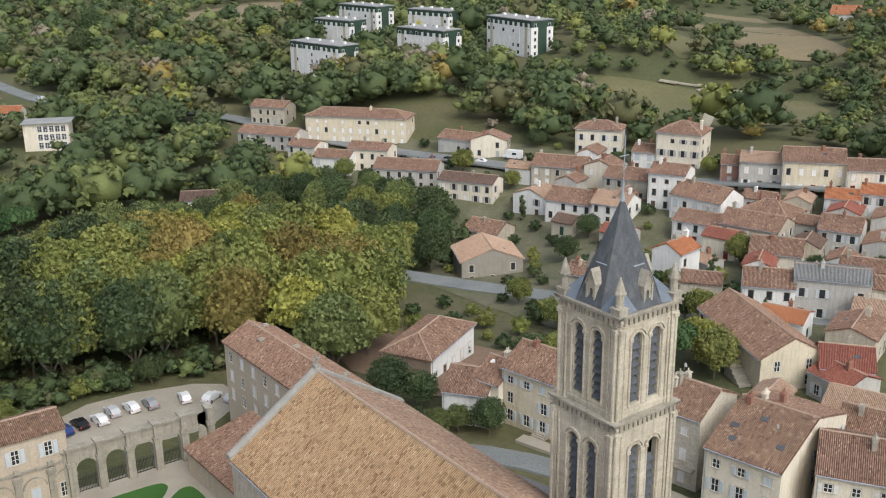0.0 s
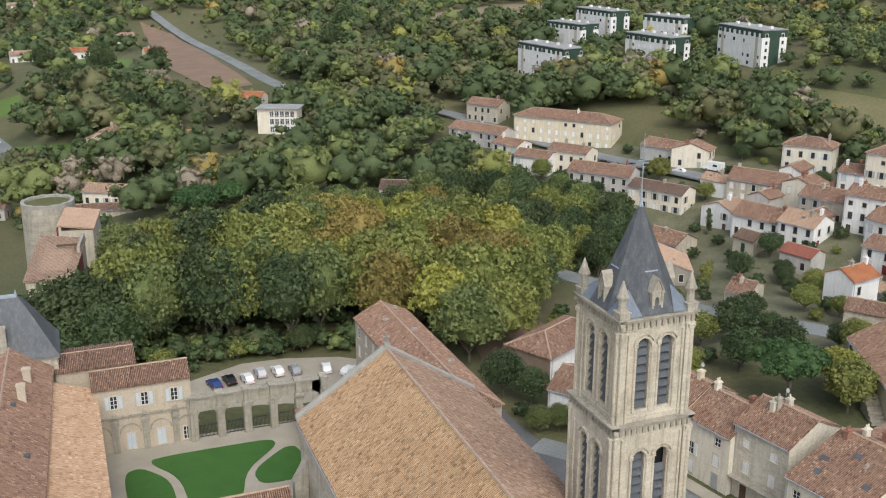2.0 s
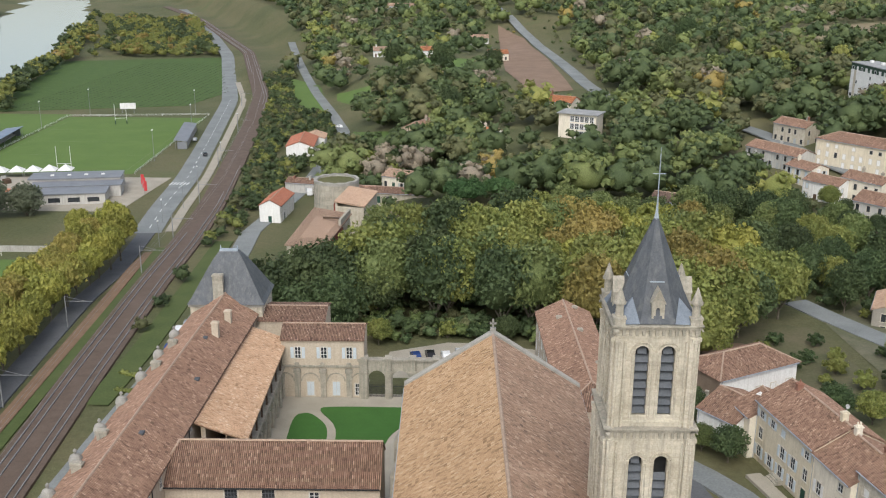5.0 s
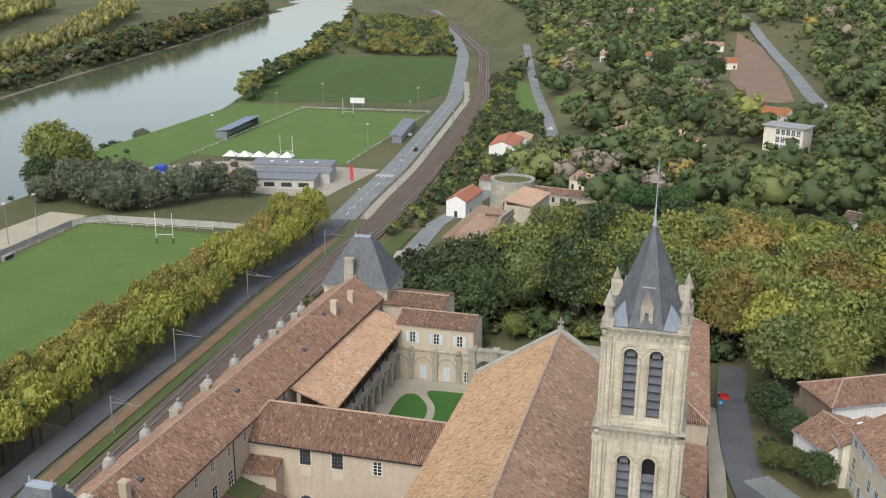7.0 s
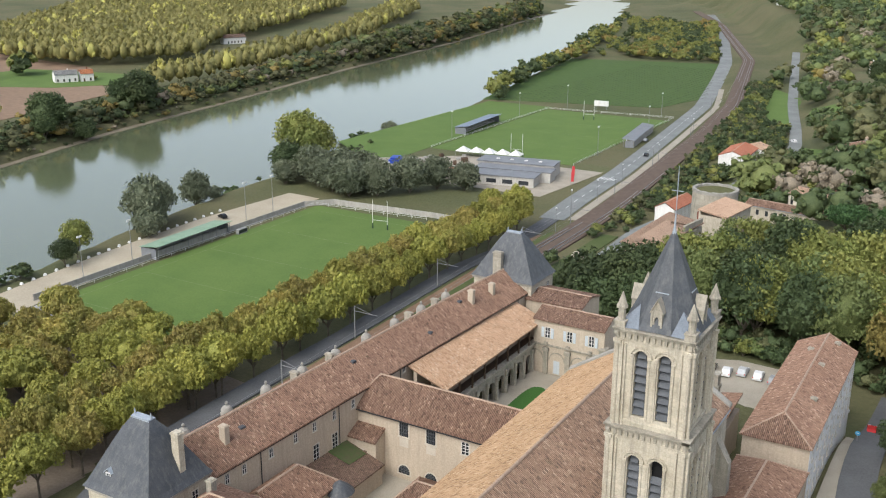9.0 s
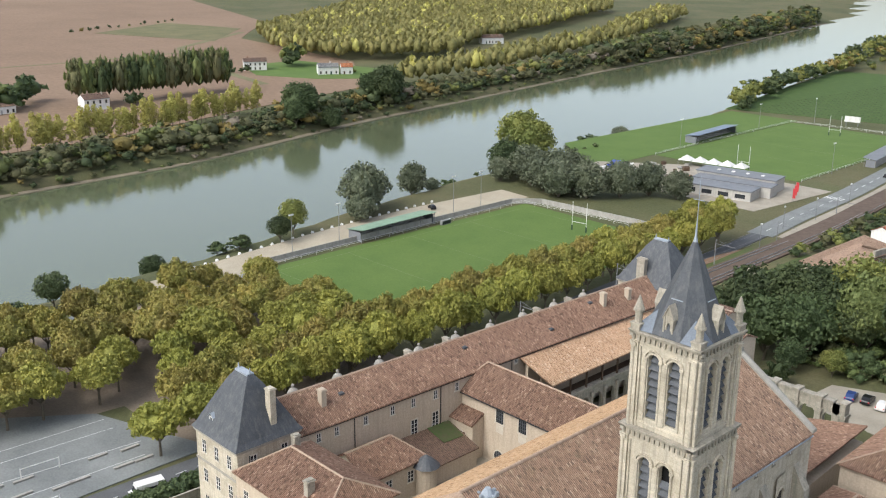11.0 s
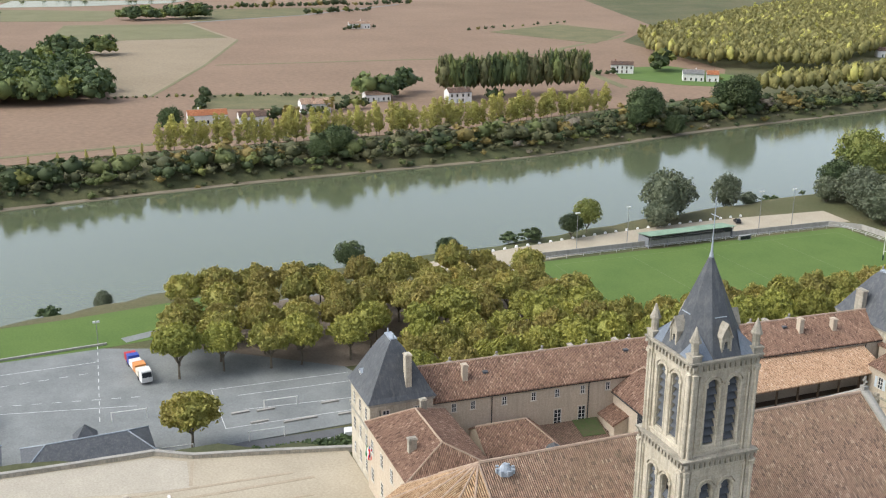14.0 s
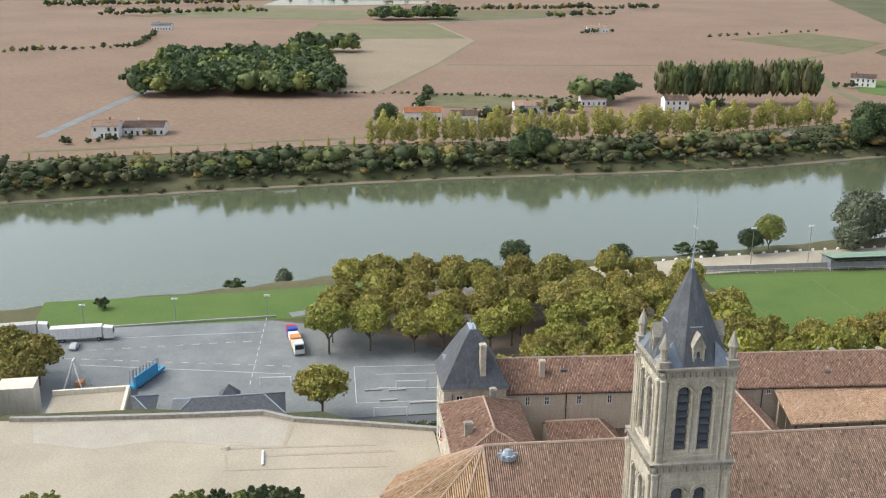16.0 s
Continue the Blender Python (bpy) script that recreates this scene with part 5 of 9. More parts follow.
GREYBOARD = mottled("grey_brown_rendered_barn", (0.26, 0.235, 0.20), (0.36, 0.33, 0.285), 0.3, 5.0, 0.9, stain=(0.2, 0.175, 0.145))
GREENBAND = mottled("dark_green_cladding", (0.025, 0.05, 0.035), (0.04, 0.075, 0.05), 0.4, 4.0, 0.7, 0)
FELT = mottled("pale_grey_roofing_felt", (0.22, 0.22, 0.21), (0.34, 0.34, 0.33), 0.3, 4.0, 0.9, 0.01)
PANEL = mottled("beige_precast_panel", (0.42, 0.37, 0.28), (0.52, 0.47, 0.37), 0.3, 4.0, 0.8, 0)


def roof_set(name, dark, mid, light, moss=0.06):
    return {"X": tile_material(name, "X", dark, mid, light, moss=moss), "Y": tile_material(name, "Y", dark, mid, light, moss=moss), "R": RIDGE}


DARKTILE = roof_set("dark_brown_tiles", (0.09, 0.06, 0.045), (0.16, 0.105, 0.08), (0.25, 0.18, 0.14))
SALMON = roof_set("salmon_tiles", (0.30, 0.19, 0.13), (0.42, 0.285, 0.20), (0.52, 0.39, 0.29), 0.02)
ORANGE = roof_set("bright_orange_tiles", (0.33, 0.12, 0.055), (0.45, 0.18, 0.085), (0.52, 0.26, 0.14), 0.0)
REDTILE = roof_set("red_tiles", (0.20, 0.07, 0.05), (0.29, 0.105, 0.075), (0.36, 0.17, 0.12), 0.02)
RUSSET = roof_set("russet_tiles", (0.24, 0.09, 0.055), (0.34, 0.135, 0.085), (0.42, 0.2, 0.13), 0.02)
GREYROOF = roof_set("grey_sheet_roofing", (0.17, 0.17, 0.165), (0.24, 0.24, 0.23), (0.31, 0.31, 0.30), 0.03)


def front_door(parent, m, w=1.1, h=2.2, mat=BROWNWOOD, near=True):
    """A door in the plane y = 0 of m (outwards is -y), its sill at the origin."""
    ob = child("door", shared(("door", w, h, mat.name), lambda: boxed(-w / 2, w / 2, -0.03, 0.05, 0, h), mat), parent, m)
    def rim():
        bm = bmesh.new()
        block(bm, -w / 2 - 0.15, -w / 2, -0.06, 0.1, 0, h + 0.15)
        block(bm, w / 2, w / 2 + 0.15, -0.06, 0.1, 0, h + 0.15)
        block(bm, -w / 2, w / 2, -0.06, 0.1, h, h + 0.15)
        return bm
    if w > 1.05 and near:
        child("door_frame", shared(("door_frame", w, h), rim, SURROUND), ob)
    return ob


def dish(parent, x, y, z):
    bm = bmesh.new()
    beam(bm, (x, y, z), (x, y, z + 0.9), 0.04, 5)
    m = Matrix.Translation((x, y - 0.15, z + 0.9)) @ Matrix.Rotation(radians(65), 4, "X")
    rings = [[bm.verts.new(m @ Vector((r * math.cos(a), r * math.sin(a), r * r * 0.5))) for a in [k * math.pi / 5 for k in range(10)]] for r in (0.08, 0.2, 0.32)]
    for a, b in zip(rings, rings[1:]):
        for k in range(10):
            bm.faces.new((a[k], a[(k + 1) % 10], b[(k + 1) % 10], b[k]))
    bm.faces.new(rings[0])
    part("satellite_dish", bm, FELT, parent, "grey round satellite dish")


def house(x, y, z, rot, w, l, h, rh, wall, roof, label, style, hip=0, faces=("-x", "-y", "+y"), chimneys=None, gutter=True):
    """A house: local x points away from the street, the ridge runs along local y."""
    g = random.Random(f"{x:.0f}/{y:.0f}")
    run = min(w / 2, l / 2 - 0.5) if hip else 0
    ob = thing("house", label, "house", Matrix.Translation((x, y, z)) @ Matrix.Rotation(radians(rot), 4, "Z"), "houses of the town")
    pitched(ob, w, l, h, rh, wall, roof, base=-4.0, over=0.4, hip=(run, run))
    floors = max(1, int(h / 2.7))
    for face in faces:
        length = l if "x" in face else w
        m = side(face, w, l)
        n = max(1, int((length - 0.8) / (2.7 if "x" in face else 3.6)))
        door_at = g.randrange(n)
        for i in range(n):
            u = (i - (n - 1) / 2) * (length / n)
            for f in range(floors):
                zz = 1.45 + f * (h - 0.3) / floors
                if f == 0 and i == door_at:
                    front_door(ob, m @ Matrix.Translation((u, 0, 0)), mat=g.choice([BROWNWOOD, GREENWOOD, REDWOOD, GREYWOOD]), near=math.hypot(x, y) < 95)
                    continue
                if g.random() < (0.12 if "x" in face else 0.4):
                    continue
                st = style
                if style != "none" and g.random() < 0.35:
                    st = g.choice(["none", "closed" if style in ("blue", "closed") else "closedwhite"])
                add_window(ob, m @ Matrix.Translation((u + g.uniform(-0.15, 0.15), 0, zz)), 1.0, 1.1 if f == floors - 1 and floors > 2 else 1.7, st, 2, SURROUND, math.hypot(x, y) > 95)
    for k in range(g.choice((1, 1, 2)) if chimneys is None else chimneys):
        cx, cy = g.uniform(-0.3, 0.3) * w / 2, g.uniform(-0.42, 0.42) * l
        chimney(ob, cx, cy, h + rh * (1 - abs(cx) / (w / 2)), 0.9, 0.6, g.uniform(0.9, 1.5), g.choice((STONE_GREY, BRICK, wall)), g.choice((0, 1, 2)))
    if gutter:
        zg = h - rh / (w / 2) * 0.4 + 0.04
        bm = bmesh.new()
        beam(bm, (-w / 2 - 0.46, -l / 2, zg), (-w / 2 - 0.46, l / 2, zg), 0.08, 6)
        beam(bm, (-w / 2 - 0.1, l / 2 - 0.3, zg), (-w / 2 - 0.1, l / 2 - 0.3, -1), 0.05, 5)
        part("gutter", bm, LEAD, ob)
    if g.random() < 0.35:
        s = g.choice((-1, 1)) * w * 0.24
        zz = h + rh * (1 - abs(s) / (w / 2)) + 0.15
        bm = boxed(-0.35, 0.35, -0.45, 0.45, 0, 0.1, m=Matrix.Translation((s, g.uniform(-0.3, 0.3) * l, zz)) @ Matrix.Rotation(math.atan(rh / (w / 2)) * (1 if s > 0 else -1), 4, "Y"))
        part("skylight", bm, LOUVRE, ob)
    return ob


def apartment_block(x, y, z, rot, l):
    d, h, storeys = 11.0, 14.5, 5
    ob = thing("apartment_block", "white five-storey apartment block with dark green top band", "apartment block", Matrix.Translation((x, y, z)) @ Matrix.Rotation(radians(rot), 4, "Z"), "apartment blocks on the hill")
    part("wall", boxed(-d / 2, d / 2, -l / 2, l / 2, -5, h - 2.6), WHITEWALL, ob)
    part("top_band", boxed(-d / 2 - 0.04, d / 2 + 0.04, -l / 2 - 0.04, l / 2 + 0.04, h - 2.6, h), GREENBAND, ob, "dark green cladding band")
    part("roof", boxed(-d / 2 - 0.3, d / 2 + 0.3, -l / 2 - 0.3, l / 2 + 0.3, h, h + 0.35), FELT, ob, "flat pale grey roof slab")
    for k in range(4):
        part("roof_vent", boxed(-0.6, 0.6, -0.6, 0.6, 0, 0.9, m=Matrix.Translation((0.8, -l / 2 + l * (k + 0.5) / 4, h + 0.35))), WHITE, ob)
    for yy in (-l / 2 + 3.5, l / 2 - 3.5):
        part("panel_strip", boxed(-d / 2 - 0.08, -d / 2, yy - 0.9, yy + 0.9, -5, h - 2.6), PANEL, ob, "beige facade strip")
    part("panel_strip", boxed(-2.2, 2.2, -l / 2 - 0.09, -l / 2 - 0.045, -5, h - 0.4), GREENBAND, ob, "dark green gable strip")
    g = random.Random(int(x * 10))
    n = int(l / 3.4)
    for f in range(storeys):
        for i in range(n):
            u = -l / 2 + (i + 0.5) * l / n
            wide = 1.0 if (i % 3) else 1.5
            m = side("-x", d, l) @ Matrix.Translation((u, -0.06, 1.6 + f * 2.75))
            add_window(ob, m, wide, 1.3, g.choice(("none", "closedwhite", "closedwhite", "closedwhite")), 1, FRAMES, True)
        for u in (-3.6, 3.6):
            add_window(ob, side("-y", d, l) @ Matrix.Translation((u, -0.05, 1.6 + f * 2.75)), 1.0, 1.3, "none", 1, FRAMES, True)
            add_window(ob, side("+y", d, l) @ Matrix.Translation((u, -0.05, 1.6 + f * 2.75)), 1.0, 1.3, "none", 1, FRAMES, True)
    return ob


def flat_villa(x, y, z, rot, w, l, h):
    ob = thing("flat_roofed_villa", "cream flat-roofed villa with a grid of windows", "house", Matrix.Translation((x, y, z)) @ Matrix.Rotation(radians(rot), 4, "Z"), "houses of the town")
    part("wall", boxed(-w / 2, w / 2, -l / 2, l / 2, -5, h), CREAM, ob)
    part("roof", boxed(-w / 2 - 0.9, w / 2 + 0.6, -l / 2 - 0.9, l / 2 + 0.6, h, h + 0.35), FELT, ob, "flat overhanging grey roof")
    for i in range(5):
        for zz in (1.6, 4.4, 7.2):
            add_window(ob, side("-x", w, l) @ Matrix.Translation((-2 + i * 1.9, 0, zz)), 1.5, 2.0, "none", 4, FRAMES)
    return ob


apartment_block(194.9, 302.3, 32.2, 8, 28.4)
apartment_block(217.0, 268.9, 37.5, -4, 31.2)
apartment_block(230.6, 347.0, 35.2, 11, 26.2)
apartment_block(189.4, 367.1, 32.0, 12, 24.1)
apartment_block(214.3, 383.5, 36.2, 5, 30.6)
apartment_block(156.4, 325.0, 27.2, 8, 34.0)
house(107.1, 278.1, 20.4, 32, 8.0, 14.3, 6.5, 1.8, BEIGE, BROWN, "two-storey beige stone house with brown tiled roof", "none")
house(118.2, 235.7, 19.2, 39, 10.0, 35.8, 9.0, 2.2, OCHRE, BROWN, "three-storey ochre stone house with brown tiled roof", "closedwhite", hip=1)
house(133.7, 198.8, 20.0, 22, 9.0, 12.5, 4.5, 1.8, GREYWALL, BROWN, "low grey-rendered house with brown tiled roof", "closedwhite")
house(135.6, 186.3, 20.4, 132, 11.3, 8.0, 5.5, 2.0, CREAM, BROWN, "two-storey cream-rendered house with brown tiled roof", "none", faces=("+y", "-x", "+x"))
house(158.4, 161.2, 22.8, 37, 9.0, 13.9, 7.5, 2.0, CREAM, BROWN, "two-storey cream-rendered house with brown tiled roof", "blue", hip=1)
house(153.8, 137.6, 22.5, 27, 8.0, 6.8, 5.5, 1.6, WHITEWALL, BROWN, "two-storey white-washed house with brown tiled roof", "closed")
house(158.9, 128.9, 23.8, 25, 11.0, 12.4, 10.5, 2.6, CREAM, BROWN, "three-storey cream-rendered house with brown tiled roof", "grey", hip=1)
house(156.1, 110.0, 23.8, 36, 8.0, 4.9, 5.5, 1.6, BRICKWALL, BROWN, "two-storey rusty brick house with brown tiled roof", "closedwhite")
house(158.4, 102.0, 24.0, 34, 9.0, 10.5, 7.0, 1.8, GREYWALL, SALMON, "two-storey grey-rendered house with salmon tiled roof", "white")
house(163.4, 90.3, 24.6, 39, 10.0, 15.0, 8.0, 2.6, OCHRE, BROWN, "two-storey ochre stone house with brown tiled roof", "closedwhite")
house(170.3, 78.1, 25.4, 41, 9.0, 13.0, 6.0, 2.0, CREAM, BROWN, "two-storey cream-rendered house with brown tiled roof", "white")
house(93.7, 253.0, 17.2, 31, 9.0, 22.2, 5.5, 1.8, GREYWALL, BROWN, "two-storey grey-rendered house with brown tiled roof", "grey")
house(96.4, 233.4, 15.9, 27, 8.0, 10.6, 5.5, 1.5, CREAM, BROWN, "two-storey cream-rendered house with brown tiled roof", "blue")
house(97.5, 217.0, 14.5, 36, 8.0, 12.3, 6.0, 1.6, WHITEWALL, BROWN, "two-storey white-washed house with brown tiled roof", "closed")
house(107.6, 211.6, 15.5, 34, 8.0, 13.8, 7.0, 1.6, CREAM, BROWN, "two-storey cream-rendered house with brown tiled roof", "none")
house(105.1, 187.3, 15.2, 39, 9.0, 19.5, 6.0, 2.2, GREYWALL, BROWN, "two-storey grey-rendered house with brown tiled roof", "none")
house(110.6, 164.3, 14.9, 29, 8.0, 16.8, 6.0, 1.6, CREAM, DARKTILE, "two-storey cream-rendered house with dark brown tiled roof", "grey")
house(133.2, 150.7, 18.5, 31, 9.0, 15.7, 6.0, 2.4, BEIGE, BROWN, "two-storey beige stone house with brown tiled roof", "closedwhite")
house(138.1, 138.5, 19.8, 110, 9.2, 8.0, 6.0, 1.8, CREAM, BROWN, "two-storey cream-rendered house with brown tiled roof", "closedwhite", faces=("+y", "-x", "+x"))
house(135.5, 126.1, 19.9, 21, 9.0, 12.3, 5.5, 2.2, BEIGE, BROWN, "two-storey beige stone house with brown tiled roof", "grey")
house(117.2, 143.3, 14.5, 106, 10.2, 8.0, 5.5, 2.0, WHITEWALL, SALMON, "two-storey white-washed house with salmon tiled roof", "grey", faces=("+y", "-x", "+x"))
house(118.5, 129.1, 15.8, 20, 9.0, 13.8, 5.5, 2.6, WHITEWALL, BROWN, "two-storey white-washed house with brown tiled roof", "none")
house(121.1, 117.5, 17.2, 19, 9.0, 9.7, 5.5, 2.4, WHITEWALL, SALMON, "two-storey white-washed house with salmon tiled roof", "none")
house(135.5, 112.2, 19.9, 25, 9.0, 9.5, 9.5, 1.8, WHITEWALL, BROWN, "three-storey white-washed house with brown tiled roof", "none")
house(134.9, 100.1, 18.6, 6, 10.0, 14.6, 7.0, 2.8, WHITEWALL, BROWN, "two-storey white-washed house with brown tiled roof", "closed")
house(127.2, 94.6, 16.6, 18, 9.0, 11.6, 5.5, 1.8, WHITEWALL, BROWN, "two-storey white-washed house with brown tiled roof", "grey")
house(131.7, 82.5, 17.2, 15, 10.0, 14.3, 6.0, 2.4, BEIGE, BROWN, "two-storey beige stone house with brown tiled roof", "white")
house(101.3, 80.1, 16.8, 100, 6.9, 8.0, 7.0, 1.8, WHITEWALL, ORANGE, "two-storey white-washed house with bright orange tiled roof", "none", faces=("+y", "-x", "+x"))
house(110.3, 79.3, 16.6, -4, 5.0, 6.1, 3.0, 1.0, GREYWALL, SALMON, "low grey-rendered house with salmon tiled roof", "none")
house(138.8, 83.9, 18.1, 13, 10.0, 12.4, 6.5, 2.6, OCHRE, BROWN, "two-storey ochre stone house with brown tiled roof", "closedwhite", hip=1)
house(120.6, 68.6, 17.7, 32, 9.0, 11.0, 5.0, 2.4, CREAM, BROWN, "low cream-rendered house with brown tiled roof", "white")
house(141.0, 66.3, 18.4, 24, 9.0, 9.2, 6.0, 2.4, GREYWALL, BROWN, "two-storey grey-rendered house with brown tiled roof", "blue")
house(97.5, 53.8, 18.8, 39, 9.0, 9.5, 6.0, 2.2, WHITEWALL, BROWN, "two-storey white-washed house with brown tiled roof", "none")
house(105.7, 45.6, 18.6, 35, 10.0, 13.7, 8.0, 1.2, GREYWALL, GREYROOF, "two-storey grey-rendered house with grey sheet roof", "blue")
house(122.2, 49.8, 18.1, 26, 8.0, 7.7, 5.0, 2.0, BEIGE, BROWN, "low beige stone house with brown tiled roof", "grey")
house(156.4, 76.4, 21.4, 30, 8.0, 8.2, 5.5, 1.6, WHITEWALL, ORANGE, "two-storey white-washed house with bright orange tiled roof", "closed")
house(162.2, 69.8, 22.2, 27, 8.0, 9.6, 6.0, 1.6, WHITEWALL, ORANGE, "two-storey white-washed house with bright orange tiled roof", "grey")
house(87.1, 42.2, 19.8, 20, 7.0, 8.0, 4.0, 1.2, WHITEWALL, ORANGE, "low white-washed house with bright orange tiled roof", "grey")
house(98.7, 141.0, 9.2, 20, 9.0, 10.3, 5.0, 2.2, BEIGE, BROWN, "low beige stone house with brown tiled roof", "grey")
house(82.0, 121.0, 10.2, -27, 14.5, 13.0, 5.8, 2.8, GREYBOARD, SALMON, "grey-brown boarded barn with pale salmon tiled roof", "none", faces=("-y",), chimneys=0)
house(51.0, 211.0, gz(51, 211) + 0.2, 62, 8.0, 15.0, 5.0, 1.8, WHITEWALL, DARKTILE, "white cottage with dark roof among trees", "none", faces=("-x",), chimneys=0)
house(50.0, 150.0, 15.5, 130, 10.0, 16.0, 6.0, 2.2, BEIGE, DARKTILE, "stone barn with dark brown roof among trees", "none", faces=("-x",), chimneys=0)
house(80.7, 87.1, 16.3, 32, 8.0, 5.1, 5.0, 1.6, BEIGE, BROWN, "low beige stone house with brown tiled roof", "grey")
house(76.8, 23.7, 19.6, 38, 9.0, 8.2, 5.0, 2.2, BEIGE, REDTILE, "low beige stone house with red tiled roof", "none")
house(72.9, 21.2, 19.8, -9, 7.0, 7.9, 4.0, 1.4, GREYWALL, REDTILE, "low grey-rendered house with red tiled roof", "blue")
house(-78.6, 328.0, 3.2, 2, 10.8, 22.0, 6.0, 2.0, WHITEWALL, RUSSET, "two-storey white house with russet tiled roof", "closedwhite", faces=("-y", "+x"), chimneys=0)
house(-75.5, 345.0, 3.2, 2, 9.0, 12.0, 5.0, 1.4, WHITEWALL, SALMON, "low white rear wing with salmon tiled roof", "none", faces=("+x",), chimneys=0)
house(-74.0, 235.0, 3.2, -6, 6.8, 17.0, 5.6, 1.8, WHITEWALL, RUSSET, "two-storey white house with bright russet tiled roof", "closedwhite", faces=("-y", "+x"), chimneys=0)
flat_villa(31.8, 297.2, 18.3, 65, 9, 14.6, 9.0)
house(-29.0, 302.0, gz(-29, 302) + 0.2, 150, 10.0, 12.5, 6.0, 2.4, PINKWALL, BROWN, "two-storey pink-rendered house with brown tiled roof", "none")
house(-31.5, 247.0, gz(-31.5, 247) + 0.2, 60, 9.0, 15.6, 4.0, 1.6, CREAM, SALMON, "low cream-rendered house with salmon tiled roof", "grey")
house(-69.0, 268.0, gz(-69, 268) + 0.2, 75, 7.0, 13.0, 3.5, 1.0, GREYWALL, BROWN, "low grey-rendered house with brown tiled roof", "none")
house(-3.9, 294.0, 16.9, 45, 7.0, 13.5, 4.0, 1.2, CREAM, ORANGE, "low cream-rendered house with bright orange tiled roof", "blue")

# the row along the church street
PALE_RUBBLE = mottled("pale_rubble_stone", (0.46, 0.415, 0.335), (0.66, 0.61, 0.51), 0.9, 4.0, stain=(0.34, 0.31, 0.25), course=0.3)
Z0 = 19.6
row = house(33.1, 41.6, Z0, 11.5, 10, 15.2, 8.9, 2.6, OCHRE, BROWN, "ochre ashlar town house with pale blue shutters", "blue", chimneys=2)
dish(row, 0.4, -5.2, 12.6)
steps = bmesh.new()
for k in range(4):
    block(steps, -6.6 + 0.3 * k, -5.0, -1.2, 1.2, 0.17 * k, 0.17 * (k + 1))
part("doorstep", steps, STONE_GREY, row, "pale stone front steps")
house(35.5, 30.3, Z0, 11.5, 10, 8.6, 8.4, 2.6, CREAM, BROWN, "cream town house with dark green door", "white", chimneys=2)
stone = house(38.1, 22.3, Z0, 11.5, 10, 8.6, 10.4, 2.4, PALE_RUBBLE, BROWN, "tall rubble stone town house with white shutters", "closedwhite", chimneys=3)
dish(stone, 1.2, 1.8, 13.4)
for y in (-4.3, 4.3):
    for k in range(20):
        half = 0.55 if k % 2 else 0.32
        part("quoin", boxed(-5.05, -4.9, max(-4.32, y - half), min(4.32, y + half), 0.52 * k, 0.52 * k + 0.49), SURROUND, stone)
part("balcony", boxed(-6.1, -5.0, -4.0, 4.0, 2.95, 3.15), STONE_GREY, stone, "shallow stone balcony slab")
big = house(41.9, 11.0, Z0, 12, 20, 10, 9.2, 3.2, CREAM, BROWN, "deep cream town house with wide tiled roof", "blue", chimneys=3)
dish(big, -5.0, -1.8, 11.4)
for x, y in ((-7.6, 2.6), (-5.4, 3.4), (-3.0, 0.6), (-6.6, -3.2)):
    part("skylight", boxed(-0.4, 0.4, -0.5, 0.5, 0, 0.1, m=Matrix.Translation((x, y, 12.58 + 0.32 * x)) @ Matrix.Rotation(-math.atan(0.32), 4, "Y")), LOUVRE, big)
house(44.4, 1.0, Z0, 32, 12, 9.5, 9.0, 2.6, CREAM, BROWN, "cream town house on the street corner", "white")
house(46.0, -10.5, Z0, 20, 11, 11, 8.6, 2.6, BEIGE, BROWN, "beige stone town house with brown tiled roof", "grey")
house(58.0, 4.0, Z0, 20, 10, 14, 6.6, 2.4, GREYWALL, BROWN, "grey-rendered back house with brown tiled roof", "none")
house(25.7, 53.7, Z0, 36, 10, 7, 4.9, 2.0, WHITEWALL, BROWN, "low white house with brown tiled roof", "closedwhite")
house(29.5, 51.0, Z0, 11.5, 9, 5.2, 6.2, 2.0, CREAM, BROWN, "narrow cream house with blue shutters", "blue", chimneys=1)
shed = house(31.5, 73.5, 18.2, 118, 9, 17, 5.2, 2.2, WHITEWALL, BROWN, "white hip-roofed cottage with brown boarded side", "closedwhite", hip=1, faces=("-x",), chimneys=0)
part("boarding", boxed(-4.45, 4.45, 8.5, 8.56, -2, 4.8), BOARDS, shed, "weathered brown boarded side")
barn = house(74.4, 38.4, 19.8, -25.5, 11, 23, 5.6, 3.0, OCHRE, BROWN, "long open-sided barn with sagging tiled roof", "none", faces=("-y",), chimneys=0)
# no real hole: a thin panel coloured as the barn's shaded inside
part("opening", boxed(-5.56, -5.5, -3.5, 10.0, 0.0, 4.4), DARK, barn, "near-black panel painted as the shade in the open barn")
for yy in (-3.5, 1.0, 5.5, 10.0):
    part("post", boxed(-5.75, -5.52, yy - 0.15, yy + 0.15, 0, 4.8), BROWNWOOD, barn)
for k in range(6):
    part("stair_tread", boxed(-7.8, -5.6, -9.5 + 0.9 * k, -8.6 + 0.9 * k, 0, 0.45 * (k + 1)), STONE_GREY, barn)
house(55.5, 22.8, Z0, -75, 4.6, 11.0, 4.8, 1.0, CREAM, SALMON, "low lean-to store with pale salmon tiles", "none", faces=(), chimneys=0)
house(66.0, 14.0, Z0, 20, 8, 9, 4.6, 1.6, GREYWALL, SALMON, "low grey workshop with salmon tiled roof", "none", faces=("-x",), chimneys=0)

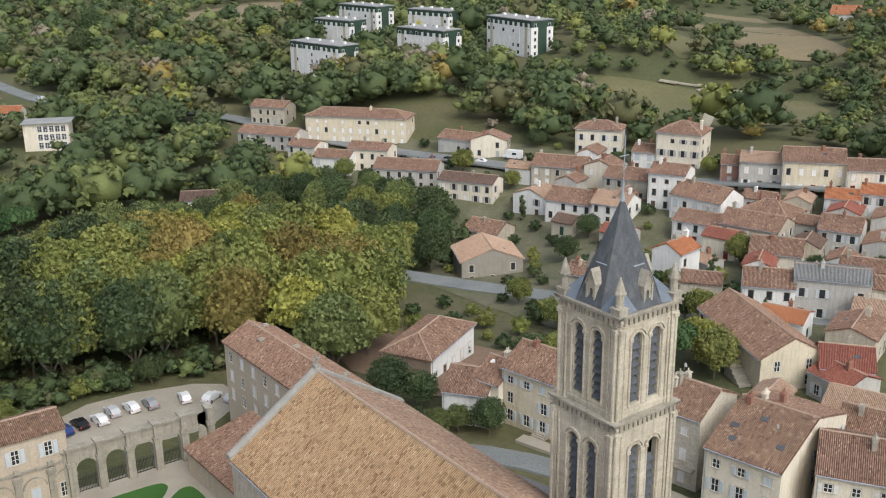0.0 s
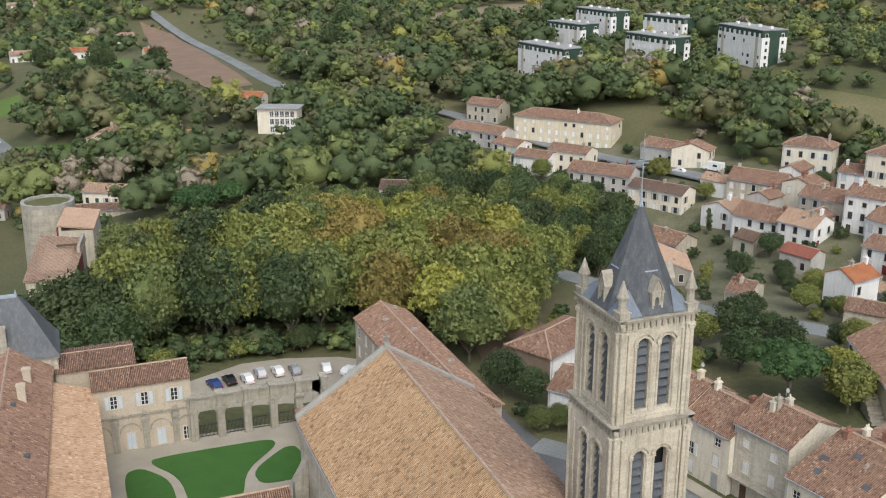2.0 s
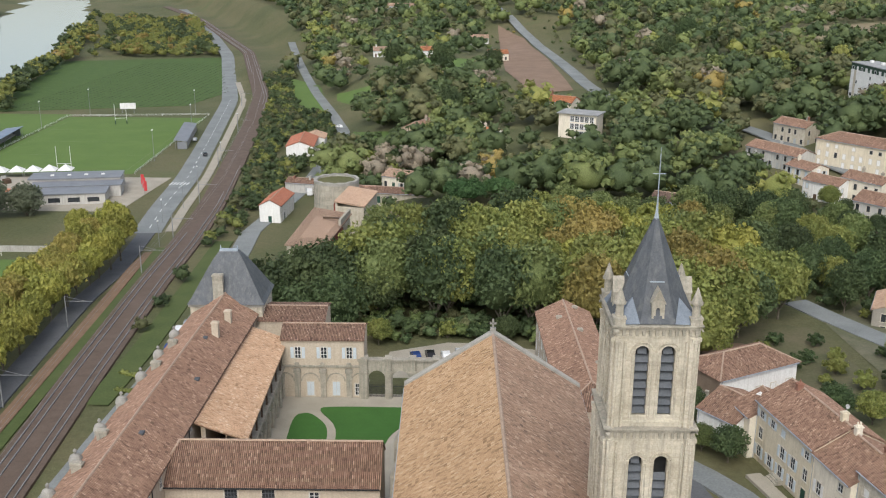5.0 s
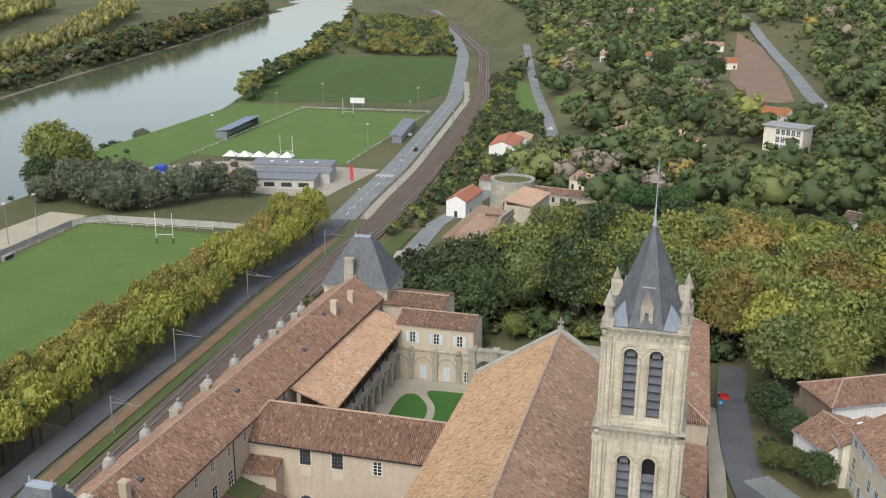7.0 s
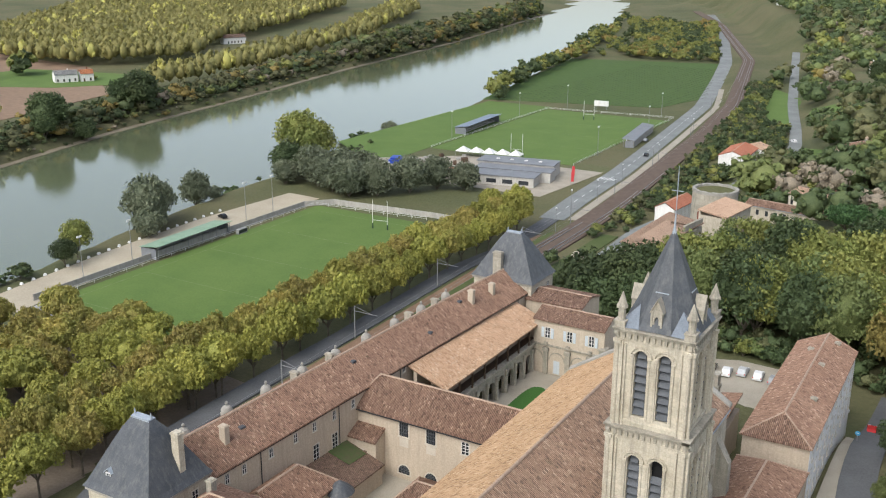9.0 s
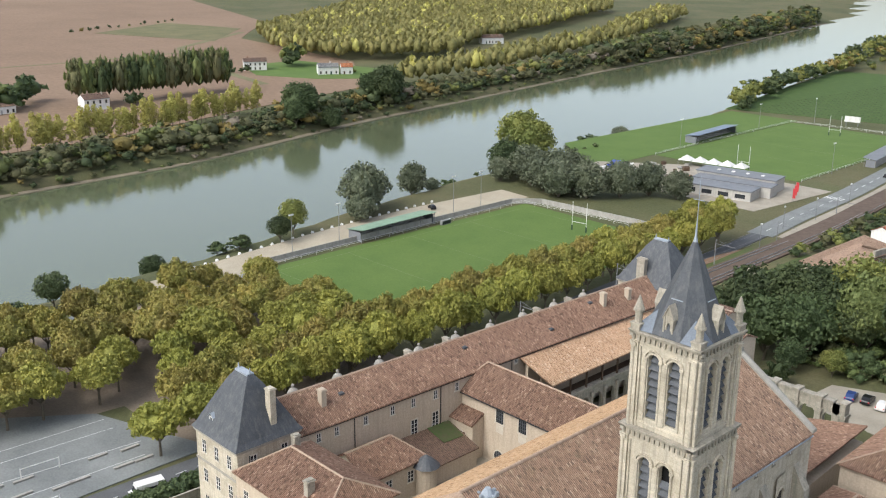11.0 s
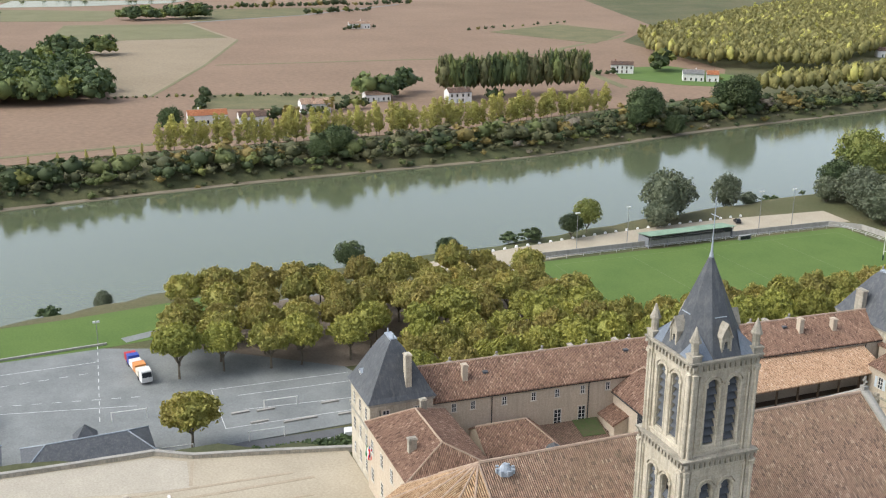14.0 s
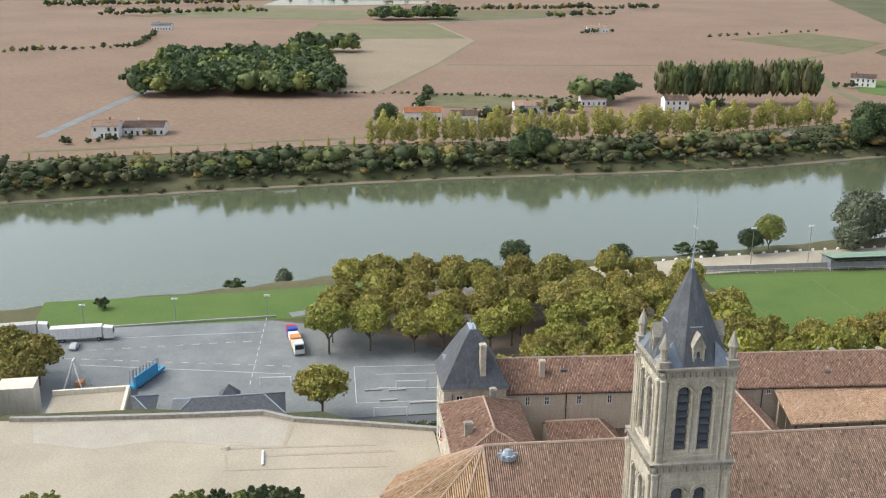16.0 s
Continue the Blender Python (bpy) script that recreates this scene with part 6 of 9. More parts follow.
# more houses of the far hillside and the valley
for x, y, rot, w, l, h, wl, rf, lab in ((-30, 545, 100, 9, 13, 4, WHITEWALL, ORANGE, "low white bungalow with bright orange roof"), (-16, 420, 80, 8, 15, 4, WHITEWALL, SALMON, "low white bungalow among garden trees"),
                                        (10, 520, 95, 9, 12, 4, CREAM, ORANGE, "small cream bungalow with orange roof"), (2, 640, 90, 9, 14, 4, WHITEWALL, SALMON, "white bungalow among dark trees"), (-60, 560, 95, 9, 12, 4, WHITEWALL, SALMON, "small white bungalow with tiled roof"),
                                        (385, 225, 30, 10, 18, 5, WHITEWALL, ORANGE, "white farmhouse with orange roof on the hill"), (420, 250, 30, 9, 14, 5, WHITEWALL, ORANGE, "white hillside house with orange roof"), (30, 345, 60, 9, 12, 5, CREAM, ORANGE, "small cream house among trees"),
                                        (-28, 365, 70, 6, 10, 3, WHITEWALL, FELT, "") , (-60, 800, 95, 10, 22, 6, WHITEWALL, SALMON, "long white building on the far slope"), (-215, 1010, 110, 10, 24, 5, WHITEWALL, GREYROOF, "long white workshop by the far road")):
    if lab:
        house(x, y, gz(x, y) + 0.2, rot, w, l, h, 2.0, wl, rf, lab, "none", faces=("-x",))

# old walls of the ruined castle on its knoll
CREEPER = mottled("red_creeper_leaves", (0.12, 0.03, 0.02), (0.24, 0.07, 0.045), 0.6, 3.0, 0.9, 0.3)
ruin = thing("ruined_castle", "ruined castle of old stone with patched tiled roof", "ruin", Matrix.Translation((-48.4, 146.0, 12.5)) @ Matrix.Rotation(radians(-8), 4, "Z"))
part("wall", boxed(-4.4, 4.4, -13.0, 12.0, -5, 12.0), BEIGE, ruin, "old rubble stone wall")
bm = bmesh.new()
low_roof = [(-4.8, -13.4, 12.2), (4.8, -13.4, 12.2), (4.8, 12.0, 13.0), (-4.8, 12.0, 14.2)]
solid(bm, low_roof, 0.2)
corrugate(bm, [(-4.8, -13.4, 12.2), (4.8, -13.4, 12.2), (4.8, 12.0, 13.0)], "X")
corrugate(bm, [(-4.8, -13.4, 12.2), (4.8, 12.0, 13.0), (-4.8, 12.0, 14.2)], "X")
part("roof_slope", bm, SALMON["X"], ruin, "patched faded tiles of the lower roof")
part("creeper", boxed(1.6, 4.6, -13.3, -13.0, 3, 11.6), CREEPER, ruin, "red autumn creeper on the wall")
part("creeper", boxed(4.4, 4.7, -12.9, 3.5, 5, 12.0), CREEPER, ruin, "red autumn creeper on the wall")
part("parapet", boxed(3.9, 4.5, 2.0, 12.0, 12.6, 14.2), STONE_GREY, ruin)
part("beam", boxed(-0.5, 4.4, 4.4, 4.8, 13.6, 14.0), BROWNWOOD, ruin, "bare dark roof beam")
for x in (-1.8, 2.2):
    add_window(ruin, Matrix.Translation((x, -13.0, 8.2)), 0.8, 1.4, "none", 2, STONE_GREY)
hall = thing("ruined_hall", "tall ruined stone hall with faded tiled roof", "ruin", Matrix.Translation((-42.8, 179.0, 12.5)) @ Matrix.Rotation(radians(-8), 4, "Z"))
part("wall", boxed(-3.8, 3.8, -8.0, 8.5, -5, 11.0), BEIGE, hall)
bm = bmesh.new()
hall_roof = [(-4.1, -8.3, 12.4), (4.1, -8.3, 11.3), (4.1, 8.8, 11.3), (-4.1, 8.8, 12.4)]
solid(bm, hall_roof, 0.2)
corrugate(bm, hall_roof, "Y")
part("roof_slope", bm, SALMON["Y"], hall, "faded pinkish canal tiles")
part("gable_wall", boxed(-3.8, -3.2, -8.0, 8.5, 11.0, 12.2), BEIGE, hall)
part("creeper", boxed(-4.3, -3.8, -7.8, 1.0, 4, 11.6), CREEPER, hall, "red autumn creeper on the wall")
for y in (-3, 4):
    add_window(hall, side("+x", 7.6, 16.5) @ Matrix.Translation((y, 0, 7.0)), 0.8, 1.6, "none", 2, STONE_GREY)
keep = thing("round_tower", "broad round ruined tower with grassy top", "tower", Matrix.Translation((-49.6, 193.0, 12.5)))
bm = bmesh.new()
frustum(bm, 0, 0, -6, 12.6, 6.7, 6.3, 32)
part("wall", bm, STONE_GREY, keep)
bm = bmesh.new()
rings = []
for k in range(32):
    a, hh = 2 * math.pi * k / 32, 13.4 + 0.12 * math.sin(k * 2.3)
    rings.append([bm.verts.new((r * math.cos(a), r * math.sin(a), z)) for r, z in ((6.4, 12.6), (6.4, hh), (5.5, hh), (5.5, 12.6))])
for a, b in zip(rings, rings[1:] + rings[:1]):
    for k in range(4):
        bm.faces.new((a[k], b[k], b[(k + 1) % 4], a[(k + 1) % 4]))
bmesh.ops.recalc_face_normals(bm, faces=bm.faces)
part("parapet", bm, COPING, keep)
bm = bmesh.new()
frustum(bm, 0, 0, 12.6, 12.75, 5.5, 5.5, 32)
part("grass_top", bm, ROUGH, keep, "rough grass on the tower top")
stump = thing("tower_stump", "broken round stone turret overgrown at the top", "ruin", Matrix.Translation((-64.0, 130.0, 10.0)))
bm = bmesh.new()
frustum(bm, 0, 0, -8, 10.5, 2.1, 1.8, 14)
frustum(bm, 0, 0, 10.5, 11.4, 1.7, 1.2, 9)
part("wall", bm, STONE_GREY, stump)
house(-37, 232, gz(-37, 232) + 0.2, 80, 6, 26, 3.4, 1.2, BEIGE, BROWN, "long low stone outbuilding with brown roof", "none", faces=("-x",), chimneys=0)

# sheds and back buildings packed between the houses
g = random.Random(88)
for x, y, rot, w, l in ((126, 139, 20, 6, 7), (127, 161, 24, 6, 8), (144, 121, 22, 7, 9), (111, 106, 18, 6, 8), (112, 90, 15, 6, 9), (122, 84, 15, 6, 8), (147, 93, 20, 6, 8), (110, 65, 30, 6, 7), (131, 68, 24, 6, 8), (129, 58, 24, 6, 8), (146, 152, 28, 6, 9), (142, 77, 18, 6, 7), (150, 84, 25, 6, 8), (113, 54, 30, 6, 7),
                     (151, 72, 25, 7, 9), (93, 66, 35, 6, 8), (145, 58, 24, 8, 11), (154, 62, 24, 8, 10), (128, 42, 20, 8, 11), (117, 38, 25, 7, 9), (90, 30, 20, 8, 10), (104, 33, 25, 8, 11), (141, 48, 20, 8, 10), (126, 120, 18, 6, 7), (109, 122, 15, 6, 6)):
    house(x, y, gz(x, y) + 0.2, rot + g.choice((0, 90)), w, l, g.uniform(2.8, 5.2), 1.4, g.choice((WHITEWALL, CREAM, GREYWALL, BEIGE)), g.choice((BROWN, BROWN, SALMON, REDTILE, DARKTILE)), "small back building with tiled roof", "none", faces=("-x",), chimneys=g.choice((0, 0, 1)), gutter=False)

# ---- trees ----


def icosphere(sub=1):
    bm = bmesh.new()
    bmesh.ops.create_icosphere(bm, subdivisions=sub, radius=1.0)
    v = np.array([x.co[:] for x in bm.verts])
    f = np.array([[x.index for x in p.verts] for p in bm.faces])
    bm.free()
    return v, f


ICO1, ICO2 = icosphere(1), icosphere(2)


def crown_data(seed, rx, rz, z0, lobes, leaves, leaf, flat=0.0, core=0.82, low=-0.45, shape="round", inner=0):
    """A crown of leaf clumps: lobes spread over an ellipsoid, each with a knobbly core, strewn with small leaf sprays."""
    g = np.random.default_rng(seed)
    verts, faces, off = [], [], 0
    cz = z0 + rz
    centres, radii = [], []
    for k in range(lobes):
        if shape == "column":
            d = g.normal(size=3)
            d /= np.linalg.norm(d)
            h = (k + 0.5) / lobes
            w = rx * (0.35 + 0.65 * math.sin(math.pi * min(1, 0.12 + h * 0.85)))
            c = np.array([d[0] * w * 0.45, d[1] * w * 0.45, z0 + 2 * rz * h])
            r = w * g.uniform(0.45, 0.65)
        else:
            up = low + (1 - low) * (k + 0.5) / lobes
            a = k * 2.39996 + g.uniform(-0.5, 0.5)
            out = math.sqrt(max(0.0, 1 - up * up))
            q = g.uniform(0.68, 0.84)
            c = np.array([math.cos(a) * out * rx * q, math.sin(a) * out * rx * q, cz + up * (1 - flat * 0.5) * rz * q])
            r = min(rx, rz) * g.uniform(0.22, 0.36)
        centres.append(c)
        radii.append(r)
    if shape != "column":
        base, tri = (ICO1, ICO2)[inner]
        v = base * g.uniform(0.84, 1.14, (len(base), 1)) * np.array([rx, rx, rz]) * 0.7
        v[:, 2] = np.maximum(v[:, 2], rz * (low - 0.1))
        verts.append(v + np.array([0, 0, cz]))
        faces += tri.tolist()
        off += len(v)
    base, tri = ICO1
    for c, r in zip(centres, radii) if core else ():
        v = base * (r * core * g.uniform(0.82, 1.12, (len(base), 1)))
        verts.append(v * np.array([1, 1, 0.9]) + c)
        faces += (tri + off).tolist()
        off += len(v)
    weight = np.array(radii) ** 2
    pick = g.choice(lobes, leaves, p=weight / weight.sum())
    d = g.normal(size=(leaves, 3))
    d[:, 2] = np.abs(d[:, 2]) * 0.95 - 0.3
    d /= np.linalg.norm(d, axis=1)[:, None]
    r = np.array(radii)[pick][:, None]
    p = np.array(centres)[pick] + d * r * (g.uniform(0.5, 1.12, (leaves, 1)) if not core else g.uniform(0.8, 1.14, (leaves, 1))) * np.array([1, 1, 0.95])
    nrm = d + g.normal(size=(leaves, 3)) * (0.5 if core else 0.62)
    nrm /= np.linalg.norm(nrm, axis=1)[:, None]
    t = np.cross(nrm, g.normal(size=(leaves, 3)))
    t /= np.linalg.norm(t, axis=1)[:, None]
    b = np.cross(nrm, t)
    s = leaf * g.uniform(0.5, 1.25, (leaves, 1))
    spray = np.stack([p - t * s - b * s * 0.7, p + t * s * 1.25 - b * s * 0.4, p + t * s * 0.1 + b * s * 1.25], 1)
    verts.append(spray.reshape(-1, 3))
    faces += (np.arange(leaves * 3).reshape(-1, 3) + off).tolist()
    return np.concatenate(verts), faces


def crown_mesh(name, mat, *args, **kw):
    v, f = crown_data(*args, **kw)
    me = bpy.data.meshes.new(name)
    me.from_pydata(v.tolist(), [], f)
    me.materials.append(mat)
    me.polygons.foreach_set("use_smooth", [k < len(f) - args[5] and kw.get("core", 1) > 0 for k in range(len(f))])
    return me


def trunk_mesh(seed, height, r, limbs, spread, top):
    g = random.Random(seed)
    bm = bmesh.new()
    beam(bm, (0, 0, -1.0), (g.uniform(-0.2, 0.2), g.uniform(-0.2, 0.2), height), r, 8, r * 0.7)
    for k in range(limbs):
        a = 2 * math.pi * (k + g.random() * 0.6) / limbs
        mid = Vector((math.cos(a) * spread * 0.45, math.sin(a) * spread * 0.45, height + (top - height) * 0.35))
        end = Vector((math.cos(a) * spread * 0.85, math.sin(a) * spread * 0.85, height + (top - height) * g.uniform(0.6, 0.9)))
        beam(bm, (0, 0, height * 0.92), mid, r * 0.55, 6, r * 0.36)
        beam(bm, mid, end, r * 0.36, 5, r * 0.12)
    me = bpy.data.meshes.new("trunk")
    bm.to_mesh(me)
    bm.free()
    me.materials.append(BARK)
    return me


def tree_kind(name, label, category, mat, seeds, rx, rz, z0, lobes, leaves, leaf, trunk, **kw):
    """Some trees of one kind, to be copied: a trunk with limbs, and a crown of leaf clumps."""
    made = []
    for s in seeds:
        stem = trunk_mesh(s, z0 * 1.05, trunk, 5, rx * 0.8, z0 + rz * 1.5)
        made.append((stem, crown_mesh("crown", mat, s, rx, rz, z0, lobes, leaves, leaf, **kw)))
    return dict(name=name, label=label, category=category, made=made, height=z0 + 2 * rz)


KINDS = {
    "plane": tree_kind("plane_tree", "broad plane tree with olive and rust autumn leaves", "tree", LEAVES_PLANE, (1, 2, 3), 4.9, 3.4, 3.0, 46, 3000, 0.27, 0.28, flat=0.2, inner=1, core=0),
    "gold": tree_kind("plane_tree", "plane tree with golden green autumn leaves", "tree", LEAVES_GOLD, (4, 5), 4.8, 3.4, 3.0, 46, 3000, 0.27, 0.28, flat=0.2, inner=1, core=0),
    "green": tree_kind("broadleaf_tree", "dark green broadleaf tree in dense woods", "tree", LEAVES_GREEN, (6, 7, 8), 5.4, 5.2, 1.6, 54, 3000, 0.29, 0.3, inner=1, core=0, low=-0.6),
    "mid": tree_kind("broadleaf_tree", "broadleaf tree with mid-green leaves", "tree", LEAVES_MID, (31, 32), 5.4, 5.2, 1.6, 54, 3000, 0.29, 0.3, inner=1, core=0, low=-0.6),
    "autumn": tree_kind("broadleaf_tree", "broadleaf tree with orange-brown autumn leaves", "tree", LEAVES_AUTUMN, (9, 10), 5.4, 5.0, 1.6, 54, 3000, 0.29, 0.3, inner=1, core=0, low=-0.6),
    "lime": tree_kind("broadleaf_tree", "broadleaf tree with yellow-green autumn leaves", "tree", LEAVES_LIME, (11, 12), 5.4, 5.0, 1.6, 54, 3000, 0.29, 0.3, inner=1, core=0, low=-0.6),
    "willow": tree_kind("willow_tree", "grey-green willow tree by the river", "tree", LEAVES_GREY, (13, 14), 4.6, 4.6, 0.1, 46, 2700, 0.28, 0.3, inner=1, core=0, low=-0.95),
    "pine": tree_kind("umbrella_pine", "dark green umbrella pine with a broad crown", "tree", LEAVES_PINE, (22,), 5.2, 2.9, 4.4, 46, 3000, 0.2, 0.34, flat=0.3, inner=1, core=0, low=-0.3),
    "bare": tree_kind("bare_tree", "leafless grey tree with fine twigs", "tree", TWIGS, (15,), 3.8, 4.6, 3.0, 16, 900, 0.26, 0.2, core=0.2),
    "poplar": tree_kind("poplar_tree", "slender yellow poplar tree in a row", "tree", LEAVES_POPLAR, (16, 17), 3.2, 5.2, 2.4, 13, 900, 0.3, 0.16, shape="column", core=0.45),
    "cypress": tree_kind("cypress_tree", "dark narrow conifer tree", "tree", LEAVES_GREEN, (18,), 1.6, 4.5, 0.6, 9, 420, 0.28, 0.18, shape="column", core=0.86),
    "bush": tree_kind("bush", "rounded green garden bush", "bush", LEAVES_GREEN, (19, 20), 1.8, 1.3, 0.2, 14, 600, 0.19, 0.1, low=-0.8, core=0),
    "limebush": tree_kind("bush", "yellow-green rounded garden bush", "bush", LEAVES_LIME, (21,), 1.8, 1.6, 0.2, 14, 600, 0.19, 0.1, low=-0.8, core=0),
}


def plant(kind, x, y, height, group="", z=None, wide=1.0, turn=None):
    k = KINDS[kind]
    pick = random.Random(f"{x:.1f},{y:.1f}")
    stem, crown = k["made"][pick.randrange(len(k["made"]))]
    s = height / k["height"]
    m = Matrix.LocRotScale((x, y, (gz(x, y) if z is None else z) - 0.1), Euler((0, 0, pick.random() * 6.28)), (s * wide, s * wide, s))
    ob = thing(k["name"], k["label"], k["category"], m, group)
    for nm, me in (("trunk", stem), ("crown", crown)):
        p = new(nm, me)
        p.parent = ob
    return ob


def woods(name, label, kinds, spots, mat_order, seed, tall=1.0, narrow=1.1, detail=(12, 170, 0.55)):
    """A far wood that nobody could count: many small crowns in one mesh."""
    g = np.random.default_rng(seed)
    small = []
    for k in range(4):
        v, f = crown_data(seed * 10 + k, 4.2, 3.7, 1.0, *detail, core=0.76, low=-0.7)
        small.append((v, np.array(f)))
    xy = np.array(spots)
    level = ground(xy[:, 0], xy[:, 1])
    verts, tris, mats, off = [], [], [], 0
    for (x, y, h), z in zip(spots, level):
        v, f = small[g.integers(4)]
        a, s = g.uniform(0, 6.28), h / 8.4
        c, n = math.cos(a), math.sin(a)
        rot = np.array([[c, n, 0], [-n, c, 0], [0, 0, 1]])
        verts.append((v * s) @ rot * np.array([narrow, narrow, tall]) + np.array([x, y, z - 0.4]))
        tris.append(f + off)
        mats.append(np.full(len(f), g.choice(len(mat_order), p=kinds)))
        off += len(v)
    verts, tris = np.concatenate(verts), np.concatenate(tris)
    me = bpy.data.meshes.new(name)
    me.vertices.add(len(verts))
    me.vertices.foreach_set("co", verts.astype(np.float32).ravel())
    me.loops.add(tris.size)
    me.loops.foreach_set("vertex_index", tris.astype(np.int32).ravel())
    me.polygons.add(len(tris))
    me.polygons.foreach_set("loop_start", np.arange(0, tris.size, 3, dtype=np.int32))
    for mm in mat_order:
        me.materials.append(mm)
    me.polygons.foreach_set("material_index", np.concatenate(mats).astype(np.int32))
    me.update(calc_edges=True)
    return tagged(new(name, me), label, "woodland", kind="stuff")


# plane trees in rows along the avenue
g = random.Random(5)
for row, x in enumerate((-112.5, -122.0)):
    for k in range(22):
        y = 205 - k * 9.2
        if y > 8 - 10 * row:
            plant("gold" if g.random() < (0.95 if row == 0 else 0.15) else "plane", x + g.uniform(-0.8, 0.8) - (6 if y > 200 else 0), y + g.uniform(-1, 1), g.uniform(13, 16), "plane trees along the avenue", wide=g.uniform(0.66, 0.74))
# the grove beside the quay
for i in range(8):
    for j in range(12):
        x, y = (-143 - i * 9.3 if i < 5 else -133.5 + (i - 5) * 9.2), -34.5 + j * 9.3 + (i * 1.6 if i < 5 else 0)
        x, y = x + g.uniform(-1.9, 1.9), y + g.uniform(-1.9, 1.9)
        if y < 70 and not (i >= 5 and y < 15) and not (i == 4 and y > 60) and not (x > -130 and y > 62):
            plant("gold" if (x > -146 and g.random() < 0.75) else "plane", x, y, g.uniform(10.2, 14.6), "plane trees of the riverside grove", wide=g.uniform(0.74, 1.0))
from mathutils.geometry import delaunay_2d_cdt

# ---- woods, hedges, orchards, far trees ----
CLEAR = [(o.matrix_world.translation.x, o.matrix_world.translation.y, max([c.dimensions.y for c in o.children if c.type == "MESH"] + [8.0]) / 2 + 3.0) for o in list(bpy.data.objects)
         if o.parent is None and o.name.split(".")[0] in ("house", "apartment_block", "flat_roofed_villa", "ruined_castle", "ruined_hall", "round_tower")]


def inside(poly, x, y):
    hit = False
    for (x0, y0), (x1, y1) in zip(poly, poly[1:] + poly[:1]):
        if (y0 > y) != (y1 > y) and x < (x1 - x0) * (y - y0) / (y1 - y0) + x0:
            hit = not hit
    return hit


FIELD_R = [(368, 320), (390, 315), (395, 284), (301, 170), (285, 170), (280, 184), (279, 205), (290, 232)]
MEADOW_1 = [(266, 246), (278, 240), (267, 207), (255, 202), (246, 208)]
MEADOW_2 = [(209, 230), (225, 199), (242, 145), (232, 131), (204, 120), (196, 135), (196, 165), (200, 192), (194, 219)]
TOPFIELD = [(202, 593), (235, 613), (281, 630), (290, 573), (208, 434), (188, 432), (160, 446), (157, 478)]
GARDEN_R = [(101, 341), (112, 305), (106, 294), (96, 300), (91, 324)]
LAWN_V = [(-120, 560), (-95, 525), (-80, 434), (-91, 424), (-106, 485)]
LAWN_W = [(-81, 483), (-60, 452), (-57, 423), (-67, 434), (-79, 464)]
LAWN_X = [(-62, 374), (-41, 329), (-39, 302), (-50, 309), (-60, 357)]
LAWN_Y = [(-35, 535), (-2, 526), (-11, 457), (-29, 452)]
CUTTING = [(18, 694), (34, 640), (40, 521), (40, 392), (20, 384), (12, 469)]
GARDEN_B = [(33, 70), (47, 66), (58, 84), (57, 112), (40, 116), (30, 96)]
VERGE = [(38, 372), (52, 372), (50, 440), (40, 470), (22, 470), (14, 400)]
OPEN = [VERGE, FIELD_R, MEADOW_1, MEADOW_2, TOPFIELD, GARDEN_R, LAWN_V, LAWN_W, LAWN_X, LAWN_Y, CUTTING, [(8, 262), (38, 256), (48, 288), (24, 300)]] + [[(x - 30, y - 8), (x - 14, y - 24), (x + 4, y - 12), (x - 10, y + 8)] for x, y in ((195, 302), (217, 269), (231, 347), (189, 367), (214, 383), (156, 325))]


def free(x, y, gap=2.5):
    for hx, hy, r in CLEAR:
        if (x - hx) ** 2 + (y - hy) ** 2 < (r + gap - 2.5) ** 2:
            return False
    for pts, w in LINES:
        if np.max(pts[:, 1]) < y - 9 or np.min(pts[:, 1]) > y + 9:
            continue
        if np.min((pts[:, 0] - x) ** 2 + (pts[:, 1] - y) ** 2) < (w / 2 + gap) ** 2:
            return False
    return not any(inside(p, x, y) for p in OPEN)


def scatter(poly, step, seed, gap=2.5, jitter=0.42):
    g = random.Random(seed)
    xs, ys = [p[0] for p in poly], [p[1] for p in poly]
    out, j, y = [], 0, min(ys)
    while y < max(ys):
        x = min(xs) + (step / 2 if j % 2 else 0)
        while x < max(xs):
            px, py = x + g.uniform(-jitter, jitter) * step, y + g.uniform(-jitter, jitter) * step
            if inside(poly, px, py) and free(px, py, gap):
                out.append((px, py))
            x += step
        y += step * 0.87
        j += 1
    return out


def drape(name, poly, mat, label, category, off=0.15, step=8.0, kind="structure"):
    """A piece of ground that follows the lie of the land."""
    edge = []
    for a, b in zip(poly, poly[1:] + poly[:1]):
        n = max(1, int(math.dist(a, b) / step))
        edge += [(a[0] + (b[0] - a[0]) * k / n, a[1] + (b[1] - a[1]) * k / n) for k in range(n)]
    xs, ys = [p[0] for p in poly], [p[1] for p in poly]
    inner = [(x, y) for x in np.arange(min(xs), max(xs), step) for y in np.arange(min(ys), max(ys), step) if inside(poly, x, y)]
    pts = [Vector(p) for p in edge + inner]
    n = len(edge)
    vs, _, fs, *_ = delaunay_2d_cdt(pts, [(k, (k + 1) % n) for k in range(n)], [], 1, 1e-4)
    me = bpy.data.meshes.new(name)
    me.from_pydata([(v.x, v.y, gz(v.x, v.y) + off) for v in vs], [], [list(f) for f in fs])
    me.materials.append(mat)
    ob = new(name, me)
    bmesh_up(ob)
    return tagged(ob, label, category, kind=kind)


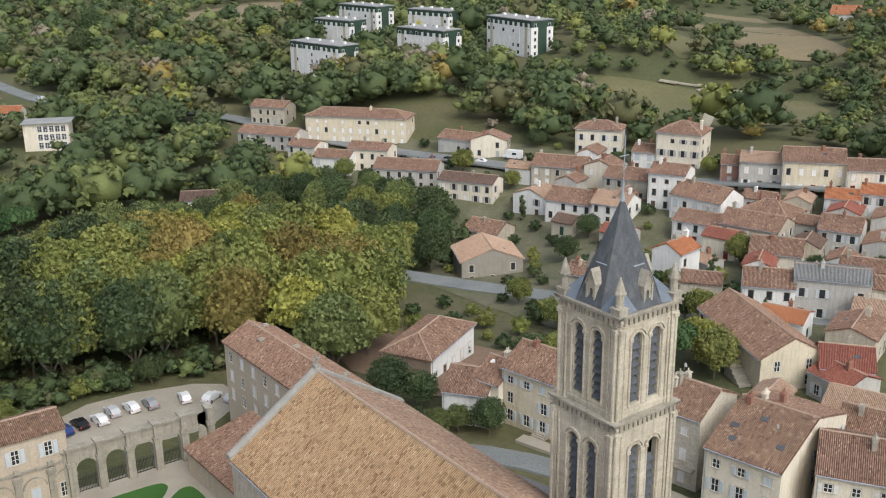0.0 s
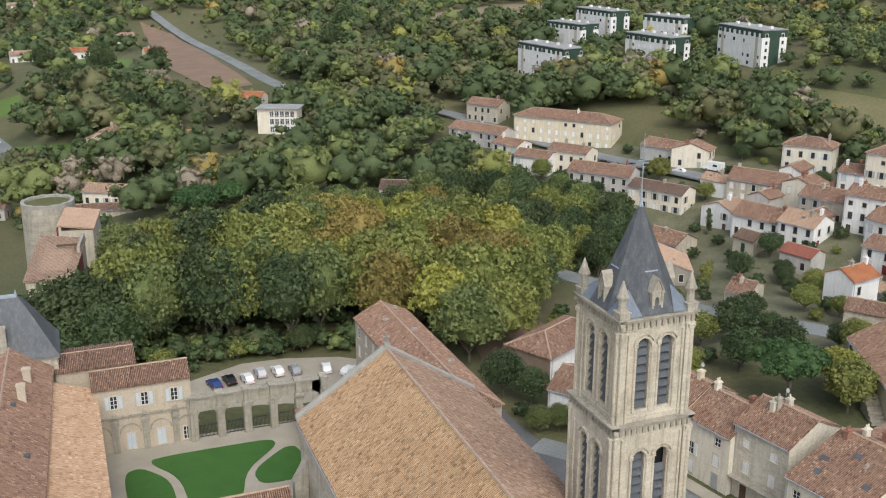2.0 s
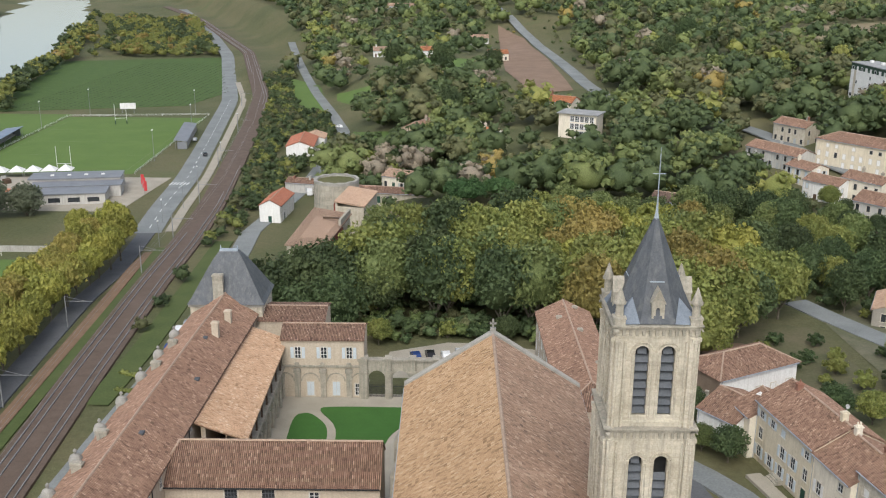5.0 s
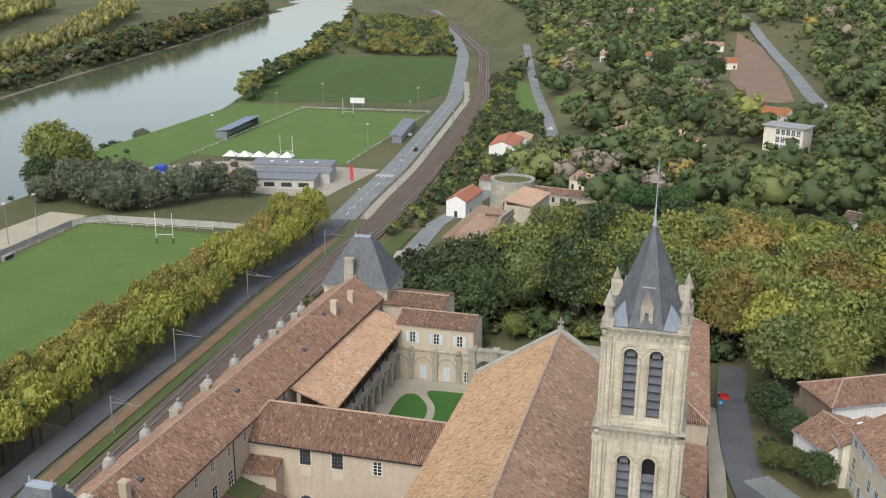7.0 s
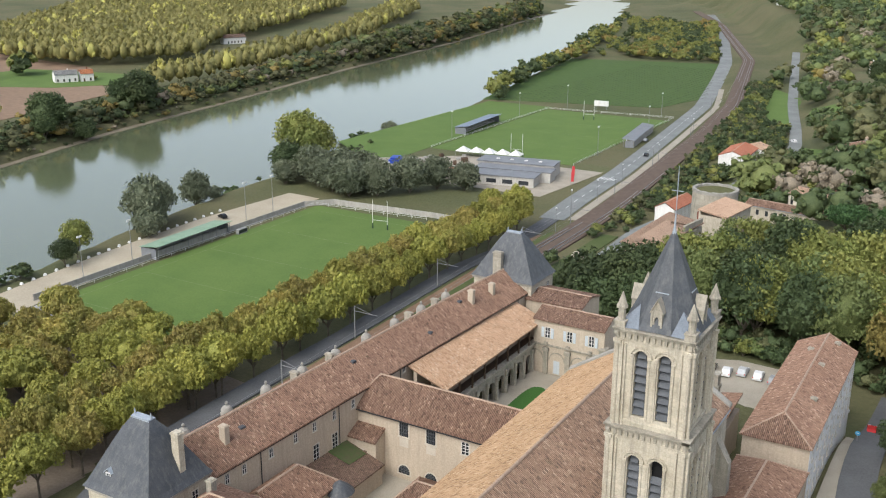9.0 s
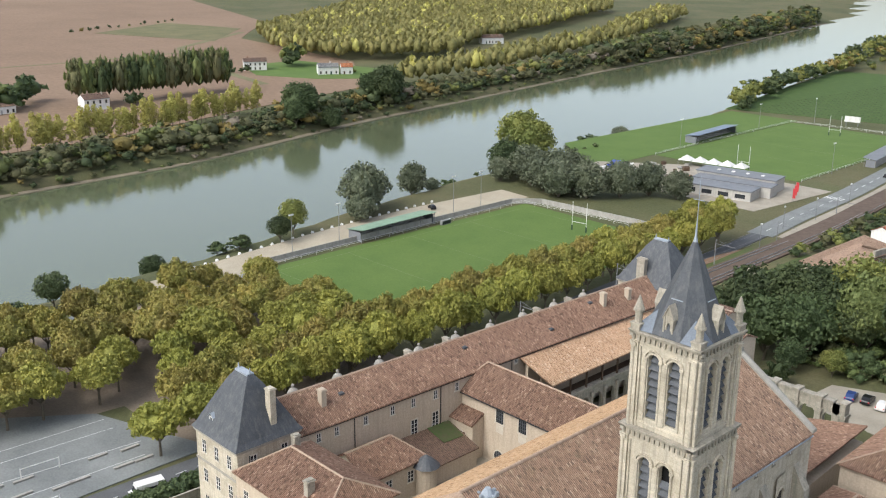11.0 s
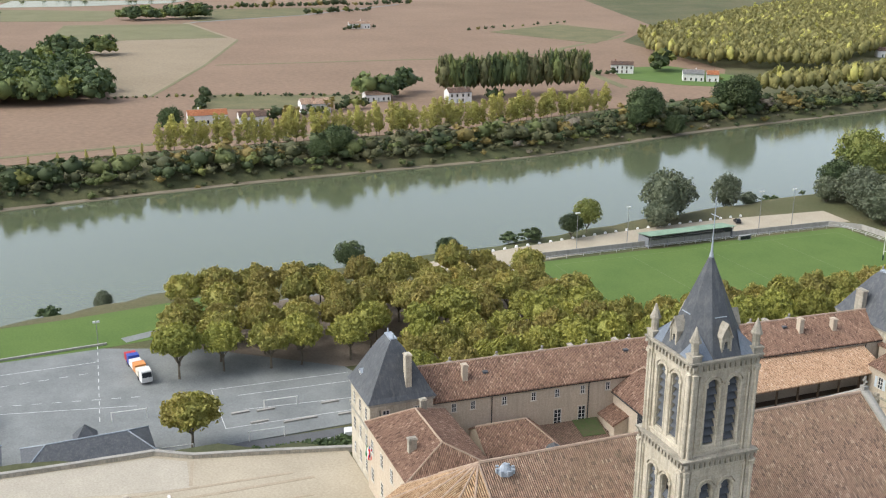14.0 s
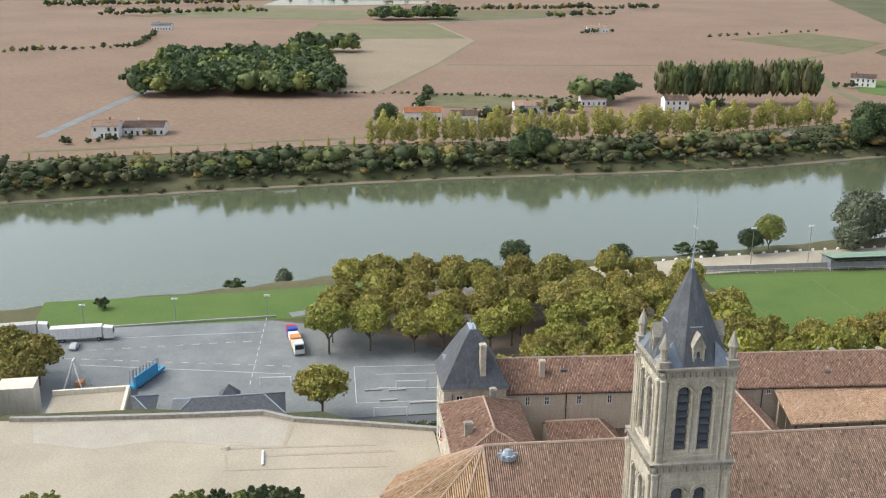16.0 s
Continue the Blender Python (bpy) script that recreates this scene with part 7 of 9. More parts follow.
DRY = mottled("dry_hill_meadow", (0.17, 0.135, 0.075), (0.25, 0.20, 0.115), 0.04, 1.0, 0.95, 0.05)
DRYGREEN = mottled("green_brown_meadow", (0.10, 0.105, 0.045), (0.18, 0.16, 0.08), 0.05, 1.0, 0.95, 0.05)
EARTH = mottled("reddish_bare_earth", (0.17, 0.11, 0.075), (0.26, 0.18, 0.125), 0.1, 2.0, 0.95, 0.08)
GARDEN = mottled("brown_garden_soil", (0.14, 0.10, 0.07), (0.21, 0.16, 0.115), 0.15, 2.0, 0.95, 0.05)
CHALK = mottled("pale_chalky_earth", (0.27, 0.24, 0.165), (0.42, 0.38, 0.29), 0.25, 1.2, 0.95, 0.05)
drape("meadow", FIELD_R, DRY, "dry brown grazed hill meadow", "meadow")
drape("meadow", MEADOW_1, DRYGREEN, "dry hill meadow with green patches", "meadow")
drape("meadow", MEADOW_2, DRYGREEN, "green and brown sloping hill meadow", "meadow")
drape("meadow", TOPFIELD, DRY, "pale dry meadow on the hilltop", "meadow")
drape("garden", GARDEN_R, DRYGREEN, "fenced grassy garden above the street", "garden")
for x0, y0, x1, y1, wd in ((226, 199, 229, 193, 3.5), (229, 194, 233, 186, 2.2), (233, 187, 236, 179, 3.4), (236, 179, 241, 167, 2.0), (231, 184, 229, 176, 4.2), (229, 176, 227, 166, 2.6), (241, 165, 243, 157, 1.6)):
    strip("earth_patch", [(x0, y0), ((x0 + x1) / 2 + 0.8, (y0 + y1) / 2), (x1, y1)], wd, CHALK, "bare chalky streak on the hill", "earth", off=0.33)
strip("track", [(227, 173), (215, 166), (194, 150), (182, 143)], 3.5, CHALK, "pale chalk track up the hill", "track", off=0.35)
for lawn in (LAWN_V, LAWN_W, LAWN_X, LAWN_Y):
    drape("lawn", lawn, GRASS, "green lawn in the valley gardens", "lawn")
drape("embankment", CUTTING, EARTH, "reddish bare road embankment", "embankment", off=0.3)
drape("garden", GARDEN_B, mottled("rough_garden_green", (0.07, 0.085, 0.033), (0.15, 0.125, 0.075), 0.12, 2.0, 0.95, 0.08), "rough green and brown garden below the houses", "garden", step=5)

g = random.Random(77)
# park woods below the abbey
PARK = [(-38, 168), (-42, 122), (-20, 114), (6, 108), (13, 90), (28, 89), (40, 102), (58, 122), (76, 128), (92, 150), (88, 190), (60, 198), (15, 190), (-12, 176)]
for x, y in scatter(PARK, 9.2, 3, 3.5):
    if x > 0 and y < 166 and x < 44:
        kind = g.choices(["lime", "autumn", "mid", "gold"], [0.42, 0.2, 0.14, 0.24])[0]
    elif x < -10 and y > 148:
        kind = g.choices(["bare", "mid", "lime"], [0.5, 0.28, 0.22])[0]
    elif x < 0:
        kind = g.choices(["green", "mid", "lime"], [0.3, 0.4, 0.3])[0]
    else:
        kind = g.choices(["green", "mid", "lime", "autumn"], [0.45, 0.35, 0.16, 0.04])[0]
    tall = g.uniform(15, 20) if y < 160 and x < 60 else g.uniform(10, 14)
    plant(kind, x, y, tall, "park woodland trees", wide=0.84)
edge = [(x, y, g.uniform(2.0, 4.5)) for x, y in scatter([(-46, 112), (-30, 104), (-19, 107), (-9, 107), (2, 104), (9, 98), (12, 90), (15, 104), (-10, 116), (-46, 124)], 3.6, 18, 0.5)]
woods("car_park_shrubs", "dark shrubs along the edge of the car park", [0.55, 0.2, 0.25], edge, [LEAVES_GREEN, LEAVES_OLIVE, LEAVES_MID], 19, detail=(7, 110, 0.45))
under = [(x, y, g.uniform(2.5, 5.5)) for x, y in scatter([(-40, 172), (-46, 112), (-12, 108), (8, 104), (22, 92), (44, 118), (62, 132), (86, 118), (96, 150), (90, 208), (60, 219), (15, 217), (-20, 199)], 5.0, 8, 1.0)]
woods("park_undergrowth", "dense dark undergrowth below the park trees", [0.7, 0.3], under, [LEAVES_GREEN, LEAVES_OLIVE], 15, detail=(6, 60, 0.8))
drape("yard", [(21, 64), (24, 60), (34, 62), (46, 68), (40, 100), (26, 102), (22, 84)], EARTH, "brown bare earth yard below trees", "yard", step=5, off=0.22)
TOWN_YARDS = mottled("yards_and_gardens", (0.065, 0.08, 0.032), (0.19, 0.17, 0.115), 0.13, 2.0, 0.95, 0.05)
# gardens among the houses
TOWN = [(60, 60), (95, 30), (150, 40), (172, 62), (160, 150), (128, 222), (95, 215), (88, 150), (62, 118)]
drape("yards", TOWN, TOWN_YARDS, "mixed yards and gardens between the houses", "ground", off=0.1, step=5)
spots = scatter(TOWN, 8.5, 9, 1.5)
for x, y in spots:
    kind = g.choices(["bush", "limebush", "green", "lime", "cypress"], [0.42, 0.2, 0.22, 0.12, 0.04])[0]
    plant(kind, x, y, g.uniform(1.8, 3.6) if "bush" in kind else g.uniform(4.5, 8), "garden trees and bushes")
for kind, x, y, h in (("lime", 63, 38, 9), ("gold", 66, 44, 8), ("green", 58, 58, 8), ("lime", 49, 60, 6), ("green", 44, 62, 6), ("green", 22.5, 46, 6),
                      ("green", 66, 70, 9), ("lime", 60, 72, 7), ("limebush", 54, 76, 4), ("bush", 47, 72, 3), ("bush", 52, 68, 3), ("bush", 56, 64, 3), ("green", 75, 78, 7), ("lime", 70, 62, 6), ("limebush", 41, 92, 4), ("bush", 46, 100, 3), ("green", 40, 104, 15), ("limebush", 52, 84, 4.5), ("bush", 45, 86, 3.5), ("bush", 49, 90, 3), ("bush", 40, 82, 4), ("limebush", 55, 92, 3), ("bush", 38, 74, 3.5), ("bush", 54, 100, 3), ("limebush", 48, 78, 2.5), ("bush", 60, 78, 3.5), ("bush", 64, 84, 3),
                      ("green", -56, 118, 20), ("green", -48, 121, 19), ("green", -42, 123, 18), ("green", -50, 112, 16), ("green", -60, 122, 16), ("green", -45, 118, 17), ("green", -51, 122, 15), ("green", -41, 112, 15), ("green", -36, 124, 16), ("lime", -38, 118, 11), ("green", -33, 119, 13), ("green", -41, 132, 11), ("green", -67, 116, 10), ("green", -56, 104, 9), ("green", -62, 108, 9), ("lime", -66, 124, 8), ("bush", -38, 140, 4), ("limebush", -36, 150, 3),
                      ("green", -6, 107, 6), ("bush", -12, 108, 4), ("limebush", -18, 109, 4), ("bush", -26, 110, 4), ("lime", -32, 106, 6), ("bush", -38, 96, 5), ("green", -40, 104, 7), ("mid", 20, 86, 15), ("lime", 28, 88, 14), ("green", 16.6, 63.5, 8), ("green", 19.6, 59, 6.2), ("mid", 16.6, 50.5, 4.6), ("mid", 19.6, 49.5, 4.6), ("bush", 16.4, 56, 2.5),
                      ("plane", -109.5, -36.5, 12.5), ("bush", -100, -36, 3.5), ("plane", -132, -100, 12.5), ("plane", -138, -108, 12.5), ("plane", -127, -108, 12.5), ("green", -104, -104, 8), ("green", -108, -96, 6),
                      ("limebush", -44.4, -56, 3.0), ("limebush", -44.2, -53.5, 3.2), ("bush", -44.4, -50.5, 3.0), ("limebush", -44.2, -47.5, 2.8), ("bush", -44.4, -45, 3.2), ("bush", -44.0, -42.5, 3.2), ("bush", -43.6, -40.2, 3.0), ("limebush", -47, -77.5, 2.6), ("limebush", -47, -74.6, 2.6),
                      ("gold", -113, 3, 11.5), ("plane", -124, -101, 11), ("bush", -181, -96, 3.5)):
    plant(kind, x, y, h, "garden trees and bushes" if "bush" in kind else "")
# umbrella pine and conifers in the valley
plant("pine", -13.5, 192, 13.5, "")
plant("pine", -3, 204, 11, "")
plant("pine", 55.5, 43.0, 11.5, "", wide=1.15)
for x, y, h in ((-35, 400, 16), (-22, 445, 18), (-48, 470, 15), (5, 455, 14), (-46, 345, 8), (-38, 300, 9), (-18, 330, 15), (120, 520, 18), (98, 470, 16), (60, 470, 14)):
    plant("green", x, y, h, "", wide=0.85)
for x, y, h in ((-30, 395, 17), (-42, 412, 14), (-15, 380, 13), (122, 460, 20), (128, 455, 17), (205, 325, 15), (245, 515, 22), (232, 500, 20)):
    plant("cypress" if x < 200 else "poplar", x, y, h, "")
# trees along the river
for kind, x, y, h, w in (("lime", -240, 245, 20, 0.9), ("lime", -228, 238, 18, 0.9), ("gold", -246, 256, 17, 1.0), ("willow", -212, 220, 13, 1.0), ("willow", -202, 216, 12, 1.0), ("willow", -192, 213, 13, 1.0), ("willow", -184, 220, 13, 1.0), ("willow", -176, 230, 13, 0.9),
                         ("willow", -219, 226, 13, 1), ("willow", -206, 228, 13, 1), ("willow", -196, 226, 14, 1), ("willow", -170, 240, 12, 0.9), ("willow", -225, 216, 9, 1), ("green", -230, 224, 12, 1), ("willow", -234, 232, 13, 1), ("willow", -160, 244, 10, 1),
                         ("willow", -222, 142, 17, 0.8), ("willow", -228, 150, 14, 0.9), ("willow", -216, 136, 9, 1), ("willow", -236, 178, 12, 0.8), ("willow", -238, 190, 5, 1.2), ("lime", -218, 109, 10, 0.8), ("green", -214, 101, 7, 1), ("bush", -216, 87, 3.5, 1.5), ("bush", -218, 80, 3, 1.5),
                         ("green", -222, 60, 7, 1), ("bush", -200, -62, 3, 1.4), ("bush", -202, -80, 3, 1.4), ("willow", -206, -48, 6, 0.7), ("bush", -206, -20, 3, 2), ("bush", -200, 10, 4, 2), ("green", -204, 22, 8, 1), ("bush", -243, 205, 4, 1.6), ("bush", -262, 320, 6, 1.6), ("willow", -262, 345, 8, 1), ("willow", -258, 300, 6, 1)):
    plant(kind, x, y, h * (1.15 if kind == "willow" else 1.25), "riverside trees", wide=w * 1.05)
GREENS, MIX = [LEAVES_GREEN, LEAVES_LIME, LEAVES_AUTUMN, LEAVES_OLIVE, TWIGS, LEAVES_MID], [0.53, 0.04, 0.02, 0.18, 0.025, 0.205]
# slope between railway and lane, and the wooded hills
SLOPE = [(-92, 120), (-84, 125), (-82, 215), (-76, 262), (-74, 320), (-70, 372), (-80, 425), (-100, 490), (-125, 600), (-138, 560), (-116, 470), (-100, 330), (-91, 250), (-89, 200)]
woods("railway_bank_scrub", "green scrub on the railway bank", [0.55, 0.2, 0.25], [(x, y, g.uniform(2.5, 5.5)) for x, y in scatter(SLOPE, 4.2, 21, 0.8)], [LEAVES_GREEN, LEAVES_LIME, LEAVES_OLIVE], 3, detail=(7, 90, 0.6))
LOW_GROWTH = [(4, 690), (58, 690), (58, 330), (30, 312), (-2, 380)]


def hill_height(x, y, h):
    """Low scrub before the hill road and on the open hilltop, trees elsewhere."""
    if inside(LOW_GROWTH, x, y):
        return h * 0.3
    return h * 0.62 if x > 185 and y < 330 else h


HILL_NEAR = [(-66, 255), (-40, 215), (-14, 208), (20, 216), (88, 208), (100, 222), (90, 245), (86, 290), (108, 262), (150, 222), (148, 172), (172, 150), (176, 95), (188, 55), (230, 20), (330, 60), (420, 160), (330, 420), (120, 430), (-60, 430)]
woods("hill_woods", "mixed autumn woods on the hillside", MIX, [(x, y, hill_height(x, y, g.choice((g.uniform(4, 7), g.uniform(9, 14), g.uniform(11, 18))))) for x, y in scatter(HILL_NEAR, 8.0, 22) if g.random() < (0.55 if x < 20 and y > 285 else 0.85)], GREENS, 4, detail=(10, 140, 0.46))
HILL_FAR = [(-128, 560), (-60, 430), (330, 420), (420, 160), (520, 200), (560, 330), (420, 760), (160, 1150), (-200, 1500), (-330, 1420), (-300, 1180), (-190, 900), (-130, 700)]
woods("far_hill_woods", "distant mixed autumn woods on the hills", [0.54, 0.03, 0.01, 0.18, 0.015, 0.225], [(x, y, hill_height(x, y, g.uniform(8, 14))) for x, y in scatter(HILL_FAR, 14.5, 23) if not (-75 < x < 25 and y < 570 and g.random() < 0.5)], GREENS, 5, detail=(5, 44, 0.9))
woods("lane_hedge", "garden hedges and trees along the lane", [0.6, 0.3, 0.1], [(x, y, g.uniform(3, 7)) for x, y in scatter([(-64, 250), (-45, 300), (-38, 300), (-36, 330), (-58, 376), (-62, 410), (-20, 430), (-20, 280)], 9, 31)], [LEAVES_GREEN, LEAVES_LIME, LEAVES_AUTUMN], 6)
strip("shore", [(float(along(FAR_BANK, y)) + 1.5, y) for y in range(-420, 1180, 40)], 5.0, mottled("brown_river_mud", (0.15, 0.12, 0.08), (0.25, 0.21, 0.15), 0.1, 2.0, 0.9, 0.05), "bare brown mud at the water's edge", "shore", level=-2.75)
# scrub on both river banks
bank = []
for k in range(330):
    y = -420 + k * 4.6 + g.uniform(-2, 2)
    far = float(along(FAR_BANK, y))
    for d, h in ((-1, 3.5), (-6, 7.0), (-12, 9.5), (-18, 10.0), (-24, 6.5)):
        if g.random() < 0.9:
            hh = h * g.uniform(0.5, 1.3) * (1.6 if y > 560 else 1.0)
            bank.append((far + d + g.uniform(-2.5, 2.5), y, hh))
woods("far_bank_scrub", "olive and brown scrub on the far river bank", [0.3, 0.05, 0.08, 0.4, 0.03, 0.14], bank, GREENS, 7, tall=0.95, narrow=1.2, detail=(5, 70, 0.55))
near = [(float(along(NEAR_BANK, y)) + g.uniform(0, 14), y, g.uniform(7, 14)) for y in [445 + 6 * k for k in range(70)]]
near += [(float(along(NEAR_BANK, y)) + g.uniform(8, 60), y, g.uniform(5, 10)) for y in [690 + 4 * k for k in range(90)]]
near += [(x, y, g.uniform(5, 10)) for x, y in scatter([(-262, 690), (-196, 690), (-205, 760), (-262, 950), (-340, 1010), (-372, 980), (-320, 860)], 8.5, 51)]
near += [(float(along(NEAR_BANK, y)) + g.uniform(-2, 4), y, g.uniform(2, 4)) for y in [215 + 7 * k for k in range(14)]]
woods("river_bank_trees", "green and yellow trees along the river bank", [0.4, 0.5, 0.1], near, [LEAVES_GREEN, LEAVES_LIME, LEAVES_AUTUMN], 8, detail=(8, 100, 0.65))
# yellow poplars in rows beyond the river
for k in range(74):
    y = -14 + k * 3.5
    if 228 < y < 244:
        continue
    x = float(np.interp(y, [-14, 132, 241], [-384, -393, -421]))
    plant("poplar", x + g.uniform(-3, 3), y + g.uniform(-0.8, 0.8), g.uniform(12.5, 18), "poplars along the far bank", wide=g.uniform(0.75, 1.0))
for k in range(14):
    f = k / 13
    plant("poplar", -352 - 27 * f, -172 + 150 * f, g.uniform(5, 7), "poplars along the far bank", wide=0.6)
for x, y, h in ((-382, 232, 22), (-390, 240, 17), (-395, 302, 24), (-402, 309, 20), (-376, 224, 14), (-357, 60, 16), (-352, 50, 11), (-402, 296, 18), (-372, 244, 13), (-430, -4, 14)):
    plant("green", x, y, h, "dark trees of the far bank")
yellow = [(x, y, g.uniform(12, 16)) for poly in ([(-432, 352), (-440, 450), (-500, 660), (-640, 980), (-670, 960), (-520, 640), (-462, 440), (-450, 352)], [(-570, 395), (-520, 480), (-575, 545), (-640, 720), (-760, 1000), (-1150, 1050), (-1020, 820), (-830, 560), (-750, 450), (-650, 400)])
          for x, y in scatter(poly, 8.4, 41, jitter=0.3)]
woods("poplar_plantation", "yellow autumn poplar plantation in rows", [0.12, 0.88], yellow, [LEAVES_POPLAR, LEAVES_PLANTED], 9, tall=1.3, narrow=0.66, detail=(3, 28, 0.8))
dark = [(x, y, g.uniform(24, 29)) for x, y in scatter([(-488, 160), (-500, 160), (-500, 258), (-486, 258)], 4.2, 42)]
woods("poplar_screen", "dense dark green poplar screen", [0.45, 0.3, 0.25], dark, [LEAVES_GREEN, LEAVES_MID, LEAVES_OLIVE], 10, tall=1.0, narrow=0.32, detail=(8, 80, 0.6))
clump = [(x, y, g.uniform(11, 19)) for poly in ([(-546, -150), (-540, -30), (-560, -26), (-700, -40), (-712, -100), (-690, -150)], [(-770, -70), (-800, -60), (-800, -10), (-780, -10)], [(-1110, 20), (-1140, 20), (-1150, 110), (-1120, 116)], [(-500, 100), (-530, 150), (-525, 160), (-490, 120)])
         for x, y in scatter(poly, 9.5, 43)]
woods("field_copse", "dark copse of trees among the fields", [0.6, 0.1, 0.3], clump, [LEAVES_GREEN, LEAVES_LIME, LEAVES_MID], 11, detail=(7, 80, 0.8))
hedges = []
for (x0, y0), (x1, y1), n, h in (((-556, -30), (-552, 10), 14, 2), ((-552, 10), (-520, 130), 40, 2.5), ((-560, 30), (-470, 15), 14, 6), ((-450, 44), (-480, 110), 16, 7), ((-791, -299), (-830, -198), 18, 5), ((-830, -198), (-960, -198), 22, 5), ((-560, 350), (-575, 366), 5, 14), ((-520, 345), (-512, 372), 6, 4), ((-945, 225), (-962, 262), 8, 5),
                                 ((-1150, 235), (-1190, 330), 16, 7), ((-900, 340), (-965, 492), 12, 4), ((-400, -160), (-420, -120), 8, 4), ((-1180, -300), (-1250, -100), 26, 9), ((-1260, 100), (-1290, 420), 40, 9), ((-1330, -400), (-1400, -150), 36, 10), ((-560, 300), (-556, 316), 4, 5), ((-475, 182), (-486, 196), 4, 6)):
    for k in range(n):
        f = (k + g.random() * 0.6) / n
        hedges.append((x0 + (x1 - x0) * f + g.uniform(-3, 3), y0 + (y1 - y0) * f + g.uniform(-2, 2), h * g.uniform(0.6, 1.3)))
for k in range(420):
    hedges.append((g.uniform(-2300, -1480), g.uniform(-900, 1500), g.uniform(8, 15)))
woods("field_hedges", "dark hedges and lone trees between fields", [0.8, 0.15, 0.05], hedges, [LEAVES_GREEN, LEAVES_LIME, LEAVES_AUTUMN], 12, detail=(5, 36, 1.1))
crops = [(x, y, 0.9) for k in range(26) for x, y in [(-252 + k * 4.0 + f * 16, 455 + f * 205) for f in [j / 46 for j in range(46)]] if inside([(-262, 445), (-162, 470), (-150, 520), (-190, 690), (-300, 660)], x, y)]
woods("crop_rows", "rows of green vegetable crop", [1.0], crops, [LEAVES_GREEN], 17, narrow=2.2, detail=(3, 14, 1.0))
drape("grove_floor", [(-112, 8), (-112, 66), (-150, 72), (-190, 40), (-186, -18), (-165, -34), (-150, -40), (-141, -36), (-137.5, 8)], mottled("bare_beige_grove_floor", (0.17, 0.135, 0.10), (0.26, 0.21, 0.16), 0.15, 2.0, 0.95, 0.03), "bare beige earth below the plane trees", "ground", off=0.12)

# ---- sports grounds, quay, yards, vehicles ----
STEELGREEN = mottled("faded_green_roof_sheet", (0.16, 0.25, 0.17), (0.26, 0.36, 0.26), 0.4, 4.0, 0.7, 0)
STEELBLUE = mottled("blue_grey_roof_sheet", (0.13, 0.17, 0.23), (0.22, 0.26, 0.32), 0.4, 4.0, 0.6, 0)
GREYSHEET = mottled("grey_roof_sheet", (0.15, 0.16, 0.175), (0.22, 0.23, 0.245), 0.3, 4.0, 0.6, 0)
CONCRETE = mottled("weathered_concrete", (0.30, 0.29, 0.26), (0.45, 0.43, 0.39), 0.5, 5.0, 0.9, 0.01, stain=(0.2, 0.19, 0.17))
RUBBER = mottled("black_rubber", (0.015, 0.015, 0.015), (0.03, 0.03, 0.03), 2.0, 8.0, 0.9, 0)
SIGNRED = mottled("red_banner_cloth", (0.45, 0.03, 0.04), (0.55, 0.06, 0.06), 0.6, 4.0, 0.7, 0)
TARP_BLUE = mottled("bright_blue_tarpaulin", (0.02, 0.05, 0.3), (0.04, 0.09, 0.42), 0.6, 4.0, 0.5, 0)
FAIRBLUE = mottled("fairground_blue_paint", (0.03, 0.22, 0.42), (0.06, 0.32, 0.55), 0.8, 4.0, 0.5, 0)
FAIRORANGE = mottled("fairground_orange_paint", (0.6, 0.2, 0.05), (0.7, 0.32, 0.1), 0.8, 4.0, 0.5, 0)
PALLET = mottled("stacked_bricks_orange", (0.42, 0.17, 0.10), (0.55, 0.27, 0.18), 1.2, 5.0, 0.9, 0)


def posed(x, y, z, rot=0):
    return Matrix.Translation((x, y, z)) @ Matrix.Rotation(radians(rot), 4, "Z")


def stand(x, y, rot, l, depth, roof, label):
    """A small covered stand, open towards local x."""
    ob = thing("spectator_stand", label, "stand", posed(x, y, 0.1, rot))
    part("back_wall", boxed(-depth / 2, -depth / 2 + 0.2, -l / 2, l / 2, 0, 3.4), CONCRETE, ob)
    for s in (-1, 1):
        part("side_wall", boxed(-depth / 2 + 0.2, depth / 2 - 1, s * l / 2 - 0.1, s * l / 2 + 0.1, 0, 3.2), GREYSHEET, ob)
    bm = bmesh.new()
    m = Matrix.Translation((0, 0, 3.7)) @ Matrix.Rotation(radians(-7), 4, "Y")
    block(bm, -depth / 2 - 0.4, depth / 2 + 0.6, -l / 2 - 0.4, l / 2 + 0.4, 0, 0.12, m=m)
    part("roof", bm, roof, ob)
    for k in range(3):
        part("step", boxed(-depth / 2 + 0.2 + 1.1 * k, -depth / 2 + 1.3 + 1.1 * k, -l / 2 + 0.1, l / 2 - 0.1, 0, 1.5 - 0.45 * k), CONCRETE, ob)
    for k in range(6):
        yy = -l / 2 + 0.3 + k * (l - 0.6) / 5
        part("post", boxed(depth / 2 - 0.3, depth / 2 - 0.15, yy - 0.07, yy + 0.07, 0, 4.0), STEEL, ob)
    return ob


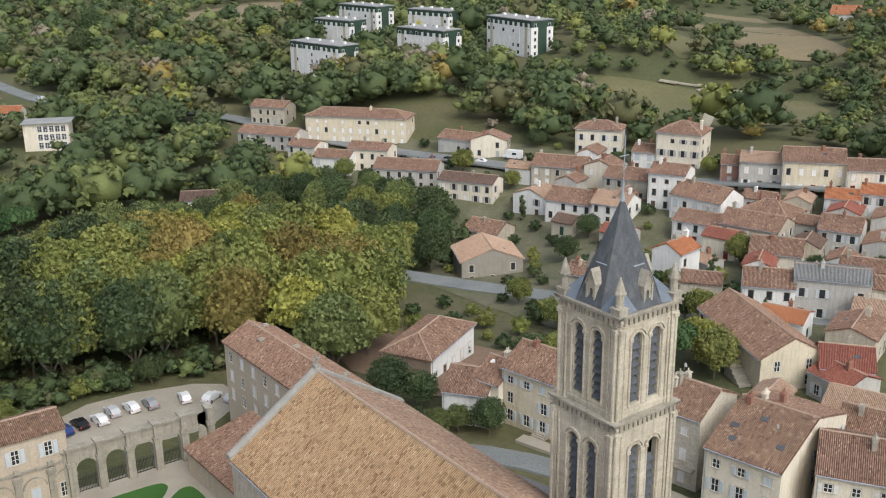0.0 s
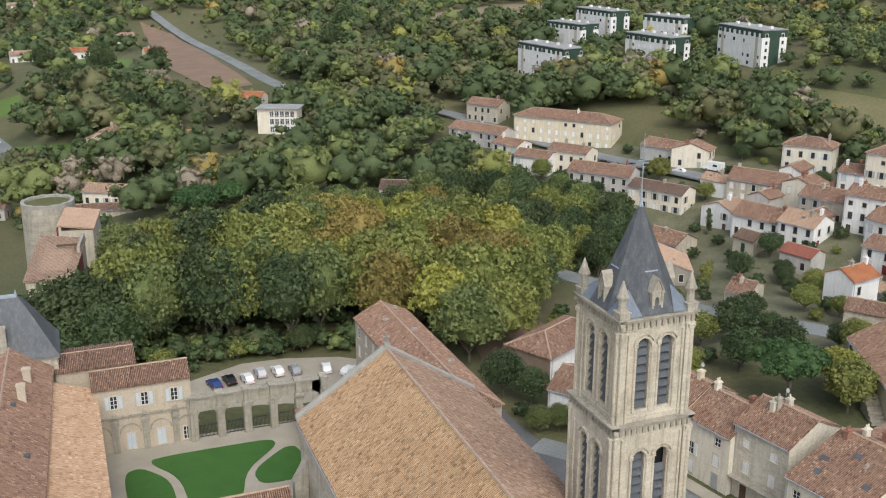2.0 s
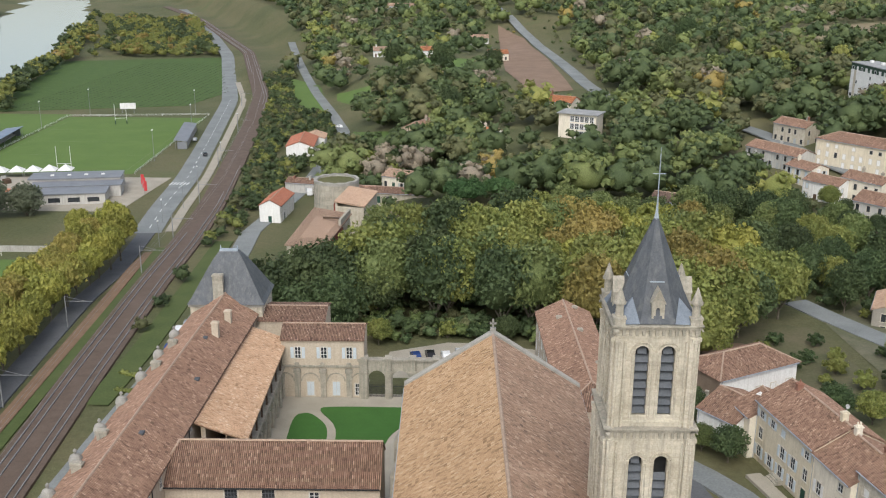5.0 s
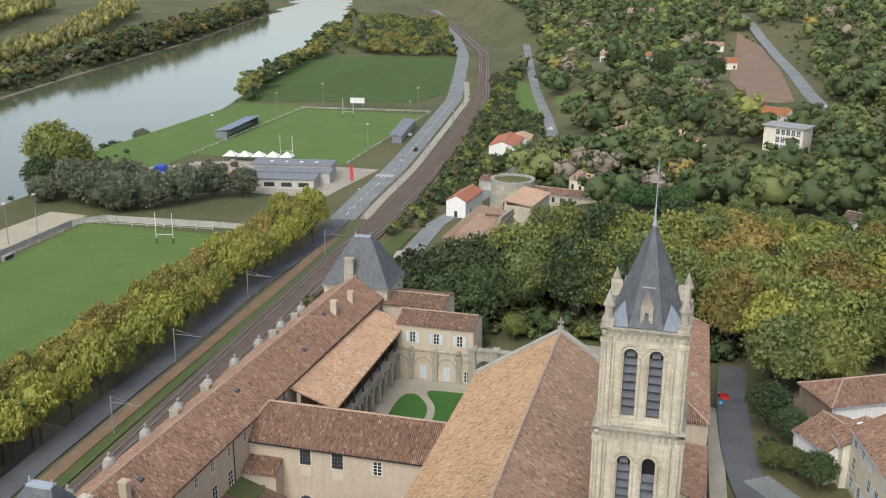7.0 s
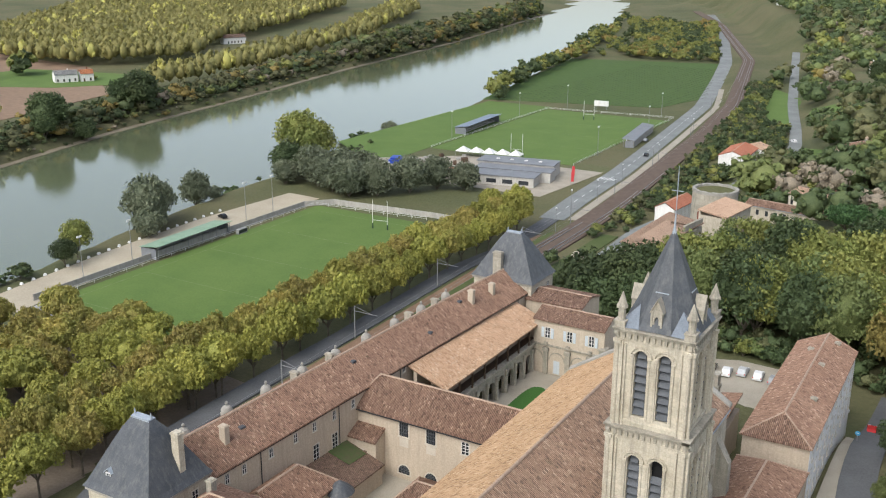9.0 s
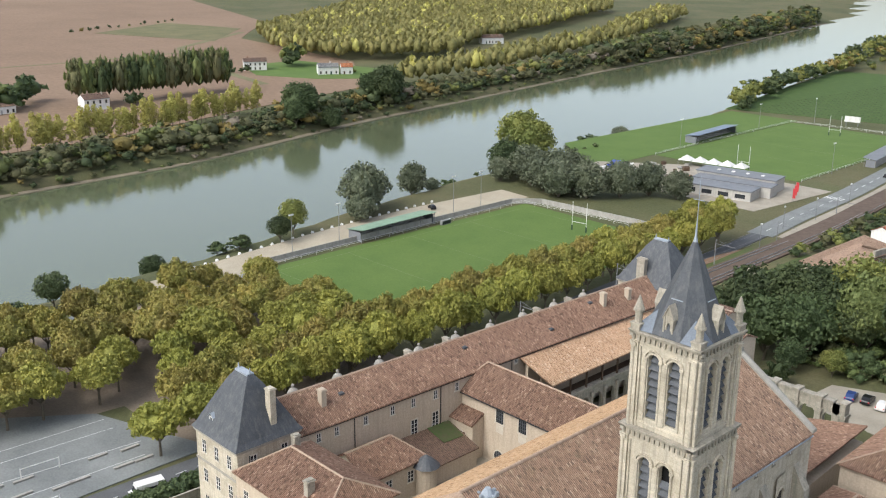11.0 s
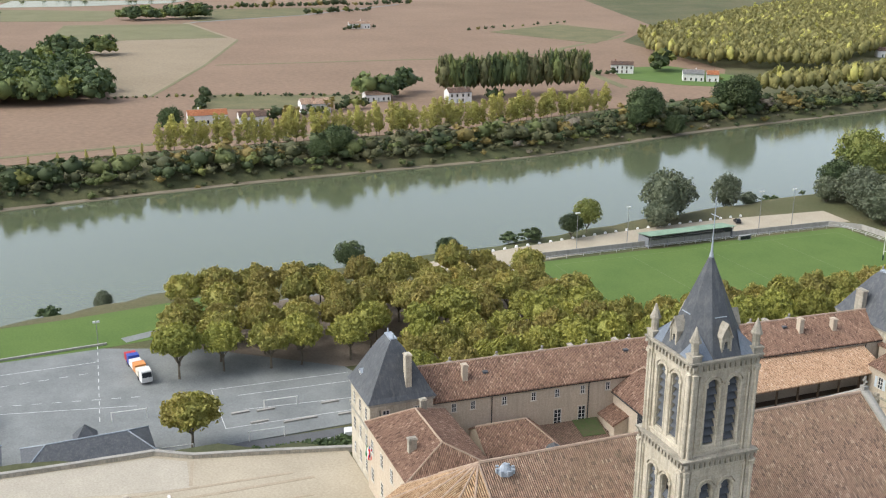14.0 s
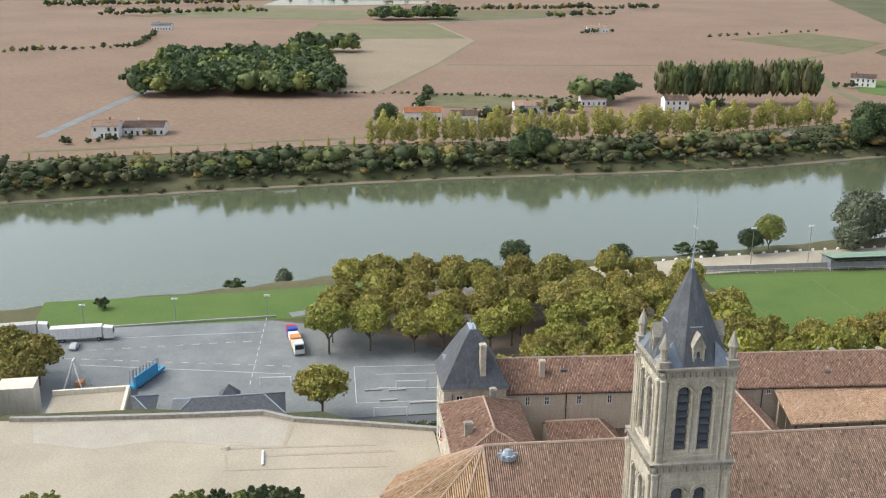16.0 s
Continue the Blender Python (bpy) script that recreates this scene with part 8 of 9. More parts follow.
stand(-199, 136, 2, 33, 7, STEELGREEN, "small stand with faded green sheet roof")
stand(-219, 362, 4, 40, 7, STEELBLUE, "low stand with blue sheet roof")
stand(-139, 376, 188, 44, 5, GREYSHEET, "long grey roofed stand beside the pitch")
for x, y in ((-193.5, 155),):
    ob = thing("dugout", "small white players dugout beside the pitch", "dugout", posed(x, y, 0.12, 2))
    part("shell", boxed(-0.6, 0.6, -2.2, 2.2, 0, 1.5), FELT, ob)
    # dark slab on the closed shell, coloured as the shade inside the dugout
    part("opening", boxed(0.6, 0.64, -2.0, 2.0, 0.2, 1.3), GLASS, ob)


def rugby_posts(a, b, h=10.0):
    ob = thing("rugby_posts", "tall white H-shaped rugby goal posts", "goal posts", posed(a[0], a[1], 0.1), "rugby goal posts")
    d = Vector((b[0] - a[0], b[1] - a[1], 0))
    for p in (Vector((0, 0, 0)), d):
        bm = bmesh.new()
        beam(bm, p, p + Vector((0, 0, h)), 0.09, 8)
        part("post", bm, WHITE, ob)
        bm = bmesh.new()
        beam(bm, p, p + Vector((0, 0, 1.8)), 0.24, 10)
        part("pad", bm, GREENBAND, ob, "dark green post padding")
    bm = bmesh.new()
    beam(bm, (0, 0, 3), d + Vector((0, 0, 3)), 0.07, 8)
    part("crossbar", bm, WHITE, ob)


rugby_posts((-159.9, 181.9), (-154.6, 182.8))
rugby_posts((-174, 310), (-168.6, 310.6))
rugby_posts((-183, 412), (-177.8, 413.5))


def fence(name, pts, label, h=1.1, mat=WHITE, gap=3.0, rails=(0.55, 1.05), r=0.05):
    ob = thing(name, label, "fence")
    for (x0, y0, z0), (x1, y1, z1) in zip(pts, pts[1:]):
        n = max(1, round(math.dist((x0, y0), (x1, y1)) / gap))
        for k in range(n + 1):
            f = k / n
            bm = bmesh.new()
            beam(bm, (x0 + (x1 - x0) * f, y0 + (y1 - y0) * f, z0 + (z1 - z0) * f - 0.3), (x0 + (x1 - x0) * f, y0 + (y1 - y0) * f, z0 + (z1 - z0) * f + h), r * 1.3, 5)
            part("post", bm, mat, ob)
        for rz in rails:
            bm = bmesh.new()
            beam(bm, (x0, y0, z0 + rz), (x1, y1, z1 + rz), r, 5)
            part("rail", bm, mat, ob)
    return ob


fence("pitch_fence", [(-195.5, 78, 0.1), (-195, 196, 0.1), (-150, 200, 0.1)], "low white pitch-side railing", gap=6)
fence("pitch_fence", [(-213, 306, 0.1), (-214, 432, 0.1), (-143, 440, 0.1), (-142, 306, 0.1)], "low white railing round the pitch", gap=8)


def wall_run(name, pts, thick, z0, mat, label, cap=None):
    """A free-standing wall along a line; each point gives x, y and the top."""
    ob = thing(name, label, "wall")
    for (ax, ay, az), (bx, by, bz) in zip(pts, pts[1:]):
        d = Vector((bx - ax, by - ay)).normalized()
        o = Vector((-d.y, d.x)) * thick / 2
        bm = bmesh.new()
        lo = [bm.verts.new((px + s * o.x, py + s * o.y, z0)) for px, py, s in ((ax, ay, 1), (ax, ay, -1), (bx, by, -1), (bx, by, 1))]
        hi = [bm.verts.new((px + s * o.x, py + s * o.y, pz)) for px, py, pz, s in ((ax, ay, az, 1), (ax, ay, az, -1), (bx, by, bz, -1), (bx, by, bz, 1))]
        for k in range(4):
            bm.faces.new((lo[k], lo[(k + 1) % 4], hi[(k + 1) % 4], hi[k]))
        bm.faces.new(hi)
        bmesh.ops.recalc_face_normals(bm, faces=bm.faces)
        part("wall_section", bm, mat, ob)
        if cap:
            bm = bmesh.new()
            o2 = o * 1.25
            lo = [bm.verts.new((px + s * o2.x, py + s * o2.y, pz)) for px, py, pz, s in ((ax, ay, az, 1), (ax, ay, az, -1), (bx, by, bz, -1), (bx, by, bz, 1))]
            hi = [bm.verts.new((v.co.x, v.co.y, v.co.z + 0.14)) for v in lo]
            for k in range(4):
                bm.faces.new((lo[k], lo[(k + 1) % 4], hi[(k + 1) % 4], hi[k]))
            bm.faces.new(hi)
            bmesh.ops.recalc_face_normals(bm, faces=bm.faces)
            part("coping", bm, cap, ob)
    return ob


wall_run("boundary_wall", [(-197.5, 77, 1.9), (-198, 120, 1.9), (-197.5, 193, 1.9), (-190, 201, 1.9), (-150, 204, 1.9), (-134, 204, 1.9)], 0.25, -0.5, CONCRETE, "grey concrete wall round the sports field")
wall_run("retaining_wall", [(-64.0, -16.5, 20.1), (-67.5, -30.7, 20.2), (-69.8, -40.5, 20.2), (-72.8, -45.9, 20.3), (-73.1, -58.6, 20.2), (-73.9, -80.5, 20.2), (-74.4, -88, 20.2)], 0.6, 1.0, STONE_GREY, "old stone retaining wall of the forecourt", COPING)
wall_run("street_wall", [(-92.5, -28, 4.4), (-91.5, 0, 4.4), (-90, 15, 4.4)], 0.4, 0, STONE_GREY, "low stone wall beside the street")
hedge = [(x, y, 4.2) for x, y in [(-99 + k * 0.05 + random.Random(k).uniform(-0.5, 0.5), -27 + k * 0.85) for k in range(38)]]
woods("street_hedge", "trimmed dark green hedge beside the street", [1.0], hedge, [LEAVES_GREEN], 13, narrow=1.3, detail=(7, 80, 0.6))
woods("forecourt_weeds", "weedy green strip along the forecourt wall", [0.5, 0.5], [(-72.2 + random.Random(k).uniform(-0.7, 0.7), -46 - k * 0.8, random.Random(k + 99).uniform(0.2, 0.6)) for k in range(50)], [LEAVES_LIME, LEAVES_OLIVE], 14, detail=(5, 50, 0.7)).location.z = 0.3

# pitch markings
FADED = mottled("faded_line_chalk", (0.13, 0.17, 0.06), (0.22, 0.25, 0.14), 0.4, 3.0, 0.9, 0)
for x0, x1, y0, y1 in FIELDS:
    for k in range(5):
        y = y0 + 6 + (y1 - y0 - 12) * k / 4
        patch("pitch_line", [(x0 + 4, y - 0.06), (x1 - 4, y - 0.06), (x1 - 4, y + 0.06), (x0 + 4, y + 0.06)], FADED, "faded white pitch marking line", "marking", z=0.126, thick=0.01)
    for x in (x0 + 4, x1 - 4):
        patch("pitch_line", [(x - 0.06, y0 + 6), (x + 0.06, y0 + 6), (x + 0.06, y1 - 6), (x - 0.06, y1 - 6)], FADED, "faded white pitch marking line", "marking", z=0.126, thick=0.01)
patch("lawn", [(-258, 296), (-214, 262), (-214, 440), (-255, 440)], GRASS, "green grass bank beside the pitch", "lawn", z=0.1)
strip("lawn", [(-176, -112), (-178, -85), (-179, -60), (-183, -35), (-186, -15)], 24, GRASS, "green grass river bank beside the quay", "lawn", off=0.06)

# scoreboard and lamp masts
board = thing("scoreboard", "white scoreboard on two posts", "scoreboard", posed(-187, 446, 0, 10))
part("panel", boxed(-4, 4, -0.2, 0.2, 2.2, 5.2), WHITE, board)
for s in (-3, 3):
    part("post", boxed(s - 0.12, s + 0.12, -0.1, 0.1, 0, 2.2), STEEL, board)


def mast(x, y, h, label, name="lamp_mast", heads=2, z=None):
    ob = thing(name, label, "lamp", posed(x, y, gz(x, y) if z is None else z), "lamp masts")
    bm = bmesh.new()
    beam(bm, (0, 0, -0.3), (0, 0, h), 0.13, 6, 0.07)
    part("pole", bm, STEEL, ob)
    for k in range(heads):
        s = k - (heads - 1) / 2
        part("lamp_head", boxed(-0.2, 0.2, s * 0.9 - 0.35, s * 0.9 + 0.35, h - 0.1, h + 0.35), FRAMES, ob, "pale lamp head")


for x, y in ((-200, 114), (-203, 168), (-202, 181), (-199, 95), (-216, 330), (-215, 400), (-141, 330), (-141, 395), (-150, 440), (-205, 440)):
    mast(x, y, 13, "tall floodlight mast beside the pitch")
for x, y in ((-168, -98), (-170.5, -75), (-171, -51)):
    mast(x, y, 6, "pale double street lamp on the quay", "street_lamp", 2)
for x, y in ((-112, 285), (-110, 255), (-113, 330), (-120, 400), (-106, 210), (-112, 236)):
    mast(x, y, 8, "slim grey street lamp beside the road", "street_lamp", 1)
for x, y in ((-107, 136), (-99, 61), (-105, 95), (-101, 175), (-103, 215), (-106, 262), (-112, 320), (-118, 390), (-132, 470)):
    ob = thing("catenary_mast", "steel railway catenary mast with arm", "mast", posed(x, y, gz(x, y)), "railway masts")
    bm = bmesh.new()
    beam(bm, (0, 0, -0.3), (0, 0, 8), 0.16, 6, 0.12)
    part("pole", bm, STEEL, ob)
    bm = bmesh.new()
    beam(bm, (0, 0, 6.8), (6.5, 0, 6.8), 0.07, 5)
    beam(bm, (0, 0, 8), (4.5, 0, 6.9), 0.04, 5)
    part("arm", bm, STEEL, ob)

wires = thing("overhead_wire", "thin overhead railway wires between the masts", "wire")
WIRE_LINE = [(-90.5, 20), (-92.5, 61), (-94, 95), (-95.5, 136), (-96, 175), (-97, 215), (-99.5, 262), (-105, 320), (-112, 390), (-122, 470), (-142, 570)]
for gap, up in ((-2.2, 6.6), (2.2, 6.6), (-2.2, 7.6), (2.2, 7.6)):
    for (ax, ay), (bx, by) in zip(WIRE_LINE, WIRE_LINE[1:]):
        bm = bmesh.new()
        za, zb = gz(ax, ay) + up, gz(bx, by) + up
        beam(bm, (ax + gap, ay, za), (bx + gap, by, zb), 0.025, 4)
        part("wire_span", bm, STEEL, wires)

# club house and builders' yard
club = thing("club_house", "grey flat-roofed builders merchant hall by the pitch", "building", posed(-154, 272, 0, 100))
for x0, x1, y0, y1, h in ((4, 15, -16, 16, 5.2), (-4, 4, -17, 14, 4.2), (-14, -4, -13, 16, 3.8)):
    part("wall", boxed(x0, x1, y0, y1, -1, h), GREYWALL, club)
    part("roof", boxed(x0 - 0.4, x1 + 0.4 - 0.85, y0 - 0.4, y1 + 0.4, h, h + 0.35), GREYSHEET, club, "grey sheet roof")
for k in range(4):
    part("roof_light", boxed(8, 9.2, -10 + 6 * k, -8.8 + 6 * k, 5.55, 5.9), WHITE, club)
for k in range(4):
    part("window", boxed(-14.06, -14.0, -11 + 6.6 * k, -7 + 6.6 * k, 1.0, 2.6), GLASS, club)
yard = patch("yard", [(-218, 240), (-190, 250), (-131, 250), (-126, 300), (-190, 300), (-222, 275)], GRAVEL, "grey gravel builders yard", "yard", z=0.14)
g = random.Random(12)
for k in range(32):
    x, y = g.uniform(-216, -172), g.uniform(256, 297)
    if x > -176 and y < 292:
        continue
    mat, lab, cat = g.choice(((PALLET, "stack of orange hollow bricks", "bricks"), (CONCRETE, "stack of grey concrete blocks", "blocks"), (CONCRETE, "stack of grey concrete blocks", "blocks"), (WHITE, "pallet of white wrapped bags", "pallet"), (BROWNWOOD, "stack of brown timber", "timber")))
    w, l, h = g.uniform(0.7, 1.6), g.uniform(1.2, 2.4), g.uniform(0.8, 1.8)
    ob = thing("material_stack", lab, cat, posed(x, y, 0.14, g.uniform(0, 90)), "stacks in the builders yard")
    bm = bmesh.new()
    for j in range(2):
        block(bm, -w, w, -l / 2 + j * l / 2, -0.06 + j * l / 2, 0.1, h * (1 if j else g.uniform(0.6, 1)))
    part("load", bm, mat, ob)
    part("pallet", boxed(-w, w, -l / 2, l / 2, 0, 0.1), BROWNWOOD, ob)
blue = thing("tarpaulin_heap", "bright blue tarpaulin over stacked goods", "tarpaulin", posed(-210, 272, 0.14, 20))
bm = bmesh.new()
block(bm, -2.5, 2.5, -3.5, 3.5, 0, 1.6)
block(bm, -1.8, 1.8, -2.8, 2.8, 1.6, 2.4)
part("cover", bm, TARP_BLUE, blue)
for k in range(5):
    ob = thing("marquee_tent", "small white pyramid marquee tent", "tent", posed(-192 + 6 * k, 299 + k, 0.14, 8), "white tents")
    bm = bmesh.new()
    frustum(bm, 0, 0, 2.3, 4.4, 4.0, 0, 4, math.pi / 4)
    part("canopy", bm, WHITE, ob)
    for sx in (-2.7, 2.7):
        for sy in (-2.7, 2.7):
            part("leg", boxed(sx - 0.05, sx + 0.05, sy - 0.05, sy + 0.05, 0, 2.4), STEEL, ob)
for x, y in (((-133, 284), (-131, 279), (-129, 274))):
    ob = thing("banner_flag", "tall red advertising banner on a pole", "banner", posed(x, y, 0.1, 10))
    part("pole", boxed(-0.05, 0.05, -0.05, 0.05, 0, 5), STEEL, ob)
    part("cloth", boxed(0.05, 1.1, -0.02, 0.02, 1.2, 5), SIGNRED, ob)
hut = thing("club_hut", "small white and pale blue prefab huts", "hut", posed(-178, 70, 0, 8))
for x0, x1, y0, y1, h, mt in ((-9, -2, -3, 3, 2.8, WHITE), (-1, 5, -4, 1, 2.6, WHITE), (6, 12, -5, 3, 2.4, SHUTTER)):
    part("hut_body", boxed(x0, x1, y0, y1, -0.5, h), mt, hut)
    part("hut_roof", boxed(x0 - 0.2, x1 + 0.2, y0 - 0.2, y1 + 0.2, h, h + 0.15), FELT, hut)

# road markings
LINE = [(-142, 488), (-128, 373), (-120, 303), (-117, 253), (-114, 224)]
for (ax, ay), (bx, by) in zip(LINE, LINE[1:]):
    n = int(math.dist((ax, ay), (bx, by)) / 8)
    for k in range(n):
        p, q = Vector((ax, ay)).lerp(Vector((bx, by)), k / n), Vector((ax, ay)).lerp(Vector((bx, by)), (k + 0.42) / n)
        strip("road_line", [p, q], 0.22, PAINT, "white dashed road centre line", "marking", off=0.26)
for k in range(6):
    strip("crossing_bar", [(-123.5 + k * 1.25, 288.2), (-123.2 + k * 1.25, 291.8)], 0.6, PAINT, "white zebra crossing bar", "marking", off=0.27)

# quay: markings, kerbs, barriers
for (ax, ay), (bx, by), dash in (((-170, -51.2), (-126, -52.9), 4), ((-147, -98), (-137, -42), 4), ((-151.5, -98), (-154, -52), 4), ((-159, -90), (-160, -52), 0), ((-143, -95), (-133, -45), 0), ((-135.5, -29), (-134.5, 2), 0), ((-130.8, -24), (-129.8, 1.5), 0), ((-123.5, -24), (-121, 3), 0), ((-116, -29), (-115.6, 1), 0), ((-135.5, -29), (-116, -29), 0)):
    n = int(math.dist((ax, ay), (bx, by)) / dash) if dash else 1
    for k in range(0, n, 1):
        p, q = Vector((ax, ay)).lerp(Vector((bx, by)), k / n), Vector((ax, ay)).lerp(Vector((bx, by)), (k + (0.5 if dash else 1)) / n)
        d = (q - p).normalized() * 0.07
        patch("parking_line", [(p.x - d.y, p.y + d.x), (p.x + d.y, p.y - d.x), (q.x + d.y, q.y - d.x), (q.x - d.y, q.y + d.x)], PAINT, "white painted parking line", "marking", z=0.206, thick=0.01)
strip("kerb", [(-165, -118), (-166.8, -90), (-169.5, -65), (-170.7, -49)], 0.5, CONCRETE, "pale concrete quay kerb", "kerb", off=0.55)
strip("street", [(-104, 12), (-104.5, -10), (-105, -30), (-106, -60), (-108, -120)], 7.5, TARMAC, "dark two-lane street past the quay", "road", off=0.35)
for k in range(14):
    strip("road_line", [(-104.6, 8 - 4.5 * k), (-104.6, 5.8 - 4.5 * k)], 0.16, PAINT, "white dashed road centre line", "marking", off=0.42)
for x, y in (((-122, -25), (-121.6, -19.7), (-114.6, -15.5), (-114.7, -12.2), (-120.6, -6), (-119.6, 0), (-116.5, -22), (-114.2, -4), (-114, 0))):
    ob = thing("kerb_block", "long low concrete parking kerb", "kerb", posed(x, y, 0.2, 2), "parking kerbs")
    part("block", boxed(-0.3, 0.3, -1.9, 1.9, 0, 0.35), CONCRETE, ob)
for x, y in (((-126.9, -47), (-122, -16.4), (-108, -40), (-109, -22))):
    fence("barrier", [(x, y - 3.5, 0.2), (x + 0.3, y + 3.5, 0.2)], "white height barrier of the car park", h=2.2, gap=7, rails=(2.1,), r=0.09)

patch("pavement", [(-112, -38), (-97, -38), (-97, -100), (-112, -100)], ASPHALT, "grey asphalt yard beside the halls", "pavement", z=0.3)

# low slate roofs between quay and forecourt wall
for cx, cy, w, l, peak in ((-107.5, -55.5, 9.5, 22.5, -1), (-109, -77, 9.5, 12.5, -1)):
    ob = thing("market_hall", "low hall with dark slate hipped roof", "hall", posed(cx, cy, 0.2, 3))
    pitched(ob, w, l, 4.6, 2.2, CREAM, {"X": SLATE, "Y": SLATE, "R": LEAD}, base=-1, hip=(4, 4))
    bm = bmesh.new()
    frustum(bm, -4.5, 0, 4.8, 7.6, 3.2, 0, 4, math.pi / 4)
    part("porch_roof", bm, SLATE, ob)
stair = thing("stair_house", "cream stepped stair building by the forecourt", "building", posed(-90, -90, 0, 4))
part("wall", boxed(-5, 0, -5, 1.5, 0, 18.5), CREAM, stair)
part("stair_wall", boxed(0, 9, -5, -4.4, 0, 20.6), CREAM, stair)
part("terrace", boxed(-4, 9, 4, 18, 0, 15), STONE_GREY, stair)
part("terrace_floor", boxed(-3.4, 8.6, 4.6, 17.4, 15, 15.1), SAND, stair)
part("parapet", boxed(-4, -3.4, 4, 18, 15, 16), CREAM, stair)
part("parapet", boxed(-3.4, 9, 17.4, 18, 15, 16), CREAM, stair)


# vehicles
CARPAINT = {}


def paint(name, col):
    if name not in CARPAINT:
        m, nt, bsdf = material("car_paint_" + name, 0.25)
        nt.links.new(ramp(nt, noise_node(nt, position(nt), 3.0), [(0.3, tuple(c * 0.85 for c in col)), (0.7, col)]), bsdf.inputs["Base Color"])
        CARPAINT[name] = m
    return CARPAINT[name]


COLOURS = {"white": (0.75, 0.75, 0.74), "black": (0.015, 0.016, 0.018), "grey": (0.3, 0.31, 0.32), "blue": (0.03, 0.06, 0.18), "red": (0.4, 0.02, 0.02), "silver": (0.5, 0.51, 0.52)}


def loft(profile, w, taper, z_belt):
    """A body from a side profile (y, z), drawn in above the belt line."""
    bm = bmesh.new()
    rings = []
    for s in (-1, 1):
        rings.append([bm.verts.new((s * (w / 2 - (taper if z > z_belt else 0)), y, z)) for y, z in profile])
    n = len(profile)
    for k in range(n):
        bm.faces.new((rings[0][k], rings[0][(k + 1) % n], rings[1][(k + 1) % n], rings[1][k]))
    bm.faces.new(rings[0][::-1])
    bm.faces.new(rings[1])
    bmesh.ops.recalc_face_normals(bm, faces=bm.faces)
    return bm


def wheels(ob, spots, r=0.32, w=0.22, near=True):
    def tyre():
        bm = bmesh.new()
        beam(bm, (-w / 2, 0, 0), (w / 2, 0, 0), r, 12)
        return bm

    def rim():
        bm = bmesh.new()
        beam(bm, (-w / 2 - 0.012, 0, 0), (w / 2 + 0.012, 0, 0), r * 0.6, 10)
        return bm
    for x, y in spots:
        t = child("wheel", shared(("wheel", r, w), tyre, RUBBER), ob, Matrix.Translation((x, y, r)))
        if near:
            child("rim", shared(("rim", r, w), rim, STEEL), t)


def car(x, y, z, rot, colour, van=False):
    ob = thing("van" if van else "car", f"{colour} {'delivery van' if van else 'hatchback car'} parked on the {'street' if z > 13 else 'asphalt'}", "van" if van else "car", posed(x, y, z, rot), "parked vehicles")
    if van:
        prof = [(-2.4, 0.35), (2.4, 0.35), (2.45, 0.95), (1.9, 1.15), (1.3, 2.0), (-2.4, 2.05)]
        glass = [(1.88, 1.17), (1.36, 1.92), (0.5, 1.92), (0.5, 1.2)]
        w, tw = 1.9, 0.1
    else:
        prof = [(-2.0, 0.3), (2.0, 0.3), (2.05, 0.7), (1.1, 0.92), (0.35, 1.45), (-1.2, 1.48), (-1.9, 1.0), (-2.05, 0.8)]
        glass = [(1.0, 0.95), (0.36, 1.4), (-1.18, 1.43), (-1.75, 1.0)]
        w, tw = 1.75, 0.16
    child("body", shared(("body", colour, van), lambda: loft(prof, w, tw, 0.96 if not van else 1.16), paint(colour, COLOURS[colour])), ob)
    child("side_glass", shared(("side_glass", van), lambda: loft([(gy, gz_) for gy, gz_ in glass], w - tw * 1.7, 0.02, 1.3), GLASS), ob)
    child("windscreen", shared(("windscreen", van), lambda: loft([(glass[0][0] + 0.06, glass[0][1]), (glass[1][0] + 0.06, glass[1][1] - 0.02), (glass[1][0] - 0.05, glass[1][1]), (glass[0][0] - 0.05, glass[0][1])], w - 0.5, 0.0, 9), GLASS), ob)
    for s in (-0.6, 0.6) if math.hypot(x, y) < 140 else ():
        child("headlight", shared(("headlight",), lambda: boxed(-0.18, 0.18, -0.05, 0.03, -0.07, 0.07), FRAMES), ob, Matrix.Translation((s, prof[2][0], 0.66)))
        child("rear_light", shared(("rear_light",), lambda: boxed(-0.1, 0.1, -0.03, 0.05, -0.12, 0.12), SIGNRED), ob, Matrix.Translation((s * 1.2, prof[0][0] - 0.03, 0.8)))
    wheels(ob, [(sx * (w / 2 - 0.1), sy) for sx in (-1, 1) for sy in (-1.25, 1.25)], near=math.hypot(x, y) < 125)
    return ob


